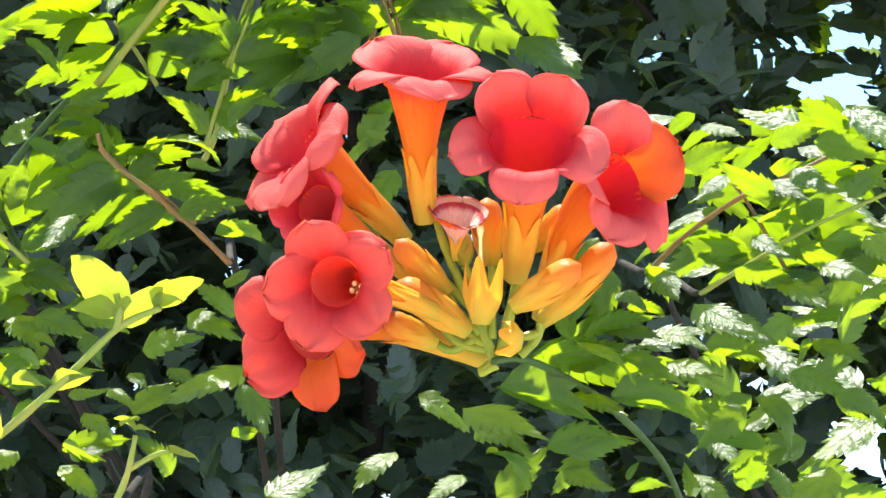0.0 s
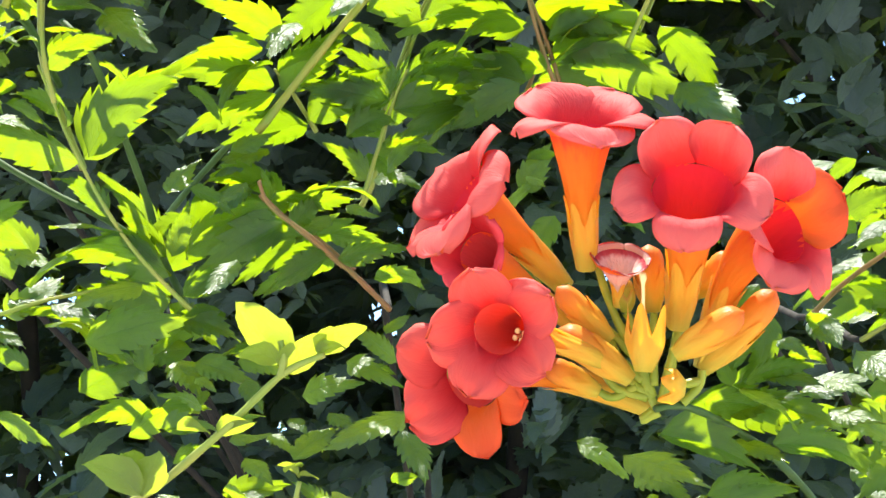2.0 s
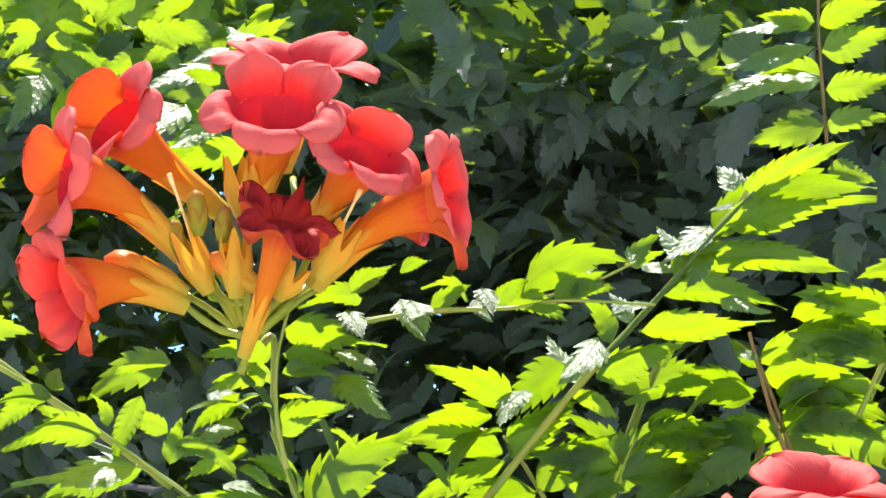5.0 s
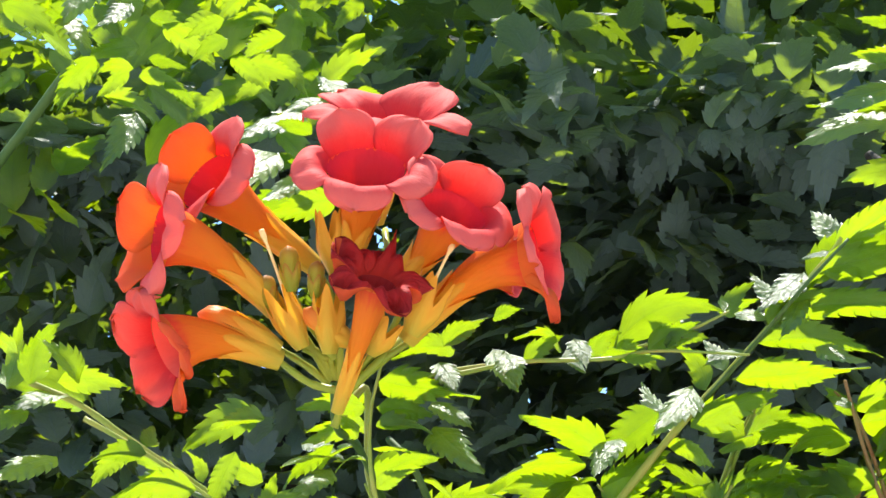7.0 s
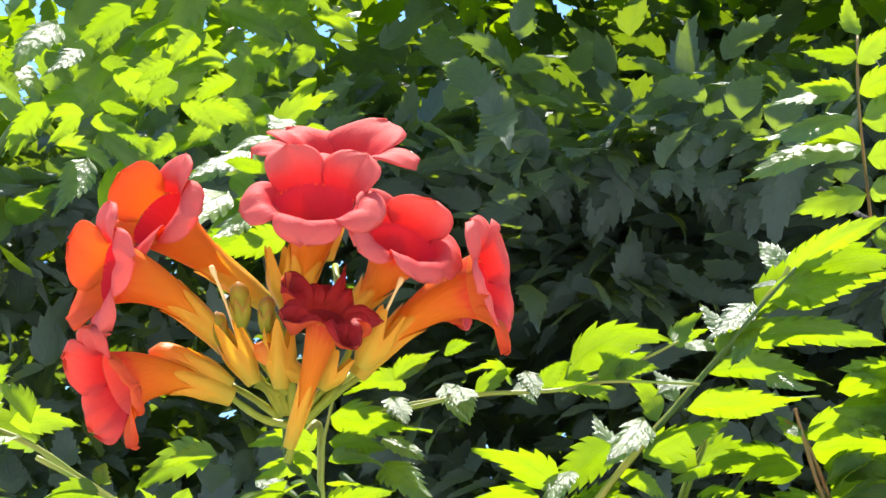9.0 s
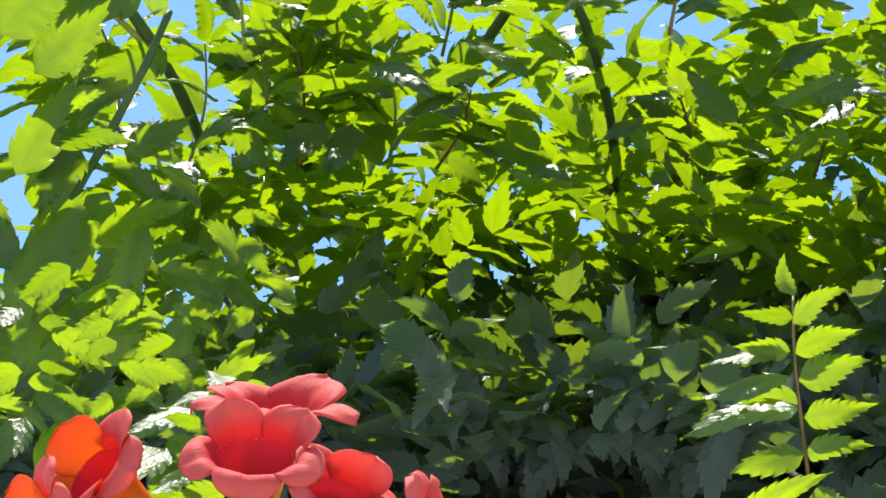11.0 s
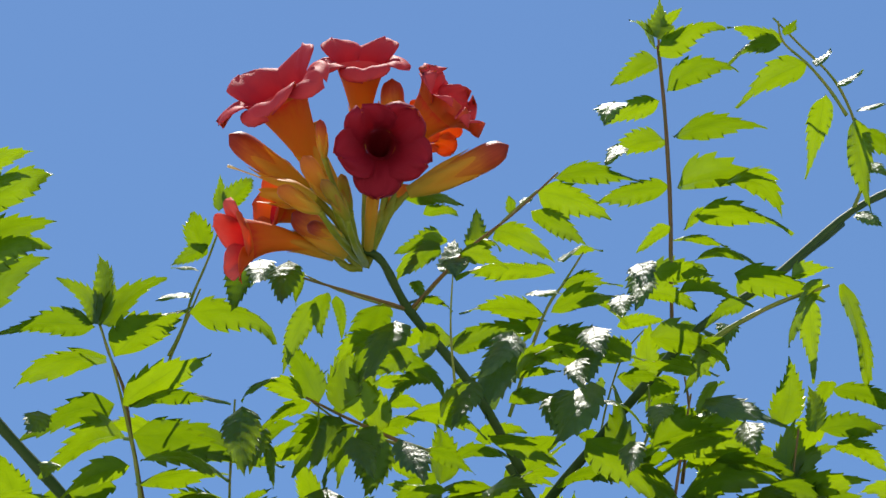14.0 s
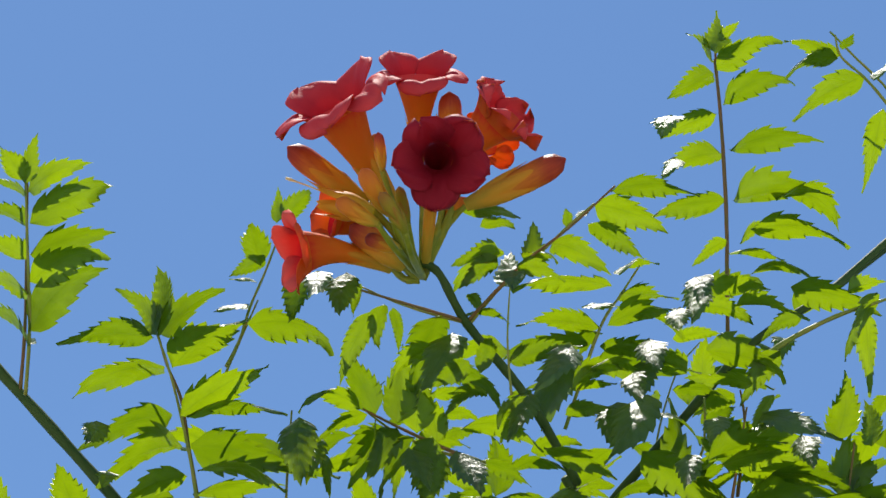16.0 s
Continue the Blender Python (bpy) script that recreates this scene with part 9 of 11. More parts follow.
leaflet(low_mid, (-0.1289, 1.0889, 1.8088), (-0.0935, 1.1013, 1.8015), (0.053, 0.544, 0.837), pick=2106)
leaflet(low_mid, (-0.1294, 1.0945, 1.8075), (-0.1664, 1.1027, 1.7885), (0.096, 0.553, 0.827), pick=2107)
leaflet(low_mid, (-0.1188, 1.0916, 1.7992), (-0.1565, 1.1009, 1.7830), (0.064, 0.297, 0.953), pick=2108)
leaflet(low_mid, (-0.1448, 1.0887, 1.8165), (-0.1456, 1.0682, 1.8330), (-0.004, 0.494, 0.869), pick=2109)
leaflet(low_mid, (-0.1040, 1.0868, 1.8343), (-0.1259, 1.0896, 1.8518), (-0.014, 0.625, 0.781), pick=2110)
leaflet(low_mid, (-0.0963, 1.0843, 1.8362), (-0.0781, 1.0852, 1.8506), (0.241, 0.404, 0.882), pick=2111)
leaflet(low_mid, (-0.0943, 1.0763, 1.8706), (-0.1189, 1.0858, 1.8954), (-0.185, 0.569, 0.801), pick=2112)
leaflet(low_mid, (-0.0953, 1.0765, 1.8680), (-0.1350, 1.0716, 1.8730), (0.127, 0.598, 0.791), pick=2113)
leaflet(low_mid, (-0.1591, 1.0775, 1.8297), (-0.1709, 1.0570, 1.8092), (0.045, -0.719, 0.694), kind='flat', pick=2114)
leaflet(low_mid, (-0.1145, 1.0892, 1.8224), (-0.0989, 1.0834, 1.8158), (0.022, -0.721, 0.693), kind='flat', pick=2115)
leaflet(low_mid, (-0.1022, 1.1012, 1.7916), (-0.0784, 1.0826, 1.7826), (-0.032, 0.617, 0.786), pick=2116)
leaflet(left_mass, (-0.5137, 1.6886, 2.7463), (-0.6331, 1.7100, 2.7108), (-0.073, 0.604, 0.794), pick=2117)
leaflet(left_mass, (-0.5056, 1.6668, 2.7709), (-0.5763, 1.6836, 2.7532), (0.059, 0.630, 0.774), pick=2118)
leaflet(left_mass, (-0.4991, 1.7141, 2.6996), (-0.5777, 1.7455, 2.6995), (-0.003, 0.519, 0.855), pick=2119)
leaflet(left_mass, (-0.5820, 1.7587, 2.6046), (-0.6334, 1.7909, 2.5441), (-0.186, 0.643, 0.743), pick=2120)
leaflet(left_mass, (-0.5506, 1.7627, 2.5941), (-0.6027, 1.8024, 2.5218), (-0.227, 0.392, 0.892), pick=2121)
leaflet(left_mass, (-0.4893, 1.7844, 2.5919), (-0.5539, 1.7739, 2.5440), (-0.088, 0.615, 0.784), pick=2122)
leaflet(left_mass, (-0.5383, 1.7826, 2.5612), (-0.5786, 1.8206, 2.5246), (0.029, 0.639, 0.769), pick=2123)
leaflet(left_mass, (-0.5192, 1.7983, 2.5472), (-0.4709, 1.7852, 2.5525), (-0.117, 0.469, 0.876), pick=2124)
leaflet(left_mass, (-0.5505, 1.8017, 2.5187), (-0.6071, 1.7896, 2.4798), (-0.171, 0.446, 0.878), pick=2125)
leaflet(left_mass, (-0.4989, 1.8248, 2.5173), (-0.4664, 1.8781, 2.4998), (-0.073, 0.426, 0.902), pick=2126)
leaflet(left_mass, (-0.4838, 1.8366, 2.4855), (-0.5215, 1.8594, 2.4669), (-0.011, 0.370, 0.929), pick=2127)
leaflet(left_mass, (-0.5925, 1.8261, 2.4857), (-0.6314, 1.8195, 2.4490), (-0.155, 0.603, 0.783), pick=2128)
leaflet(left_mass, (-0.5338, 1.7435, 2.6228), (-0.4764, 1.7359, 2.6515), (0.124, 0.532, 0.838), pick=2129)
leaflet(left_mass, (-0.5127, 1.7818, 2.5891), (-0.5604, 1.7405, 2.6047), (0.227, 0.328, 0.917), pick=2130)
leaflet(left_mass, (-0.6036, 1.7301, 2.6551), (-0.5427, 1.7146, 2.6693), (-0.242, 0.418, 0.876), pick=2131)
leaflet(left_mass, (-0.6243, 1.7434, 2.6312), (-0.5854, 1.7645, 2.6246), (0.103, 0.614, 0.783), pick=2132)
leaflet(left_mass, (-0.4380, 1.8017, 2.5446), (-0.4797, 1.8038, 2.5161), (-0.015, 0.642, 0.766), pick=2133)
leaflet(left_mass, (-0.4613, 1.8268, 2.5271), (-0.4967, 1.8041, 2.4858), (0.222, 0.526, 0.821), pick=2134)
leaflet(mid_left, (-0.2924, 1.0726, 2.0211), (-0.3267, 1.0529, 2.0052), (-0.035, 0.493, 0.869), pick=2135)
leaflet(mid_left, (-0.3029, 1.0639, 2.0426), (-0.3260, 1.0343, 2.0086), (0.231, -0.737, 0.636), kind='flat', pick=2136)
leaflet(mid_left, (-0.2897, 1.0588, 2.0620), (-0.3145, 1.0276, 2.0327), (0.196, -0.750, 0.632), kind='flat', pick=2137)
leaflet(mid_left, (-0.2677, 1.0571, 2.0702), (-0.2902, 1.0549, 2.0623), (-0.199, 0.372, 0.907), pick=2138)
leaflet(mid_left, (-0.2425, 1.0684, 2.0732), (-0.2262, 1.0740, 2.0693), (0.011, 0.546, 0.838), pick=2139)
leaflet(mid_left, (-0.2791, 1.0567, 2.0776), (-0.2661, 1.0418, 2.0574), (0.098, -0.769, 0.632), kind='flat', pick=2140)
stem(left_branch, [(-0.4706, 1.8820, 2.8078), (-0.4704, 1.8273, 2.8896), (-0.4602, 1.7767, 2.9674)], 0.0019, 0.0009, material=STALK)
leaflet(left_branch, (-0.5479, 1.7805, 2.9316), (-0.4538, 1.7747, 2.8934), (-0.204, 0.132, 0.970), pick=2141)
leaflet(left_branch, (-0.5521, 1.8008, 2.8957), (-0.4734, 1.8270, 2.9185), (-0.102, -0.315, 0.944), pick=2142)
leaflet(left_branch, (-0.5527, 1.8271, 2.8637), (-0.4696, 1.8144, 2.8779), (-0.005, -0.316, 0.949), pick=2143)
leaflet(left_branch, (-0.5479, 1.8308, 2.8584), (-0.4817, 1.8910, 2.8507), (-0.009, -0.069, 0.998), pick=2144)
leaflet(left_branch, (-0.5656, 1.8307, 2.8508), (-0.6393, 1.8796, 2.8410), (0.049, -0.316, 0.948), pick=2145)
leaflet(left_branch, (-0.5761, 1.7991, 2.9026), (-0.6372, 1.8371, 2.8754), (-0.226, 0.386, 0.894), pick=2146)
leaflet(left_branch, (-0.5743, 1.8397, 2.8639), (-0.6906, 1.8672, 2.8111), (-0.240, 0.143, 0.960), pick=2147)
leaflet(left_branch, (-0.4697, 1.8388, 2.8838), (-0.4329, 1.8328, 2.9049), (-0.160, 0.032, 0.987), pick=2148)
leaflet(left_branch, (-0.4690, 1.8329, 2.8670), (-0.4057, 1.8430, 2.8834), (-0.172, 0.157, 0.973), pick=2149)
leaflet(left_branch, (-0.4730, 1.8710, 2.8368), (-0.5173, 1.8720, 2.8797), (-0.004, 0.345, 0.938), pick=2150)
leaflet(left_branch, (-0.4696, 1.8276, 2.8771), (-0.5585, 1.8545, 2.9050), (0.196, 0.177, 0.964), pick=2151)
leaflet(left_branch, (-0.4696, 1.8627, 2.8498), (-0.4080, 1.8548, 2.8278), (0.291, -0.303, 0.908), pick=2152)
leaflet(left_branch, (-0.4718, 1.8710, 2.8181), (-0.4289, 1.9208, 2.8292), (0.209, -0.309, 0.928), pick=2153)
leaflet(left_branch, (-0.6260, 1.8197, 2.8827), (-0.6226, 1.7813, 2.8275), (0.136, -0.809, 0.572), kind='flat', pick=2154)
leaflet(left_branch, (-0.5904, 1.9020, 2.7453), (-0.5300, 1.9046, 2.7223), (0.253, -0.777, 0.576), kind='flat', pick=2155)
leaflet(left_branch, (-0.6052, 1.8710, 2.8019), (-0.5462, 1.8464, 2.7683), (-0.084, 0.099, 0.992), pick=2156)
leaflet(left_branch, (-0.6716, 1.8776, 2.7612), (-0.5817, 1.8663, 2.7620), (0.010, -0.316, 0.949), pick=2157)
leaflet(left_branch, (-0.5536, 1.8838, 2.7835), (-0.4943, 1.8865, 2.7572), (-0.056, -0.316, 0.947), pick=2158)
leaflet(right_branch, (-0.3678, 1.9036, 2.9028), (-0.3046, 1.9212, 2.8911), (0.126, 0.414, 0.902), pick=2159)
leaflet(right_branch, (-0.4308, 1.9107, 2.8478), (-0.3631, 1.9561, 2.8748), (-0.219, 0.009, 0.976), pick=2160)
leaflet(right_branch, (-0.4212, 1.9083, 2.8775), (-0.3793, 1.9107, 2.9176), (0.072, -0.315, 0.946), pick=2161)
leaflet(right_branch, (-0.3685, 1.9168, 2.8669), (-0.3069, 1.9390, 2.8854), (-0.046, -0.316, 0.948), pick=2162)
leaflet(right_branch, (-0.3250, 1.9092, 2.8779), (-0.2390, 1.8727, 2.9131), (-0.238, -0.307, 0.921), pick=2163)
leaflet(right_branch, (-0.2597, 1.8916, 2.9125), (-0.1990, 1.9474, 2.9345), (0.241, 0.098, 0.965), pick=2164)
leaflet(right_branch, (-0.2284, 1.8955, 2.9260), (-0.3128, 1.8895, 2.8827), (0.175, -0.311, 0.934), pick=2165)
leaflet(right_branch, (-0.4136, 1.9696, 2.7791), (-0.4441, 1.9294, 2.7053), (0.176, -0.797, 0.577), kind='flat', pick=2166)
leaflet(right_branch, (-0.3851, 1.9809, 2.7830), (-0.3984, 1.9367, 2.7040), (0.072, -0.809, 0.583), kind='flat', pick=2167)
leaflet(right_branch, (-0.1020, 1.9134, 2.9193), (-0.1135, 1.8775, 2.8524), (-0.110, -0.834, 0.541), kind='flat', pick=2168)
leaflet(right_branch, (-0.3495, 1.9517, 2.8126), (-0.4550, 1.9315, 2.7939), (0.058, 0.192, 0.980), pick=2169)
leaflet(right_branch, (-0.3304, 1.9601, 2.8105), (-0.2778, 1.9874, 2.8119), (-0.013, 0.423, 0.906), pick=2170)
leaflet(right_branch, (-0.2982, 1.9576, 2.8194), (-0.2236, 1.9789, 2.8550), (0.225, 0.253, 0.941), pick=2171)
leaflet(right_branch, (-0.2572, 1.9711, 2.8129), (-0.1929, 1.9940, 2.8386), (0.117, 0.007, 0.993), pick=2172)
leaflet(right_branch, (-0.2426, 1.9849, 2.7895), (-0.2068, 1.9719, 2.7609), (-0.246, 0.286, 0.926), pick=2173)
leaflet(right_branch, (-0.2063, 1.9405, 2.8605), (-0.1744, 1.9470, 2.8217), (-0.254, -0.094, 0.963), pick=2174)
leaflet(right_branch, (-0.1711, 1.9599, 2.8507), (-0.1366, 1.9556, 2.8343), (-0.034, 0.289, 0.957), pick=2175)
leaflet(right_branch, (-0.1246, 1.9755, 2.8452), (-0.0848, 1.9829, 2.8627), (-0.139, 0.438, 0.888), pick=2176)
leaflet(right_branch, (-0.1419, 1.9852, 2.8023), (-0.0818, 2.0004, 2.8168), (0.080, 0.064, 0.995), pick=2177)
leaflet(right_branch, (-0.0670, 1.9855, 2.8416), (-0.0229, 1.9990, 2.8362), (0.132, -0.313, 0.940), pick=2178)
leaflet(right_branch, (-0.0132, 1.9681, 2.8534), (0.0237, 2.0179, 2.8555), (-0.113, 0.256, 0.960), pick=2179)
leaflet(right_branch, (0.0918, 1.9910, 2.8616), (0.1275, 2.0017, 2.8147), (-0.129, 0.090, 0.988), pick=2180)
leaflet(right_branch, (0.0627, 2.0212, 2.8185), (0.1273, 2.0338, 2.8237), (-0.016, 0.226, 0.974), pick=2181)
stem(right_branch, [(-0.0852, 1.9240, 2.8259), (-0.0583, 1.8627, 2.9233), (-0.0436, 1.8300, 2.9753)], 0.0019, 0.0009, material=RED_STALK)
leaflet(right_branch, (-0.0556, 1.8630, 2.9285), (0.0320, 1.8621, 2.9034), (-0.229, -0.043, 0.972), pick=2182)
leaflet(right_branch, (-0.0601, 1.8815, 2.8975), (0.0406, 1.8966, 2.9098), (0.248, 0.251, 0.936), pick=2183)
leaflet(right_branch, (-0.0676, 1.9078, 2.8657), (-0.0068, 1.9315, 2.9123), (-0.002, 0.145, 0.989), pick=2184)
leaflet(right_branch, (-0.0552, 1.8575, 2.9308), (-0.0928, 1.8286, 2.9456), (0.139, 0.231, 0.963), pick=2185)
leaflet(right_branch, (-0.0627, 1.8771, 2.8882), (-0.1130, 1.8956, 2.9385), (0.014, 0.327, 0.945), pick=2186)
leaflet(right_branch, (-0.0732, 1.9082, 2.8538), (-0.1367, 1.9119, 2.8480), (0.042, -0.041, 0.998), pick=2187)
leaflet(right_branch, (-0.0545, 1.8467, 2.9356), (0.0121, 1.8738, 2.9599), (-0.083, -0.032, 0.996), pick=2188)
leaflet(right_branch, (-0.0796, 1.9230, 2.8392), (-0.0104, 1.9490, 2.8456), (0.165, -0.312, 0.936), pick=2189)
leaflet(right_branch, (-0.0710, 1.9112, 2.8444), (-0.0317, 1.8839, 2.8357), (0.162, -0.312, 0.936), pick=2190)
stem(right_branch, [(0.0055, 1.9270, 2.8405), (0.0375, 1.8922, 2.8993), (0.0520, 1.8609, 2.9491)], 0.0019, 0.0009, material=RED_STALK)
leaflet(right_branch, (0.0404, 1.8831, 2.9040), (0.0519, 1.8679, 2.9667), (0.108, 0.056, 0.993), pick=2191)
leaflet(right_branch, (0.0426, 1.8830, 2.8975), (0.0884, 1.8818, 2.9405), (0.155, 0.238, 0.959), pick=2192)
leaflet(right_branch, (0.0376, 1.9001, 2.9036), (0.1111, 1.8754, 2.8946), (0.126, 0.152, 0.980), pick=2193)
leaflet(right_branch, (0.0343, 1.8993, 2.8906), (0.0933, 1.9078, 2.8547), (-0.145, 0.216, 0.966), pick=2194)
leaflet(right_branch, (0.0366, 1.9029, 2.8866), (0.1280, 1.9499, 2.9003), (0.057, 0.190, 0.980), pick=2195)
leaflet(right_branch, (0.0255, 1.9108, 2.8739), (-0.0097, 1.8952, 2.9061), (-0.058, -0.316, 0.947), pick=2196)
leaflet(right_branch, (0.0135, 1.9207, 2.8439), (-0.0384, 1.9253, 2.8643), (-0.062, -0.088, 0.994), pick=2197)
leaflet(right_branch, (0.0160, 1.9195, 2.8429), (0.0824, 1.9211, 2.8420), (0.099, 0.277, 0.956), pick=2198)
leaflet(right_branch, (0.0861, 1.8729, 2.9380), (0.1316, 1.9176, 2.9338), (-0.109, -0.314, 0.943), pick=2199)
leaflet(right_branch, (0.0661, 1.8620, 2.9455), (0.0642, 1.8587, 2.9968), (0.098, 0.147, 0.984), pick=2200)
leaflet(right_branch, (0.0717, 1.8695, 2.9534), (0.1280, 1.8341, 2.9262), (0.019, 0.382, 0.924), pick=2201)
stem(low_left, [(-0.2802, 1.0829, 1.7670), (-0.2475, 1.0826, 1.7774), (-0.2098, 1.0826, 1.7877), (-0.1797, 1.0773, 1.8176)], 0.0012, 0.0006, material=STALK)
leaflet(low_left, (-0.1449, 1.0816, 1.8239), (-0.1757, 1.0616, 1.8245), (0.146, 0.492, 0.858), pick=2202)
leaflet(low_left, (-0.2105, 1.0827, 1.8033), (-0.2439, 1.0674, 1.8074), (0.103, -0.315, 0.944), pick=2203)
leaflet(low_left, (-0.2226, 1.0819, 1.7922), (-0.1901, 1.1080, 1.7823), (-0.080, 0.442, 0.894), pick=2204)
leaflet(low_left, (-0.1842, 1.0829, 1.7796), (-0.1551, 1.0924, 1.7978), (-0.188, 0.589, 0.786), pick=2205)
leaflet(low_left, (-0.1667, 1.0860, 1.7726), (-0.2005, 1.0781, 1.7506), (0.214, 0.474, 0.854), pick=2206)
leaflet(low_left, (-0.2254, 1.0888, 1.7679), (-0.2566, 1.0764, 1.7709), (-0.128, 0.431, 0.893), pick=2207)
leaflet(low_left, (-0.2631, 1.0835, 1.7873), (-0.2799, 1.0609, 1.7981), (0.176, 0.600, 0.781), pick=2208)
leaflet(low_left, (-0.2554, 1.0911, 1.7477), (-0.2782, 1.0739, 1.7602), (0.100, 0.612, 0.784), pick=2209)
leaflet(low_left, (-0.2326, 1.0942, 1.7381), (-0.1997, 1.0806, 1.7465), (0.047, 0.628, 0.777), pick=2210)
leaflet(low_left, (-0.1999, 1.0987, 1.7289), (-0.2373, 1.0823, 1.7159), (-0.139, 0.527, 0.839), pick=2211)
leaflet(low_left, (-0.1440, 1.0909, 1.7558), (-0.1719, 1.0728, 1.7447), (-0.064, 0.387, 0.920), pick=2212)
leaflet(low_left, (-0.2475, 1.0851, 1.7671), (-0.2208, 1.0728, 1.7445), (0.038, -0.316, 0.948), pick=2213)
leaflet(low_left, (-0.2705, 1.0949, 1.7279), (-0.2423, 1.0906, 1.7122), (0.039, 0.495, 0.868), pick=2214)
leaflet(low_left, (-0.2103, 1.1023, 1.7192), (-0.1792, 1.1025, 1.7301), (0.066, 0.508, 0.859), pick=2215)
leaflet(low_left, (-0.2628, 1.0858, 1.7723), (-0.2448, 1.1084, 1.7933), (0.044, -0.699, 0.714), kind='flat', pick=2216)
leaflet(low_left, (-0.1903, 1.0957, 1.7539), (-0.1749, 1.0726, 1.7322), (-0.025, -0.694, 0.720), kind='flat', pick=2217)
leaflet(low_left, (-0.2533, 1.0808, 1.7976), (-0.2713, 1.0767, 1.8148), (0.162, 0.548, 0.821), pick=2218)
leaflet(low_left, (-0.1645, 1.0808, 1.8029), (-0.1425, 1.0646, 1.8068), (0.121, 0.554, 0.824), pick=2219)
stem(low_left, [(-0.1068, 1.0866, 1.8250), (-0.0942, 1.0782, 1.8644), (-0.0867, 1.0745, 1.8817)], 0.0012, 0.0006, material=STALK)
leaflet(low_left, (-0.0942, 1.0773, 1.8673), (-0.1338, 1.0663, 1.8708), (-0.059, 0.623, 0.780), pick=2220)
leaflet(low_left, (-0.1433, 1.0761, 1.8727), (-0.1125, 1.0589, 1.8929), (0.204, 0.621, 0.756), pick=2221)
leaflet(low_left, (-0.1455, 1.0741, 1.8695), (-0.1881, 1.0681, 1.8465), (0.114, 0.439, 0.891), pick=2222)
leaflet(low_left, (-0.1315, 1.0793, 1.8579), (-0.1766, 1.0900, 1.8484), (-0.107, 0.517, 0.850), pick=2223)
leaflet(low_left, (-0.1468, 1.0735, 1.8735), (-0.1908, 1.0630, 1.8760), (0.022, 0.458, 0.889), pick=2224)
leaflet(low_left, (-0.0920, 1.0811, 1.8679), (-0.0452, 1.0591, 1.8774), (0.208, 0.381, 0.901), pick=2225)
leaflet(low_left, (-0.0928, 1.0769, 1.8635), (-0.0543, 1.0619, 1.8561), (-0.079, 0.633, 0.770), pick=2226)
leaflet(low_left, (-0.0966, 1.0802, 1.8488), (-0.0712, 1.0970, 1.8482), (0.215, 0.540, 0.813), pick=2227)
leaflet(low_left, (-0.0337, 1.0729, 1.8759), (-0.0864, 1.0721, 1.8783), (-0.168, 0.379, 0.910), pick=2228)
leaflet(low_left, (-0.0463, 1.0763, 1.8660), (-0.0885, 1.0666, 1.8471), (0.087, 0.492, 0.866), pick=2229)
leaflet(low_left, (-0.0236, 1.0727, 1.8811), (-0.0564, 1.0628, 1.8838), (-0.185, 0.317, 0.930), pick=2230)
leaflet(low_left, (-0.0501, 1.0783, 1.8613), (-0.0758, 1.0633, 1.8431), (0.012, 0.387, 0.922), pick=2231)
leaflet(low_left, (-0.1146, 1.0832, 1.8528), (-0.0908, 1.0697, 1.8542), (0.152, 0.619, 0.771), pick=2232)
leaflet(low_left, (-0.1501, 1.0856, 1.8482), (-0.1711, 1.0617, 1.8263), (0.106, -0.720, 0.686), kind='flat', pick=2233)
leaflet(low_left, (-0.1043, 1.0821, 1.8446), (-0.0931, 1.1022, 1.8342), (-0.023, -0.316, 0.948), pick=2234)
stem(low_right, [(-0.0369, 1.0974, 1.8700), (-0.0305, 1.0942, 1.8851), (-0.0241, 1.0910, 1.9001)], 0.0012, 0.0006, material=RED_STALK)
leaflet(low_right, (-0.0241, 1.0930, 1.8927), (0.0467, 1.0861, 1.8704), (0.128, 0.431, 0.893), pick=2235)
leaflet(low_right, (0.0406, 1.0988, 1.8806), (0.0619, 1.0697, 1.8537), (-0.151, -0.729, 0.668), kind='flat', pick=2236)
leaflet(low_right, (-0.0266, 1.0891, 1.8888), (-0.0569, 1.0857, 1.8745), (-0.041, 0.435, 0.900), pick=2237)
leaflet(low_right, (-0.0287, 1.0955, 1.8828), (0.0090, 1.0747, 1.8686), (-0.014, 0.612, 0.791), pick=2238)
leaflet(low_right, (-0.0216, 1.0955, 1.8989), (0.0248, 1.1004, 1.8977), (0.088, 0.520, 0.849), pick=2239)
stem(low_left, [(-0.1479, 1.0474, 1.8171), (-0.1297, 1.0508, 1.8009), (-0.1122, 1.0539, 1.7862)], 0.0012, 0.0006, material=RED_STALK)
leaflet(low_left, (-0.1449, 1.0523, 1.8148), (-0.1504, 1.0570, 1.8322), (-0.019, 0.484, 0.875), pick=2240)
leaflet(low_left, (-0.1436, 1.0523, 1.8123), (-0.1774, 1.0541, 1.7962), (0.050, 0.409, 0.911), pick=2241)
leaflet(low_left, (-0.1384, 1.0513, 1.8055), (-0.1758, 1.0551, 1.7782), (0.186, 0.629, 0.755), pick=2242)
leaflet(low_left, (-0.1297, 1.0553, 1.8005), (-0.1696, 1.0729, 1.7904), (-0.235, 0.295, 0.926), pick=2243)
leaflet(low_left, (-0.1417, 1.0460, 1.8167), (-0.1203, 1.0626, 1.8133), (0.030, 0.387, 0.921), pick=2244)
leaflet(low_left, (-0.1269, 1.0440, 1.8162), (-0.0943, 1.0384, 1.8073), (-0.229, -0.308, 0.923), pick=2245)
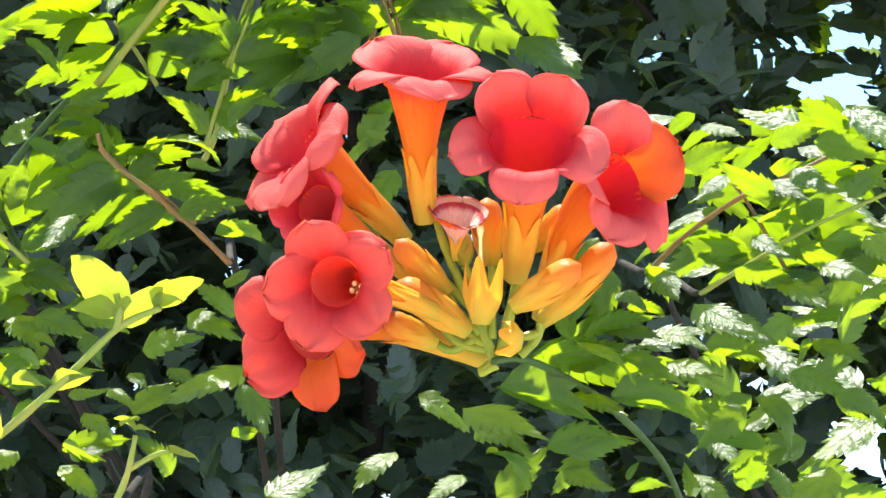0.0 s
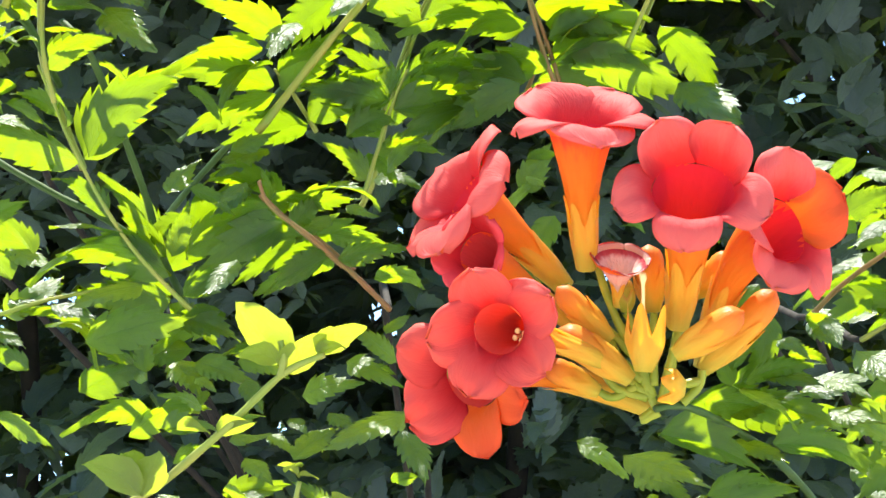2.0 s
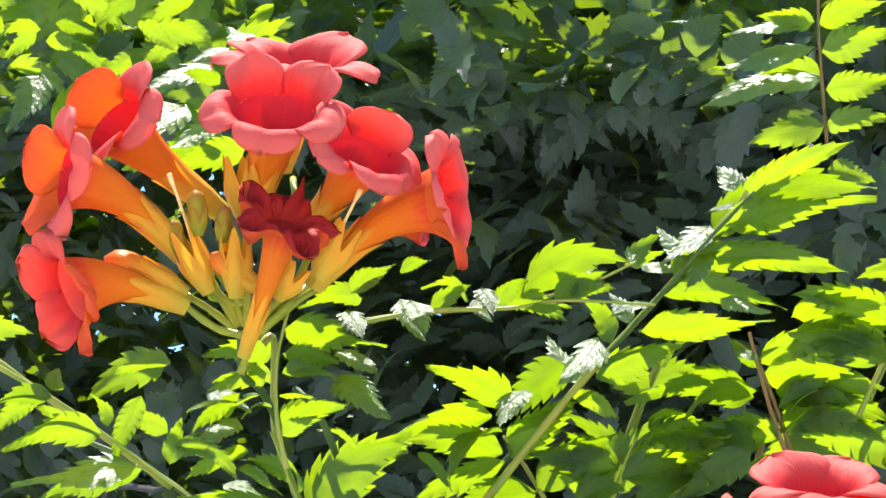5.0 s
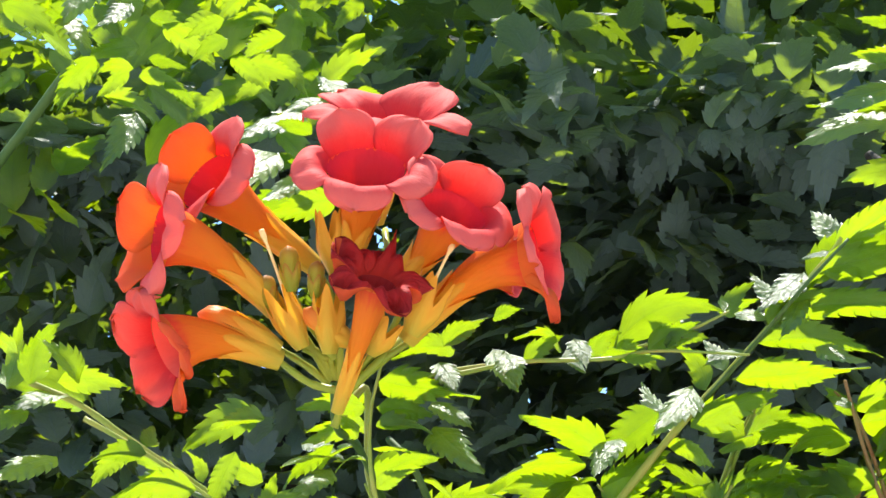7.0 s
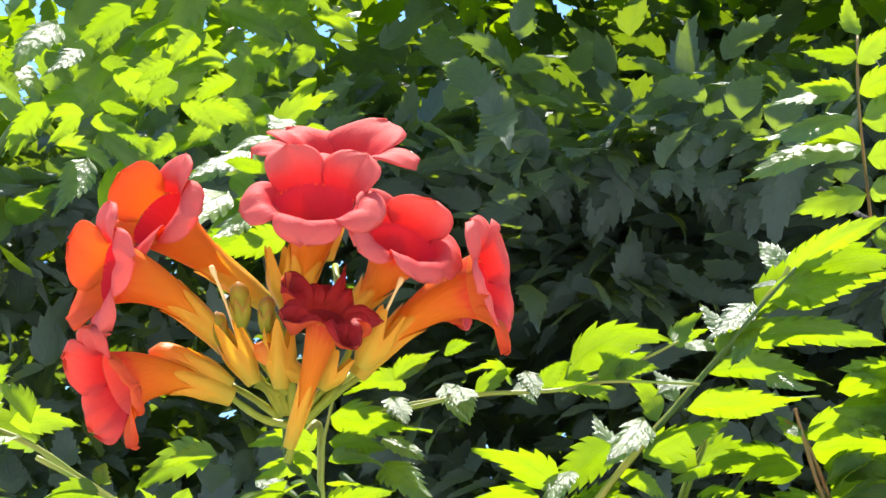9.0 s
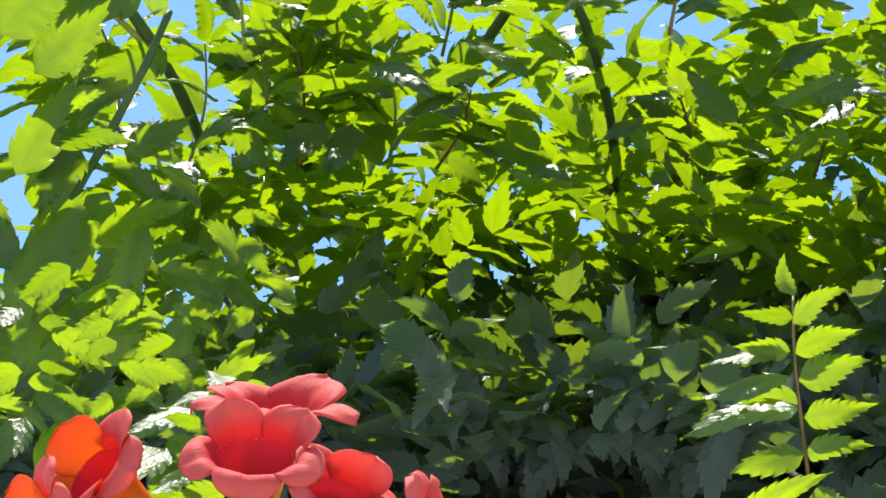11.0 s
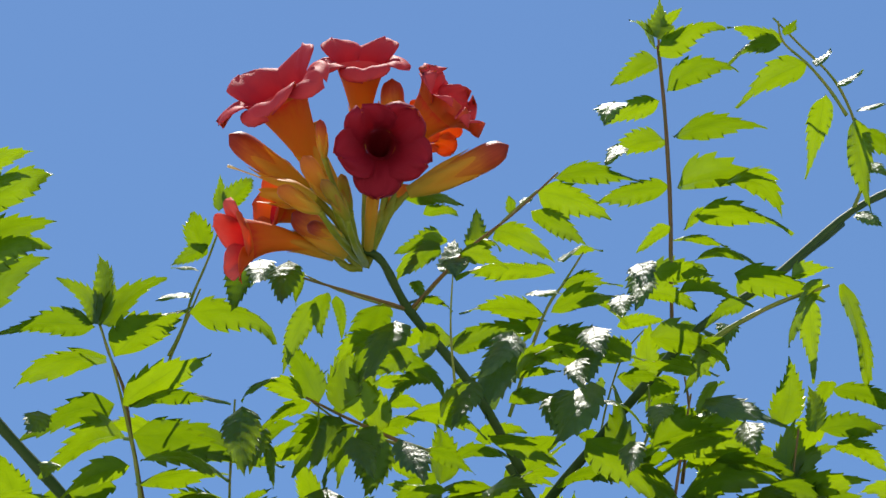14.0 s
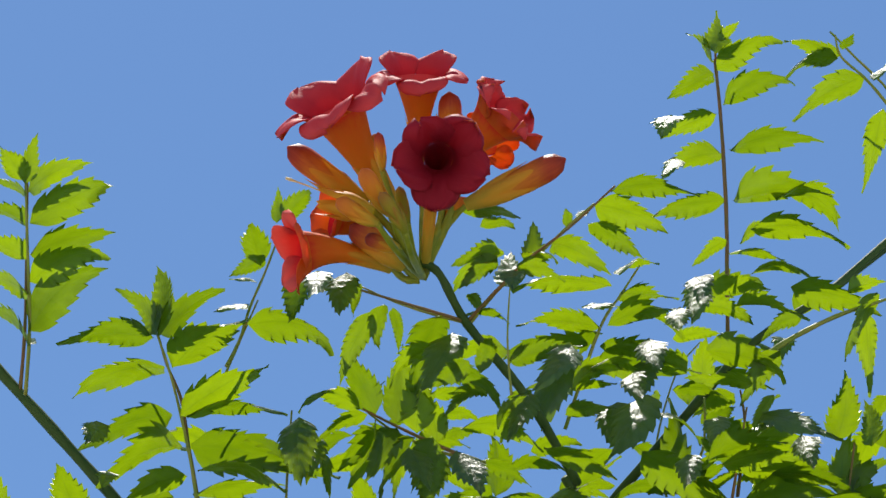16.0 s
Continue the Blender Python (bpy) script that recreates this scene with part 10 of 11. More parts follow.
leaflet(low_left, (-0.1172, 1.0479, 1.7997), (-0.0930, 1.0632, 1.7933), (-0.158, 0.343, 0.926), pick=2246)
leaflet(low_left, (-0.1177, 1.0539, 1.7912), (-0.1450, 1.0409, 1.7705), (0.154, 0.532, 0.833), pick=2247)
leaflet(low_left, (-0.1350, 1.0536, 1.8036), (-0.1181, 1.0556, 1.8252), (0.117, 0.389, 0.914), pick=2248)
leaflet(low_left, (-0.1539, 1.0456, 1.8221), (-0.1660, 1.0323, 1.8088), (0.028, -0.720, 0.694), kind='flat', pick=2249)
leaflet(low_left, (-0.1813, 1.0527, 1.8089), (-0.1948, 1.0496, 1.7932), (0.139, 0.527, 0.839), pick=2250)
leaflet(low_left, (-0.1777, 1.0433, 1.8190), (-0.1570, 1.0371, 1.8051), (0.035, 0.582, 0.812), pick=2251)
stem(low_right, [(0.1646, 1.1389, 1.7710), (0.1424, 1.1308, 1.8093), (0.1341, 1.1285, 1.8200)], 0.0012, 0.0006, material=RED_STALK)
leaflet(low_right, (0.1213, 1.1242, 1.8286), (0.1421, 1.1136, 1.8345), (-0.060, 0.469, 0.881), pick=2252)
leaflet(low_right, (0.1085, 1.1248, 1.8341), (0.1374, 1.1428, 1.8474), (0.055, 0.396, 0.917), pick=2253)
leaflet(low_right, (0.1318, 1.1262, 1.8238), (0.1561, 1.1237, 1.8446), (-0.167, 0.438, 0.883), pick=2254)
leaflet(low_right, (0.1550, 1.1237, 1.8231), (0.2050, 1.1380, 1.8104), (0.159, 0.606, 0.780), pick=2255)
leaflet(low_right, (0.1556, 1.1247, 1.8422), (0.1709, 1.1172, 1.8477), (0.029, 0.506, 0.862), pick=2256)
leaflet(low_right, (0.1395, 1.1285, 1.8056), (0.1803, 1.1398, 1.7760), (-0.001, 0.361, 0.932), pick=2257)
leaflet(low_right, (0.1111, 1.1328, 1.7974), (0.1491, 1.1529, 1.7802), (0.071, 0.417, 0.906), pick=2258)
leaflet(low_right, (0.1812, 1.1248, 1.8261), (0.2082, 1.1346, 1.8204), (0.027, 0.405, 0.914), pick=2259)
leaflet(low_right, (0.1299, 1.1290, 1.8164), (0.1155, 1.1268, 1.8105), (-0.170, -0.706, 0.688), kind='flat', pick=2260)
leaflet(low_right, (0.1643, 1.1283, 1.8377), (0.1857, 1.1117, 1.8276), (-0.226, -0.700, 0.677), kind='flat', pick=2261)
leaflet(low_right, (0.1869, 1.1222, 1.8523), (0.2014, 1.0972, 1.8324), (-0.283, -0.691, 0.665), kind='flat', pick=2262)
leaflet(low_right, (0.1552, 1.1280, 1.8113), (0.1900, 1.1505, 1.8111), (-0.163, 0.541, 0.825), pick=2263)
leaflet(low_right, (0.1760, 1.1313, 1.7961), (0.2024, 1.1342, 1.7913), (-0.025, 0.380, 0.925), pick=2264)
leaflet(low_right, (0.1447, 1.1322, 1.7883), (0.1238, 1.1598, 1.7751), (-0.235, 0.327, 0.915), pick=2265)
leaflet(low_front, (0.0227, 1.0411, 1.7120), (0.0691, 1.0379, 1.6911), (-0.137, 0.573, 0.808), pick=2266)
leaflet(low_front, (0.0085, 1.0449, 1.7040), (0.0435, 1.0236, 1.6878), (-0.080, -0.685, 0.724), kind='flat', pick=2267)
leaflet(low_front, (0.0415, 1.0353, 1.7254), (0.0894, 1.0593, 1.7173), (0.042, 0.612, 0.790), pick=2268)
leaflet(low_front, (0.0705, 1.0412, 1.7082), (0.1096, 1.0275, 1.6920), (-0.027, 0.556, 0.831), pick=2269)
leaflet(low_front, (0.0509, 1.0419, 1.6845), (0.0790, 1.0267, 1.6866), (0.209, 0.607, 0.767), pick=2270)
leaflet(low_front, (0.0534, 1.0362, 1.7313), (0.0803, 1.0208, 1.7093), (0.126, -0.314, 0.941), pick=2271)
leaflet(low_front, (0.0536, 1.0375, 1.7388), (0.0702, 1.0406, 1.7617), (0.135, -0.313, 0.940), pick=2272)
leaflet(low_front, (0.0581, 1.0340, 1.7333), (0.0926, 1.0384, 1.7418), (0.203, 0.475, 0.856), pick=2273)
leaflet(low_front, (0.0908, 1.0309, 1.7328), (0.1091, 1.0185, 1.7235), (-0.110, -0.692, 0.713), kind='flat', pick=2274)
leaflet(low_front, (0.1102, 1.0340, 1.7439), (0.1290, 1.0128, 1.7296), (-0.237, -0.678, 0.696), kind='flat', pick=2275)
leaflet(low_front, (0.0913, 1.0258, 1.7582), (0.0966, 1.0098, 1.7436), (-0.181, -0.693, 0.698), kind='flat', pick=2276)
leaflet(low_front, (-0.0831, 1.0370, 1.7200), (-0.1155, 1.0157, 1.7011), (0.033, -0.690, 0.723), kind='flat', pick=2277)
leaflet(low_front, (-0.1685, 1.0393, 1.7223), (-0.1892, 1.0452, 1.7286), (-0.034, 0.482, 0.876), pick=2278)
leaflet(low_front, (-0.1614, 1.0385, 1.7102), (-0.1415, 1.0363, 1.7179), (-0.085, 0.472, 0.877), pick=2279)
leaflet(low_front, (0.0180, 1.0485, 1.6859), (0.0349, 1.0614, 1.6678), (-0.225, -0.308, 0.924), pick=2280)
leaflet(low_front, (0.1055, 1.0500, 1.6671), (0.1019, 1.0588, 1.6836), (-0.068, 0.609, 0.790), pick=2281)
leaflet(low_front, (0.1270, 1.0518, 1.6696), (0.1314, 1.0267, 1.6831), (0.079, -0.315, 0.946), pick=2282)
leaflet(low_front, (0.1689, 1.0319, 1.7406), (0.1865, 1.0300, 1.7475), (0.021, 0.603, 0.798), pick=2283)
stem(left_branch, [(-0.6960, 1.7149, 2.9582), (-0.6880, 1.6782, 3.0011), (-0.6846, 1.6407, 3.0438), (-0.6814, 1.5963, 3.0943), (-0.6803, 1.5827, 3.1098)], 0.0019, 0.0009, material=STALK)
leaflet(left_branch, (-0.6797, 1.5949, 3.0998), (-0.6272, 1.6091, 3.1441), (-0.133, 0.264, 0.955), pick=2284)
leaflet(left_branch, (-0.6796, 1.6106, 3.0755), (-0.5944, 1.5797, 3.0849), (0.164, 0.150, 0.975), pick=2285)
leaflet(left_branch, (-0.6804, 1.6271, 3.0522), (-0.6116, 1.6552, 3.0960), (-0.005, 0.203, 0.979), pick=2286)
leaflet(left_branch, (-0.6864, 1.6542, 3.0418), (-0.6056, 1.6338, 3.0421), (0.024, 0.136, 0.990), pick=2287)
leaflet(left_branch, (-0.6867, 1.6735, 3.0005), (-0.6137, 1.6527, 3.0482), (0.245, 0.209, 0.947), pick=2288)
leaflet(left_branch, (-0.6805, 1.5915, 3.0933), (-0.7190, 1.5924, 3.1173), (0.064, 0.038, 0.997), pick=2289)
leaflet(left_branch, (-0.6833, 1.6157, 3.0769), (-0.7227, 1.5880, 3.0786), (0.154, 0.048, 0.987), pick=2290)
leaflet(left_branch, (-0.6865, 1.6374, 3.0562), (-0.7226, 1.6004, 3.0538), (-0.179, 0.016, 0.984), pick=2291)
leaflet(left_branch, (-0.6842, 1.6492, 3.0238), (-0.7417, 1.6623, 3.0612), (0.265, 0.062, 0.962), pick=2292)
leaflet(left_branch, (-0.6885, 1.6819, 2.9895), (-0.7551, 1.6854, 3.0337), (0.191, -0.030, 0.981), pick=2293)
leaflet(left_branch, (-0.6799, 1.5853, 3.1015), (-0.6655, 1.5588, 3.1390), (-0.200, -0.048, 0.979), pick=2294)
leaflet(left_branch, (-0.6803, 1.5854, 3.1039), (-0.6910, 1.5376, 3.1054), (-0.191, 0.164, 0.968), pick=2295)
stem(left_branch, [(-0.5368, 1.7673, 2.8532), (-0.5389, 1.7417, 2.8816), (-0.5451, 1.7087, 2.9175), (-0.5528, 1.6789, 2.9495), (-0.5601, 1.6590, 2.9706)], 0.0019, 0.0009, material=STALK)
leaflet(left_branch, (-0.5598, 1.6562, 2.9683), (-0.5661, 1.6448, 3.0421), (0.244, 0.195, 0.950), pick=2296)
leaflet(left_branch, (-0.5606, 1.6550, 2.9688), (-0.6009, 1.6437, 3.0156), (-0.085, 0.301, 0.950), pick=2297)
leaflet(left_branch, (-0.5572, 1.6576, 2.9706), (-0.5009, 1.6532, 3.0143), (0.135, 0.216, 0.967), pick=2298)
leaflet(left_branch, (-0.5648, 1.6628, 2.9723), (-0.6464, 1.6407, 2.9536), (-0.190, 0.037, 0.981), pick=2299)
leaflet(left_branch, (-0.5512, 1.6857, 2.9547), (-0.4691, 1.6309, 2.9558), (-0.120, 0.005, 0.993), pick=2300)
leaflet(left_branch, (-0.5568, 1.6792, 2.9469), (-0.6492, 1.7105, 2.9467), (-0.178, -0.106, 0.978), pick=2301)
leaflet(left_branch, (-0.5441, 1.7019, 2.9122), (-0.4613, 1.6801, 2.9433), (0.124, 0.084, 0.989), pick=2302)
leaflet(left_branch, (-0.5533, 1.7096, 2.9189), (-0.6375, 1.7172, 2.8925), (-0.077, 0.059, 0.995), pick=2303)
leaflet(left_branch, (-0.5445, 1.7213, 2.8909), (-0.6347, 1.7734, 2.8898), (0.127, -0.111, 0.986), pick=2304)
leaflet(left_branch, (-0.5390, 1.7056, 2.9140), (-0.4560, 1.7431, 2.9340), (0.005, -0.316, 0.949), pick=2305)
leaflet(left_branch, (-0.5392, 1.7311, 2.9002), (-0.4543, 1.7752, 2.8940), (-0.186, 0.274, 0.944), pick=2306)
leaflet(left_branch, (-0.5327, 1.7388, 2.8778), (-0.4517, 1.7416, 2.8484), (0.155, -0.312, 0.937), pick=2307)
leaflet(left_branch, (-0.5447, 1.7495, 2.8803), (-0.6048, 1.7427, 2.8413), (-0.062, 0.234, 0.970), pick=2308)
leaflet(left_branch, (-0.6197, 1.6983, 2.9097), (-0.6145, 1.6632, 2.8549), (0.337, -0.778, 0.530), kind='flat', pick=2309)
leaflet(left_branch, (-0.6099, 1.7276, 2.8741), (-0.6076, 1.7037, 2.8381), (0.303, -0.784, 0.542), kind='flat', pick=2310)
stem(left_branch, [(-0.5123, 1.7243, 2.9818), (-0.4975, 1.7092, 3.0015), (-0.4866, 1.6918, 3.0231), (-0.4697, 1.6719, 3.0487), (-0.4511, 1.6470, 3.0801)], 0.0019, 0.0009, material=STALK)
leaflet(left_branch, (-0.4917, 1.7086, 3.0172), (-0.4114, 1.7143, 2.9763), (-0.165, 0.075, 0.983), pick=2311)
leaflet(left_branch, (-0.4862, 1.6855, 3.0212), (-0.5130, 1.6664, 2.9999), (0.182, -0.835, 0.520), kind='flat', pick=2312)
leaflet(left_branch, (-0.4794, 1.6822, 3.0448), (-0.5056, 1.6796, 3.0487), (0.159, -0.842, 0.516), kind='flat', pick=2313)
leaflet(left_branch, (-0.4750, 1.6740, 3.0580), (-0.4749, 1.6175, 3.0565), (-0.171, -0.312, 0.935), pick=2314)
leaflet(left_branch, (-0.4699, 1.6682, 3.0627), (-0.5050, 1.6765, 3.0494), (0.145, 0.356, 0.923), pick=2315)
leaflet(left_branch, (-0.4569, 1.6482, 3.0853), (-0.4542, 1.6299, 3.1141), (0.157, -0.312, 0.937), pick=2316)
leaflet(left_branch, (-0.4508, 1.6440, 3.0844), (-0.4177, 1.6126, 3.0858), (-0.091, 0.327, 0.941), pick=2317)
leaflet(left_branch, (-0.4390, 1.6767, 3.0497), (-0.4448, 1.6730, 2.9868), (0.073, 0.359, 0.931), pick=2318)
leaflet(left_branch, (-0.4240, 1.6803, 3.0513), (-0.4211, 1.6428, 2.9858), (0.106, -0.851, 0.515), kind='flat', pick=2319)
stem(top_stem, [(-0.2801, 1.6532, 2.9533), (-0.3113, 1.6430, 2.9589), (-0.3399, 1.6323, 2.9657), (-0.3682, 1.6193, 2.9751)], 0.0014, 0.0007, material=STALK)
leaflet(top_stem, (-0.3605, 1.6367, 2.9604), (-0.3953, 1.6815, 2.9155), (-0.006, 0.318, 0.948), kind='slim', pick=2320)
leaflet(top_stem, (-0.3437, 1.6403, 2.9663), (-0.3444, 1.6809, 2.9479), (0.121, 0.225, 0.967), kind='slim', pick=2321)
leaflet(top_stem, (-0.3491, 1.6285, 2.9602), (-0.3567, 1.6572, 2.9333), (-0.146, -0.313, 0.939), pick=2322)
leaflet(top_stem, (-0.3018, 1.6407, 2.9554), (-0.3341, 1.7198, 2.9284), (-0.168, -0.312, 0.935), pick=2323)
leaflet(top_stem, (-0.2926, 1.6610, 2.9506), (-0.3197, 1.6383, 2.8627), (0.020, -0.852, 0.524), kind='flat', pick=2324)
leaflet(top_stem, (-0.3796, 1.6027, 2.9790), (-0.3779, 1.5837, 2.9132), (0.134, -0.848, 0.512), kind='flat', pick=2325)
leaflet(top_stem, (-0.3685, 1.6201, 2.9797), (-0.3751, 1.6262, 2.9467), (0.055, -0.076, 0.996), kind='slim', pick=2326)
leaflet(top_stem, (-0.2824, 1.6510, 2.9595), (-0.2460, 1.6784, 2.9689), (0.176, -0.311, 0.934), pick=2327)
leaflet(top_stem, (-0.2758, 1.6375, 2.9734), (-0.2681, 1.6560, 2.9622), (-0.300, -0.302, 0.905), pick=2328)
stem(top_stem, [(-0.2846, 1.6935, 2.9830), (-0.2561, 1.6764, 3.0075), (-0.2268, 1.6654, 3.0253), (-0.1917, 1.6486, 3.0507), (-0.1639, 1.6374, 3.0684)], 0.0017, 0.0008, material=STALK)
leaflet(top_stem, (-0.1488, 1.6291, 3.0742), (-0.0702, 1.6414, 3.0686), (-0.229, -0.122, 0.966), pick=2329)
leaflet(top_stem, (-0.1645, 1.6442, 3.0732), (-0.1015, 1.6772, 3.0604), (0.034, 0.211, 0.977), pick=2330)
leaflet(top_stem, (-0.1717, 1.6531, 3.0594), (-0.1233, 1.6863, 3.0394), (-0.040, 0.051, 0.998), pick=2331)
leaflet(top_stem, (-0.2059, 1.6614, 3.0465), (-0.1562, 1.7131, 3.0468), (-0.183, 0.272, 0.945), pick=2332)
leaflet(top_stem, (-0.1908, 1.6497, 3.0536), (-0.1893, 1.6266, 3.0545), (0.122, -0.314, 0.942), pick=2333)
leaflet(top_stem, (-0.2229, 1.6629, 3.0227), (-0.2211, 1.6566, 3.0698), (0.037, -0.316, 0.948), pick=2334)
leaflet(top_stem, (-0.2293, 1.6649, 3.0277), (-0.1971, 1.6386, 3.0004), (0.247, -0.306, 0.919), pick=2335)
leaflet(top_stem, (-0.2438, 1.6835, 3.0143), (-0.2479, 1.7063, 3.0778), (-0.058, -0.862, 0.503), kind='flat', pick=2336)
leaflet(top_stem, (-0.1801, 1.6462, 3.0616), (-0.1676, 1.6559, 3.0800), (-0.045, -0.870, 0.491), kind='flat', pick=2337)
leaflet(top_stem, (-0.2472, 1.6529, 3.0313), (-0.2945, 1.6705, 3.0031), (-0.115, -0.125, 0.985), pick=2338)
leaflet(top_stem, (-0.2508, 1.6530, 3.0330), (-0.2916, 1.6387, 3.0075), (-0.178, 0.017, 0.984), pick=2339)
leaflet(top_stem, (-0.2798, 1.6203, 3.0559), (-0.2261, 1.6049, 3.0282), (0.252, -0.130, 0.959), pick=2340)
leaflet(top_stem, (-0.2674, 1.6419, 3.0548), (-0.2351, 1.6372, 3.0445), (-0.206, 0.070, 0.976), pick=2341)
stem(right_branch, [(-0.2097, 1.8061, 2.9461), (-0.1719, 1.7512, 3.0148), (-0.1488, 1.7322, 3.0405), (-0.1304, 1.7176, 3.0603)], 0.0019, 0.0009, material=STALK)
leaflet(right_branch, (-0.1576, 1.7269, 3.0451), (-0.2445, 1.6854, 3.0133), (0.023, -0.160, 0.987), pick=2342)
leaflet(right_branch, (-0.1705, 1.7468, 3.0144), (-0.2492, 1.7521, 3.0289), (0.188, -0.066, 0.980), pick=2343)
leaflet(right_branch, (-0.1487, 1.7308, 3.0394), (-0.0984, 1.7754, 3.0637), (-0.102, -0.100, 0.990), pick=2344)
leaflet(right_branch, (-0.1498, 1.7167, 3.0506), (-0.1132, 1.7451, 3.0836), (-0.098, -0.315, 0.944), pick=2345)
leaflet(right_branch, (-0.1578, 1.7470, 3.0268), (-0.0959, 1.7990, 3.0363), (0.067, -0.057, 0.996), pick=2346)
leaflet(right_branch, (-0.1720, 1.7603, 3.0041), (-0.1132, 1.7667, 2.9840), (-0.011, 0.172, 0.985), pick=2347)
leaflet(right_branch, (-0.1798, 1.7760, 2.9988), (-0.0834, 1.8051, 2.9970), (0.005, 0.273, 0.962), pick=2348)
leaflet(right_branch, (-0.1833, 1.7590, 3.0042), (-0.2593, 1.7359, 2.9730), (0.094, -0.016, 0.995), pick=2349)
leaflet(right_branch, (-0.2013, 1.7790, 2.9701), (-0.1588, 1.7778, 2.9719), (-0.008, -0.147, 0.989), pick=2350)
leaflet(right_branch, (-0.1760, 1.7497, 3.0119), (-0.1953, 1.7975, 3.0228), (0.006, -0.316, 0.949), pick=2351)
leaflet(right_branch, (-0.1977, 1.7577, 2.9991), (-0.2251, 1.7489, 2.9030), (0.019, -0.852, 0.524), kind='flat', pick=2352)
leaflet(right_branch, (-0.1607, 1.7967, 2.9659), (-0.1627, 1.7679, 2.8931), (-0.040, -0.848, 0.528), kind='flat', pick=2353)
leaflet(right_branch, (-0.1371, 1.7720, 2.9917), (-0.1398, 1.7452, 2.9230), (-0.092, -0.850, 0.519), kind='flat', pick=2354)
leaflet(right_branch, (-0.2379, 1.7809, 2.9749), (-0.2665, 1.7952, 2.9267), (0.077, -0.057, 0.995), pick=2355)
leaflet(right_branch, (-0.1966, 1.7836, 2.9734), (-0.2560, 1.7802, 2.9655), (-0.259, -0.093, 0.961), pick=2356)
leaflet(right_branch, (-0.2551, 1.7507, 2.9989), (-0.3160, 1.7738, 2.9997), (0.163, 0.285, 0.944), pick=2357)
leaflet(right_branch, (-0.1861, 1.7398, 3.0336), (-0.1513, 1.7253, 3.0182), (-0.132, -0.854, 0.504), kind='flat', pick=2358)
stem(right_branch, [(-0.0571, 1.8263, 3.0275), (-0.0534, 1.7775, 3.0831), (-0.0498, 1.7428, 3.1228), (-0.0475, 1.6832, 3.1902), (-0.0487, 1.6390, 3.2397)], 0.0019, 0.0009, material=RED_STALK)
leaflet(right_branch, (-0.0474, 1.6416, 3.2271), (0.0156, 1.6149, 3.2273), (0.160, -0.060, 0.985), pick=2359)
leaflet(right_branch, (-0.0436, 1.6658, 3.2053), (0.0228, 1.6423, 3.1977), (0.221, -0.049, 0.974), pick=2360)
leaflet(right_branch, (-0.0406, 1.6933, 3.1726), (0.0469, 1.7118, 3.1890), (0.111, -0.143, 0.983), pick=2361)
leaflet(right_branch, (-0.0412, 1.7296, 3.1414), (0.0511, 1.7419, 3.1468), (0.030, 0.119, 0.992), pick=2362)
leaflet(right_branch, (-0.0504, 1.6523, 3.2329), (-0.0964, 1.6789, 3.2319), (0.197, 0.017, 0.980), pick=2363)
leaflet(right_branch, (-0.0505, 1.6667, 3.1951), (-0.1046, 1.6786, 3.1806), (-0.250, 0.178, 0.952), pick=2364)
leaflet(right_branch, (-0.0498, 1.6974, 3.1732), (-0.1082, 1.7205, 3.1722), (0.177, 0.230, 0.957), pick=2365)
leaflet(right_branch, (-0.0481, 1.7303, 3.1427), (-0.1203, 1.7165, 3.1154), (0.123, 0.184, 0.975), pick=2366)
leaflet(right_branch, (-0.0508, 1.6360, 3.2346), (-0.0736, 1.6432, 3.2829), (-0.015, 0.127, 0.992), pick=2367)
leaflet(right_branch, (-0.0481, 1.6305, 3.2407), (-0.0432, 1.6308, 3.2971), (-0.014, 0.239, 0.971), pick=2368)
leaflet(right_branch, (-0.0442, 1.6325, 3.2575), (-0.0218, 1.6198, 3.2689), (0.047, 0.090, 0.995), pick=2369)
leaflet(right_branch, (-0.0914, 1.6645, 3.1956), (-0.1014, 1.6325, 3.1364), (-0.004, -0.880, 0.475), kind='flat', pick=2370)
leaflet(right_branch, (-0.0917, 1.6880, 3.1633), (-0.1046, 1.6642, 3.1170), (-0.122, -0.869, 0.479), kind='flat', pick=2371)
leaflet(right_branch, (-0.0503, 1.7456, 3.1076), (-0.0835, 1.7589, 3.0897), (-0.087, -0.033, 0.996), pick=2372)
leaflet(right_branch, (-0.0266, 1.7529, 3.1236), (0.0622, 1.7796, 3.1138), (0.228, -0.057, 0.972), pick=2373)
leaflet(right_branch, (-0.0492, 1.7581, 3.1023), (0.0016, 1.7805, 3.1066), (0.170, -0.312, 0.935), pick=2374)
leaflet(right_branch, (-0.0298, 1.7743, 3.0891), (0.0275, 1.7666, 3.0657), (-0.072, -0.315, 0.946), pick=2375)
leaflet(right_branch, (-0.0024, 1.7337, 3.1437), (0.0542, 1.7952, 3.1497), (0.095, -0.315, 0.944), pick=2376)
leaflet(right_branch, (-0.0380, 1.7600, 3.1155), (-0.0047, 1.7694, 3.1488), (-0.039, 0.114, 0.993), pick=2377)
stem(right_branch, [(0.1187, 1.6709, 3.1591), (0.1043, 1.6523, 3.1774), (0.0866, 1.6345, 3.1940), (0.0667, 1.6185, 3.2083), (0.0631, 1.6049, 3.2229)], 0.0019, 0.0009, material=STALK)
leaflet(right_branch, (0.0670, 1.6223, 3.2135), (0.0169, 1.6168, 3.2321), (-0.056, -0.062, 0.997), pick=2378)
leaflet(right_branch, (0.0637, 1.6218, 3.2105), (0.0145, 1.6118, 3.1772), (-0.130, -0.027, 0.991), pick=2379)
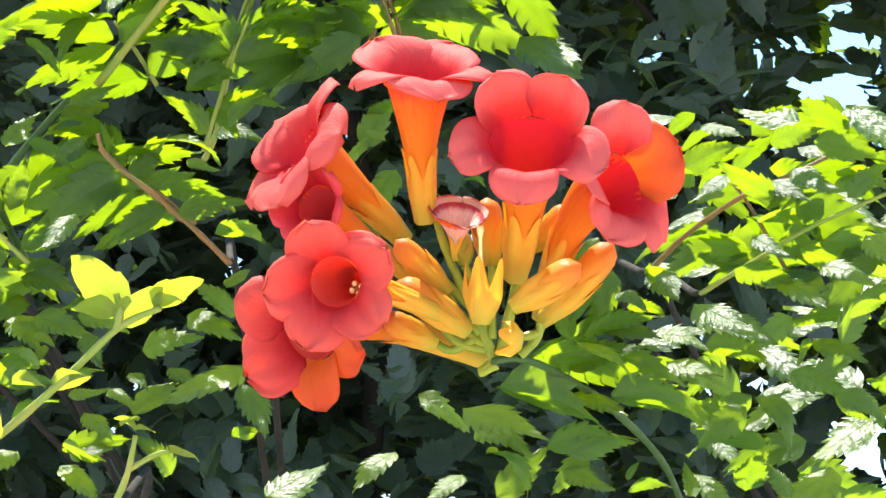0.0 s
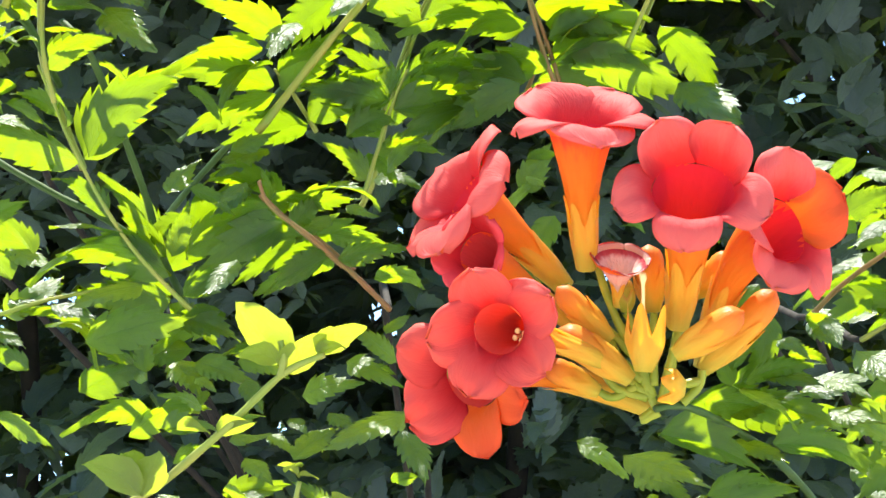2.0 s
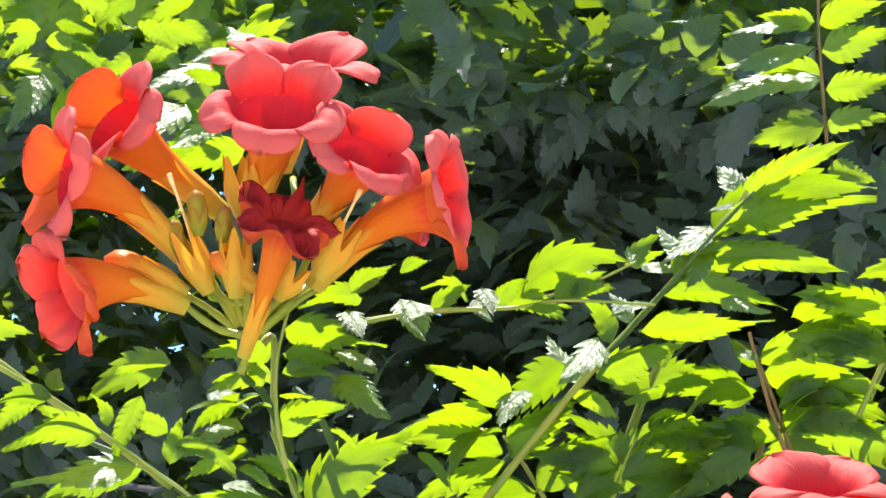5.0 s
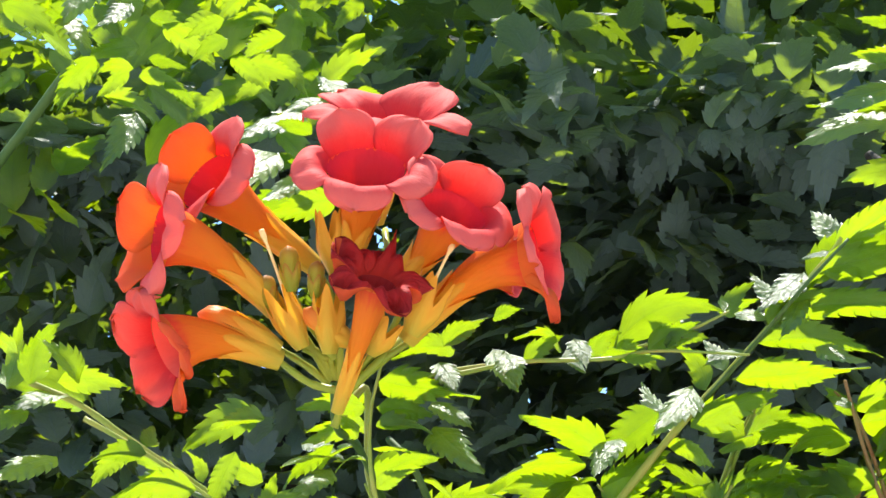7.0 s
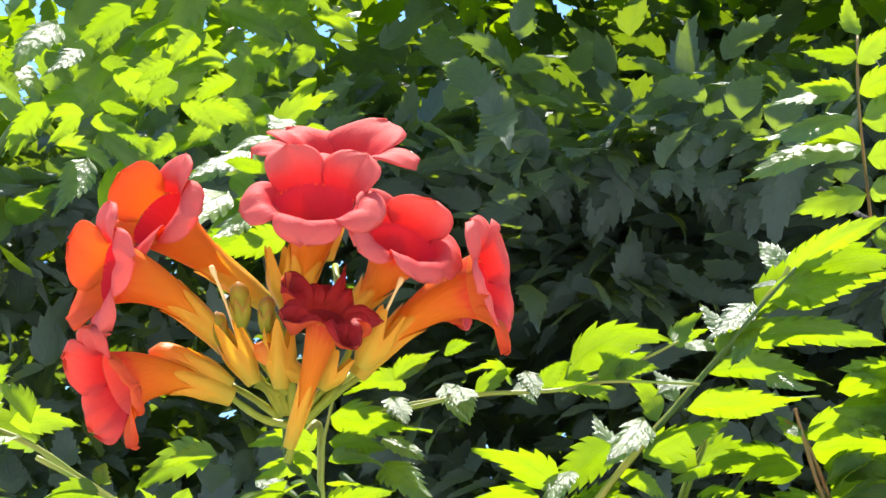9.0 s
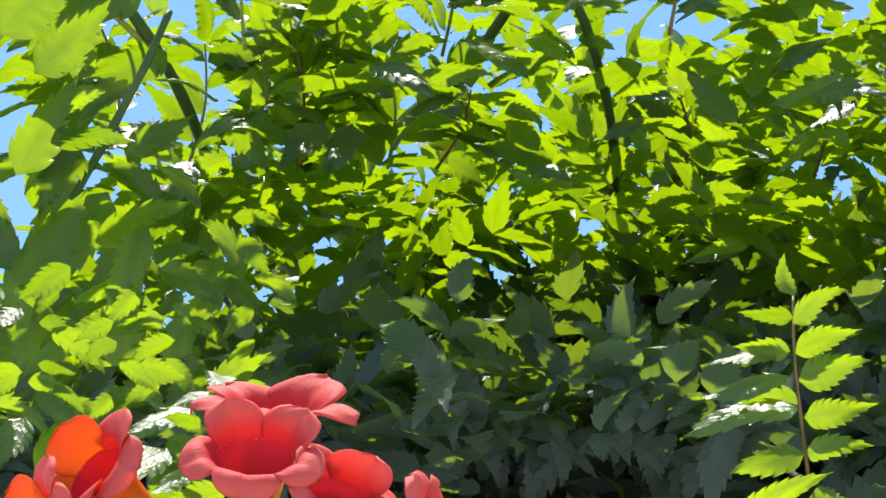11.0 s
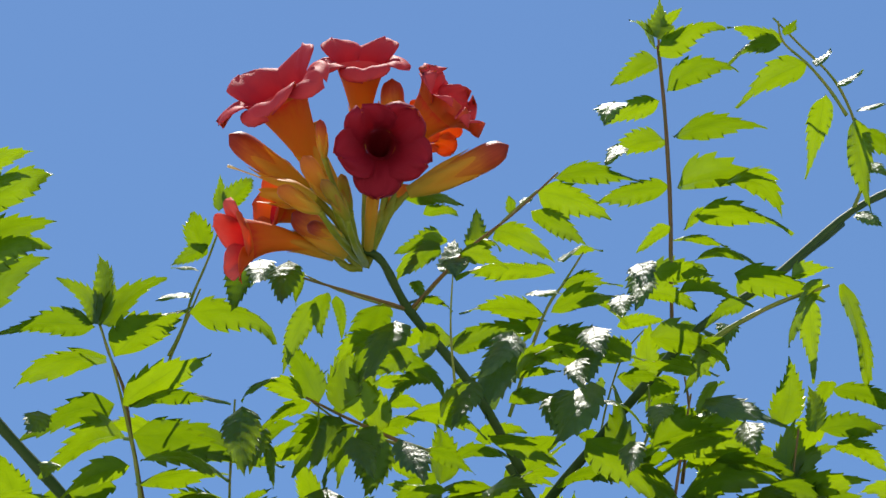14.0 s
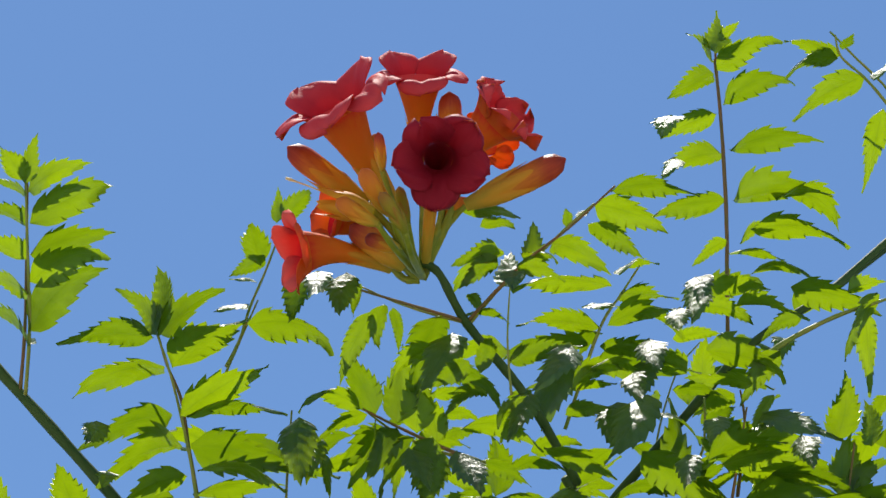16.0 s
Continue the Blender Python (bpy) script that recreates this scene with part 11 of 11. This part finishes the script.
leaflet(right_branch, (0.0869, 1.6363, 3.1972), (0.0187, 1.6614, 3.1717), (0.233, 0.154, 0.960), pick=2380)
leaflet(right_branch, (0.1008, 1.6550, 3.1732), (0.0769, 1.7298, 3.1387), (-0.194, 0.156, 0.969), kind='slim', pick=2381)
leaflet(right_branch, (0.0696, 1.6212, 3.2195), (0.0798, 1.5959, 3.2129), (-0.189, -0.101, 0.977), pick=2382)
leaflet(right_branch, (0.0937, 1.6307, 3.1864), (0.1102, 1.6419, 3.2176), (-0.282, -0.847, 0.451), kind='flat', pick=2383)
stem(right_branch, [(-0.0308, 1.7906, 2.9967), (0.0015, 1.7815, 3.0130), (0.0440, 1.7739, 3.0294), (0.0903, 1.7703, 3.0421)], 0.0030, 0.0015, material=STALK)
leaflet(right_branch, (0.0702, 1.7795, 3.0369), (0.0692, 1.8519, 2.9932), (-0.255, 0.004, 0.967), kind='slim', pick=2384)
leaflet(right_branch, (0.0838, 1.7625, 3.0430), (0.0493, 1.7851, 2.9849), (-0.253, -0.024, 0.967), pick=2385)
leaflet(right_branch, (0.0560, 1.7579, 3.0452), (0.0949, 1.7572, 3.0510), (0.016, 0.356, 0.935), pick=2386)
leaflet(right_branch, (-0.0473, 1.7489, 3.0297), (0.0184, 1.7474, 3.0034), (0.247, -0.306, 0.919), pick=2387)
leaflet(right_branch, (-0.0673, 1.7361, 3.0453), (-0.0134, 1.7518, 3.0490), (-0.102, 0.312, 0.944), pick=2388)
leaflet(right_branch, (-0.0782, 1.7562, 3.0388), (-0.0313, 1.7735, 3.0256), (-0.220, 0.039, 0.975), pick=2389)
leaflet(right_branch, (0.0052, 1.7539, 3.0504), (0.0853, 1.7846, 3.0343), (-0.121, 0.053, 0.991), pick=2390)
leaflet(right_branch, (-0.0804, 1.7297, 3.0438), (-0.0866, 1.7054, 2.9776), (-0.035, -0.862, 0.506), kind='flat', pick=2391)
leaflet(right_branch, (-0.0960, 1.7468, 3.0307), (-0.0984, 1.7174, 2.9801), (-0.182, -0.846, 0.501), kind='flat', pick=2392)
leaflet(right_branch, (0.0134, 1.7725, 3.0312), (-0.0243, 1.7735, 3.0056), (-0.061, 0.254, 0.965), pick=2393)
leaflet(right_branch, (-0.0760, 1.7743, 3.0011), (-0.0072, 1.7770, 2.9576), (0.076, 0.236, 0.969), pick=2394)
leaflet(right_branch, (-0.0096, 1.7804, 2.9997), (-0.0493, 1.8042, 2.9565), (0.208, 0.113, 0.972), pick=2395)
leaflet(right_branch, (-0.0956, 1.7868, 2.9864), (-0.1358, 1.7418, 2.9805), (-0.115, 0.156, 0.981), pick=2396)
leaflet(right_branch, (-0.1048, 1.8033, 2.9804), (-0.0595, 1.8233, 2.9773), (0.251, 0.058, 0.966), pick=2397)
stem(right_branch, [(-0.2837, 1.8161, 2.9211), (-0.3239, 1.8034, 2.9280), (-0.3634, 1.7856, 2.9406), (-0.3885, 1.7691, 2.9544)], 0.0019, 0.0009, material=STALK)
leaflet(right_branch, (-0.3864, 1.7645, 2.9480), (-0.4342, 1.7700, 2.9228), (-0.073, -0.133, 0.988), pick=2398)
leaflet(right_branch, (-0.3764, 1.7764, 2.9368), (-0.4249, 1.8317, 2.9346), (0.214, -0.090, 0.973), pick=2399)
leaflet(right_branch, (-0.3615, 1.7820, 2.9333), (-0.4168, 1.8490, 2.9264), (-0.182, 0.001, 0.983), pick=2400)
leaflet(right_branch, (-0.3855, 1.7635, 2.9537), (-0.3650, 1.7333, 2.9584), (-0.284, -0.303, 0.910), pick=2401)
leaflet(right_branch, (-0.3676, 1.7775, 2.9479), (-0.3329, 1.8010, 2.9673), (-0.262, -0.305, 0.916), pick=2402)
leaflet(right_branch, (-0.3426, 1.7943, 2.9344), (-0.3118, 1.7633, 2.9239), (0.150, 0.315, 0.937), pick=2403)
leaflet(right_branch, (-0.3542, 1.8018, 2.9345), (-0.3708, 1.8284, 2.8958), (-0.190, 0.222, 0.956), pick=2404)
leaflet(right_branch, (-0.4489, 1.7575, 2.9443), (-0.4395, 1.7512, 2.8605), (0.074, -0.835, 0.545), kind='flat', pick=2405)
leaflet(right_branch, (-0.4317, 1.7943, 2.9291), (-0.4252, 1.8016, 2.8811), (0.150, -0.313, 0.938), pick=2406)
leaflet(right_branch, (-0.3252, 1.7703, 2.9647), (-0.2915, 1.7544, 2.9526), (-0.005, 0.072, 0.997), pick=2407)
leaflet(right_branch, (-0.3206, 1.7780, 2.9474), (-0.2865, 1.7950, 2.9508), (0.017, 0.217, 0.976), pick=2408)
leaflet(right_branch, (-0.4021, 1.7621, 2.9554), (-0.4278, 1.7796, 2.9843), (0.028, -0.844, 0.535), kind='flat', pick=2409)
stem(right_branch, [(-0.0601, 1.9682, 2.9736), (-0.0480, 1.9264, 3.0228), (-0.0494, 1.9008, 3.0513)], 0.0019, 0.0009, material=RED_STALK)
leaflet(right_branch, (-0.0455, 1.9242, 3.0264), (0.0428, 1.8873, 2.9736), (-0.092, -0.845, 0.527), kind='flat', pick=2410)
leaflet(right_branch, (-0.0536, 1.9323, 3.0060), (-0.1051, 1.9349, 2.9720), (-0.232, -0.000, 0.973), pick=2411)
leaflet(right_branch, (-0.0477, 1.9423, 3.0062), (0.0375, 1.9441, 2.9789), (-0.196, 0.307, 0.931), pick=2412)
leaflet(right_branch, (-0.0111, 1.9078, 3.0451), (-0.0308, 1.9074, 3.0057), (-0.064, -0.316, 0.947), pick=2413)
leaflet(right_branch, (-0.0959, 1.9503, 2.9971), (-0.1029, 1.9274, 2.9611), (-0.008, -0.844, 0.537), kind='flat', pick=2414)
leaflet(right_branch, (-0.0557, 1.9550, 2.9905), (-0.1004, 1.9527, 2.9592), (0.001, -0.133, 0.991), pick=2415)
leaflet(right_branch, (-0.0552, 1.9064, 3.0493), (-0.0982, 1.9382, 3.0499), (0.216, 0.276, 0.937), pick=2416)
leaflet(right_branch, (0.0450, 1.9858, 2.9777), (0.0571, 1.9683, 3.0398), (-0.114, 0.143, 0.983), pick=2417)
leaflet(right_branch, (0.0816, 1.9435, 3.0178), (0.0552, 2.0124, 3.0094), (0.007, -0.069, 0.998), pick=2418)
stem(right_branch, [(-0.2358, 1.6220, 2.8450), (-0.2354, 1.5906, 2.8804), (-0.2294, 1.5600, 2.9159)], 0.0012, 0.0006, material=STALK)
leaflet(right_branch, (-0.2368, 1.6094, 2.8713), (-0.1749, 1.6110, 2.8839), (-0.151, 0.287, 0.946), pick=2419)
leaflet(right_branch, (-0.2387, 1.5460, 2.9331), (-0.2736, 1.5652, 2.9174), (0.205, 0.009, 0.979), pick=2420)
leaflet(right_branch, (-0.2224, 1.5487, 2.9243), (-0.1845, 1.5710, 2.9208), (-0.159, 0.214, 0.964), pick=2421)
leaflet(right_branch, (-0.1518, 1.5945, 2.8909), (-0.0939, 1.5752, 2.8858), (-0.204, -0.075, 0.976), pick=2422)
leaflet(right_branch, (-0.1687, 1.6170, 2.8650), (-0.1273, 1.6623, 2.8726), (0.156, 0.288, 0.945), pick=2423)
leaflet(right_branch, (-0.1869, 1.6300, 2.8468), (-0.1399, 1.6433, 2.8772), (-0.094, 0.038, 0.995), pick=2424)
leaflet(right_branch, (-0.1933, 1.6446, 2.8377), (-0.1491, 1.6262, 2.8257), (0.068, 0.147, 0.987), pick=2425)
leaflet(right_branch, (-0.2678, 1.5925, 2.8608), (-0.3040, 1.6134, 2.8504), (0.155, 0.307, 0.939), pick=2426)
leaflet(right_branch, (-0.2564, 1.6148, 2.8472), (-0.2951, 1.6513, 2.8518), (-0.236, 0.310, 0.921), pick=2427)
leaflet(right_branch, (-0.2501, 1.6413, 2.8253), (-0.2243, 1.6445, 2.8614), (-0.029, 0.158, 0.987), pick=2428)
leaflet(right_branch, (-0.2607, 1.6101, 2.8620), (-0.2461, 1.5708, 2.8654), (-0.168, 0.241, 0.956), pick=2429)
leaflet(right_branch, (-0.2187, 1.4833, 2.8616), (-0.2141, 1.4588, 2.8198), (0.005, -0.863, 0.506), kind='flat', pick=2430)
leaflet(right_branch, (-0.1760, 1.5240, 2.8149), (-0.2022, 1.4963, 2.7500), (0.055, -0.853, 0.519), kind='flat', pick=2431)
leaflet(right_branch, (-0.1131, 1.5273, 2.8174), (-0.1039, 1.5003, 2.7637), (-0.107, -0.852, 0.513), kind='flat', pick=2432)
leaflet(right_branch, (-0.1285, 1.5413, 2.7955), (-0.1188, 1.5148, 2.7448), (-0.155, -0.843, 0.515), kind='flat', pick=2433)
leaflet(right_branch, (-0.0737, 1.4978, 2.8535), (-0.0719, 1.4715, 2.8021), (-0.152, -0.853, 0.499), kind='flat', pick=2434)
leaflet(right_branch, (-0.0889, 1.5111, 2.8339), (-0.0865, 1.4862, 2.7918), (0.002, -0.861, 0.509), kind='flat', pick=2435)
leaflet(right_branch, (-0.0290, 1.5795, 2.7736), (0.0172, 1.5528, 2.7273), (-0.217, -0.829, 0.516), kind='flat', pick=2436)
leaflet(right_branch, (0.0008, 1.5912, 2.7602), (0.0067, 1.5673, 2.7090), (-0.239, -0.821, 0.518), kind='flat', pick=2437)
leaflet(right_branch, (-0.0649, 1.5848, 2.7780), (-0.0721, 1.5555, 2.7287), (-0.167, -0.837, 0.522), kind='flat', pick=2438)
leaflet(right_branch, (-0.0913, 1.5887, 2.7467), (-0.0939, 1.5643, 2.6937), (-0.133, -0.837, 0.531), kind='flat', pick=2439)
leaflet(right_branch, (-0.0189, 1.5695, 2.7849), (-0.0367, 1.5865, 2.7627), (0.132, -0.313, 0.940), pick=2440)
leaflet(right_branch, (-0.2713, 1.5650, 2.7471), (-0.2497, 1.5447, 2.6868), (-0.044, -0.840, 0.540), kind='flat', pick=2441)
stem(right_branch, [(-0.1316, 2.0403, 3.0308), (-0.1393, 2.0090, 3.0646), (-0.1138, 1.9617, 3.1225), (-0.0859, 1.9431, 3.1487)], 0.0014, 0.0007, material=STALK)
leaflet(right_branch, (-0.0765, 1.9132, 3.1858), (-0.0199, 1.8793, 3.1626), (0.216, 0.322, 0.922), pick=2442)
leaflet(right_branch, (-0.1137, 1.9383, 3.1511), (-0.0627, 1.9387, 3.1539), (-0.055, 0.242, 0.969), pick=2443)
leaflet(right_branch, (-0.0879, 1.9610, 3.1305), (-0.0353, 1.9650, 3.1654), (-0.032, 0.055, 0.998), pick=2444)
leaflet(right_branch, (-0.0521, 1.9496, 3.1544), (-0.0068, 1.9461, 3.1112), (-0.099, -0.315, 0.944), pick=2445)
leaflet(right_branch, (-0.0826, 1.9602, 3.1221), (-0.0168, 1.9616, 3.0957), (0.198, 0.007, 0.980), pick=2446)
leaflet(right_branch, (-0.0015, 1.9571, 3.1558), (-0.0096, 1.9351, 3.1028), (0.229, 0.091, 0.969), pick=2447)
leaflet(right_branch, (0.0115, 1.9440, 3.1732), (0.0457, 1.8994, 3.1620), (0.055, 0.273, 0.960), pick=2448)
leaflet(right_branch, (-0.1175, 1.9672, 3.1092), (-0.0850, 1.9593, 3.0683), (-0.063, 0.252, 0.966), pick=2449)
leaflet(right_branch, (-0.1295, 1.9768, 3.1106), (-0.1521, 1.9566, 3.0546), (-0.092, 0.322, 0.942), pick=2450)
leaflet(right_branch, (-0.0922, 1.9935, 3.0843), (-0.0568, 1.9573, 3.0748), (0.193, 0.272, 0.943), pick=2451)
leaflet(right_branch, (-0.0492, 2.0174, 3.0703), (0.0085, 2.0313, 3.0971), (0.133, 0.283, 0.950), pick=2452)
leaflet(right_branch, (-0.0466, 2.0399, 3.0375), (0.0145, 2.0807, 3.0478), (0.221, 0.256, 0.941), pick=2453)
leaflet(right_branch, (-0.2235, 1.9972, 3.0630), (-0.1801, 2.0132, 3.0361), (0.241, 0.349, 0.906), pick=2454)
leaflet(right_branch, (-0.2633, 1.9960, 3.0655), (-0.2118, 1.9952, 3.0676), (0.204, 0.298, 0.933), pick=2455)
leaflet(right_branch, (-0.2869, 2.0028, 3.0443), (-0.2227, 1.9854, 3.0195), (0.071, -0.315, 0.946), pick=2456)
leaflet(right_branch, (-0.2311, 2.0123, 3.0327), (-0.1869, 2.0205, 3.0176), (0.038, 0.111, 0.993), pick=2457)
leaflet(right_branch, (-0.1615, 2.0044, 3.0701), (-0.1426, 2.0501, 3.0668), (0.242, 0.006, 0.970), pick=2458)
leaflet(right_branch, (-0.1030, 2.0445, 3.0454), (-0.0670, 2.0124, 3.0471), (-0.081, 0.245, 0.966), pick=2459)
leaflet(right_branch, (0.0602, 2.0685, 3.0494), (0.0527, 2.0261, 3.0822), (0.156, 0.277, 0.948), pick=2460)
leaflet(right_branch, (0.0948, 2.0022, 3.1101), (0.0788, 2.0350, 3.0938), (0.234, -0.149, 0.961), pick=2461)
leaflet(right_branch, (-0.3217, 1.9613, 3.0728), (-0.3625, 2.0033, 3.0864), (0.037, 0.066, 0.997), pick=2462)
leaflet(right_branch, (-0.3493, 1.9985, 3.0463), (-0.3216, 2.0081, 3.0231), (-0.197, 0.027, 0.980), pick=2463)

# ---------------------------------------------------------------- woody frame and the mass of leaves behind
frame_stems = tagged(new("old_vine"), "woody old vine hidden in the leaves", "vine")
for i, (x, y) in enumerate(((-0.65, 2.85), (-0.1, 2.75), (0.66, 2.85))):
    stem(frame_stems, [(x, y, -0.05), (x + 0.06, y - 0.03, 0.7), (x - 0.04, y + 0.03, 1.4), (x + 0.03, y - 0.1, 2.0), (x - 0.03, y - 0.25, 2.4)], 0.03, 0.006, WOOD, "trunk")


GAPS = ((0.16, 0.289, 0.014), (0.176, 0.278, 0.014), (0.158, 0.125, 0.002), (0.112, 0.166, 0.001))


def clear_gaps(place):
    """Keeps a few windows of sky open through the leaves."""
    def kept(rng):
        while True:
            p = place(rng)
            if all(math.hypot(p[0] / p[1] - a, (p[2] - 1.55) / p[1] - b) > r + 0.02 for a, b, r in GAPS):
                return p
    return kept


def mass(rng):
    """The hollow under the overhanging top: its face leans out as it rises."""
    z = 1.6 + 1.5 * rng.random() ** 0.8
    face = 2.5 - 0.35 * (z - 1.3)
    y = face + (3.2 - face) * rng.random() ** 1.4
    return rng.uniform(-1.2, 0.85), y, min(z, 1.55 + y * 0.48 - 0.04)


def behind(rng):
    return rng.uniform(-1.4, 1.1), rng.uniform(2.9, 3.5), rng.uniform(1.2, 2.75)


def low(rng):
    return rng.uniform(-1.6, 1.4), rng.uniform(2.4, 3.3), rng.uniform(0.05, 1.6)


def near(rng):
    return rng.uniform(-0.6, 0.5), rng.uniform(1.4, 1.9), rng.uniform(1.2, 1.68)


def canopy(rng):
    x = 0.9 - 2.05 * rng.random() ** 1.2
    least = 0.4 if x < -0.6 else 0.54
    y = rng.uniform(2.0, 2.8)
    return x, y, 1.55 + y * (least + (0.67 - least) * rng.random() ** 1.5)


def roof(rng):
    y = rng.uniform(2.05, 2.95)
    return rng.uniform(-0.25, 1.0), y, 1.55 + y * rng.uniform(0.385, 0.455)


def shade(rng):
    y = rng.uniform(2.6, 3.3)
    x = rng.uniform(-0.55, 1.1)
    return x, y, 1.55 + y * rng.uniform(0.39, 0.51 + 0.05 * min(1.0, max(0.0, x + 0.4)))


foliage("inner_foliage", "dense shaded vine leaves", 22000, clear_gaps(mass), (0.045, 0.075), SHADED_BACK, 5, 1.3, 0.38, 1.15)
foliage("inner_foliage", "leaves at the back of the vine, toned as shaded", 11000, clear_gaps(behind), (0.08, 0.115), SHADED_BACK, 9, 0.7, 0.8, 1.4)
foliage("inner_foliage", "leaves low inside the vine, toned as shaded", 5500, low, (0.1, 0.14), SHADED_BACK, 6, broad=1.5)
foliage("inner_foliage", "vine leaves close behind the flowers", 500, clear_gaps(near), (0.035, 0.055), SHADED_BACK, 7)
foliage("canopy_foliage", "sunlit leaves below the sky", 3200, canopy, (0.055, 0.085), CANOPY, 8, 1.1, 0.35)
foliage("canopy_foliage", "leaves roofing the dark hollow", 6500, roof, (0.05, 0.08), SHADED_BACK, 12, 1.3, 0.3, 1.2)
foliage("inner_foliage", "shaded leaves high in the thick of the vine", 11500, shade, (0.055, 0.085), SHADED_BACK, 13, 1.2, 0.45, 1.2)
